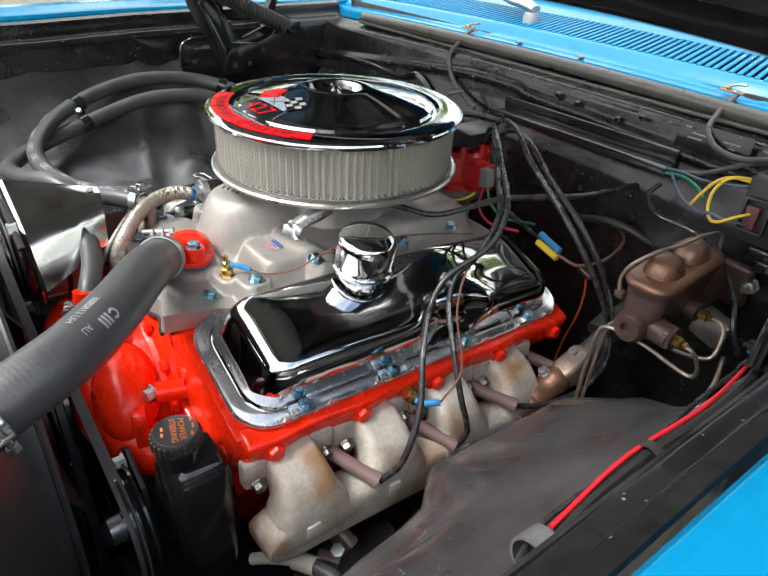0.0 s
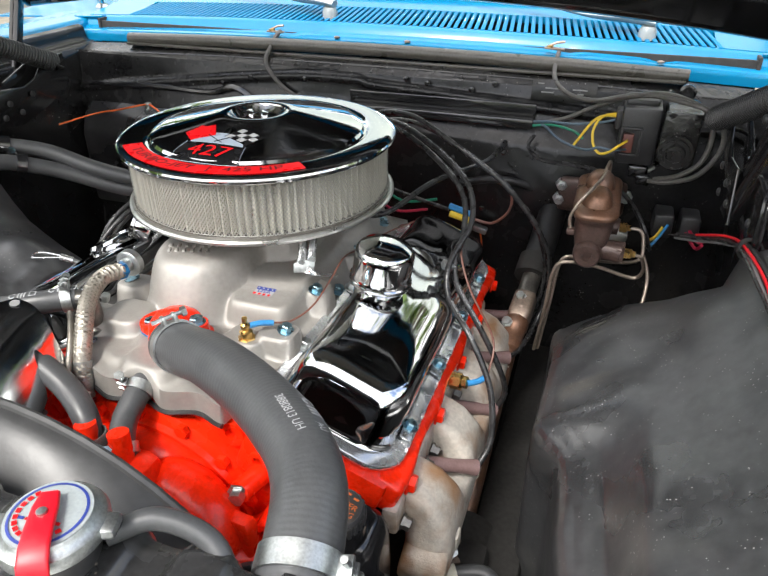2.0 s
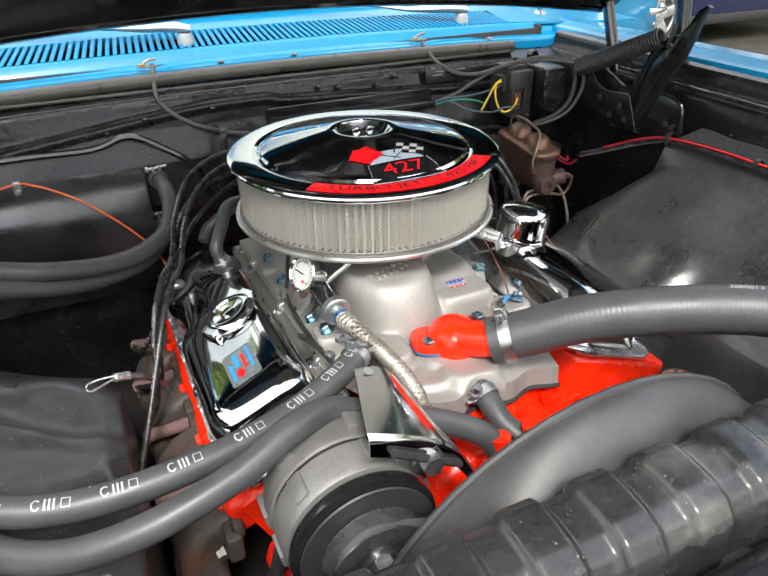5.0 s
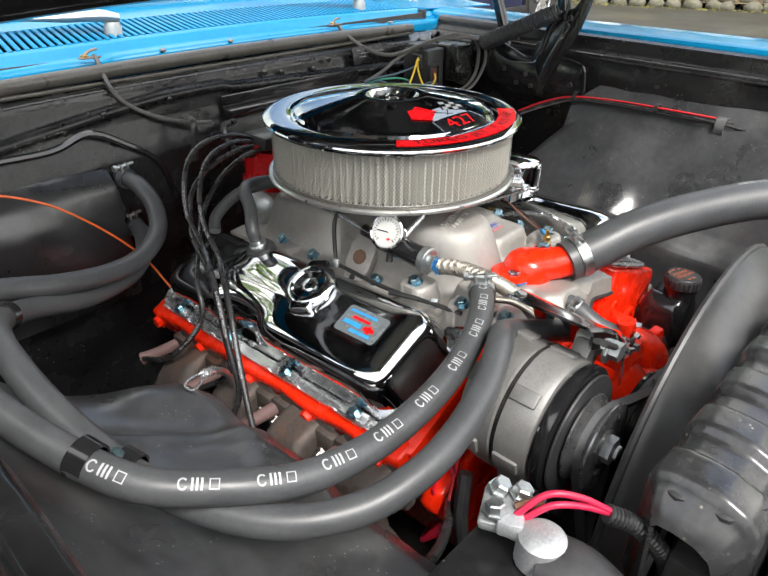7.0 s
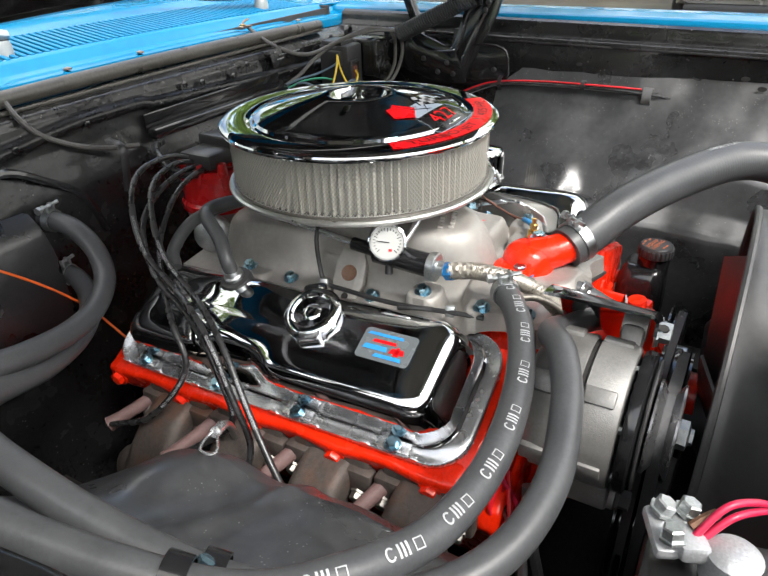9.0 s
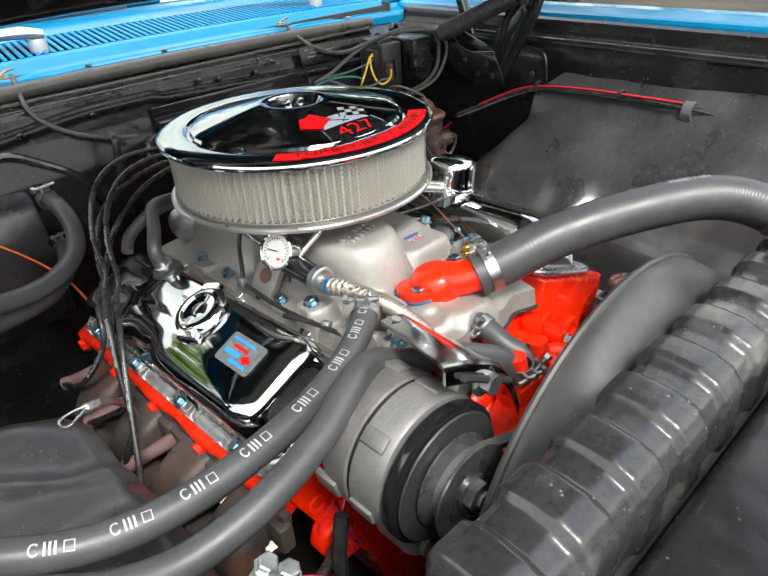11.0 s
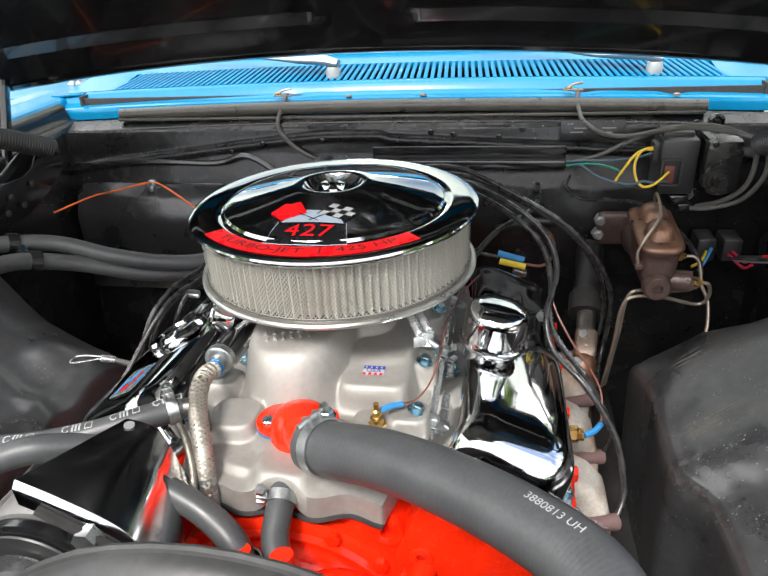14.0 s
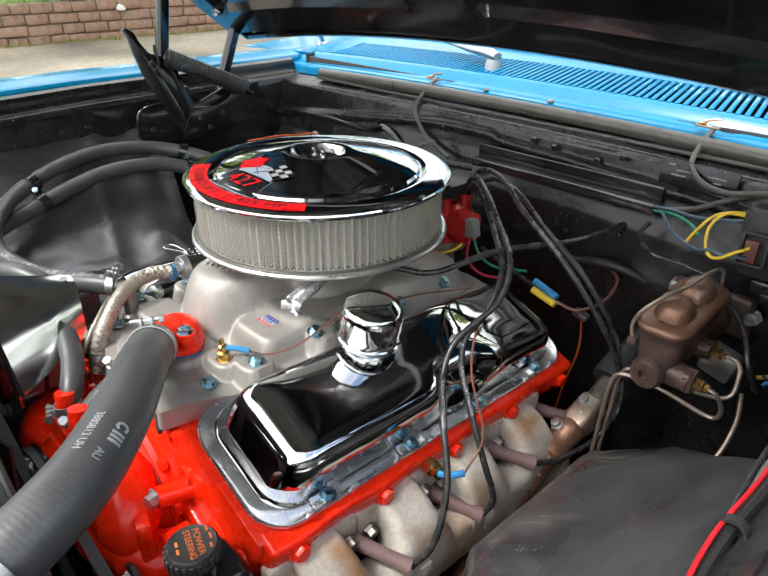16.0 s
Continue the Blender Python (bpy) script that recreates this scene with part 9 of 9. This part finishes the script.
part("rear_window", sheet(lambda u, v: ((-0.58 + 1.16 * u) * (1 + 0.2 * v), 2.42 + 0.62 * v, 1.32 - 0.31 * v), 10, 8, 0.006), CAR_GLASS, shell)
for s in (-1, 1):
    part("front_pillar", tube([(s * 0.74, 0.80, 1.06), (s * 0.68, 1.06, 1.27), (s * 0.60, 1.28, 1.345)], 0.022, 10, 4), BLUE_PAINT, shell)
    part("rear_pillar", sheet(lambda u, v, s=s: (s * (0.60 + 0.25 * v), 2.20 + 0.30 * u + 0.40 * v, 1.34 - 0.34 * v), 6, 8, 0.012), BLUE_PAINT, shell)
    part("sill", box(0.10, 1.45, 0.10, 0.02, pose(s * 0.88, 1.33, 0.27)), BLUE_PAINT, shell)
part("cabin_floor", box(1.70, 2.4, 0.03, 0.005, pose(0, 1.75, 0.30)), DARK_GAP, shell)
part("dashboard", box(1.44, 0.22, 0.26, 0.05, pose(0, 0.98, 0.86), 3), BLACK_SATIN, shell)
for s in (-0.36, 0.36):
    part("seat", join(box(0.52, 0.52, 0.22, 0.06, pose(s, 1.62, 0.46), 3), box(0.52, 0.16, 0.55, 0.06, pose(s, 1.92, 0.72, 12), 3)), BLACK_SATIN, shell)
part("front_bumper", box(1.80, 0.07, 0.14, 0.03, pose(0, -1.06, 0.47), 3), CHROME, shell, "chrome front bumper")
part("header_panel", sheet(lambda u, v: (-0.90 + 1.80 * u, -0.80 - 0.19 * v, 0.90 - 0.05 * v * v - 0.02 * (2 * u - 1) ** 2), 12, 6, 0.008), BLUE_PAINT, shell)
part("grille", join(*[box(1.30, 0.012, 0.012, 0.002, pose(0, -0.985, 0.58 + 0.035 * k)) for k in range(8)]), STEEL, shell, "bright grille of level bars")
for s in (-1, 1):
    for x in (0.66, 0.82):
        part("headlamp", lathe([(0.075, 0), (0.078, 0.012), (0.06, 0.022), (0, 0.028)], 28, pose(s * x, -0.985, 0.70, 90)), STEEL, shell, "round glass headlamp")
for s in (-1, 1):
    for y in (-0.48, 2.42):
        wheel_parts(shell, pose(s * 0.79, y, 0.33, 0, 90 * s, 0), 0.33, CHROME_FLANGE)
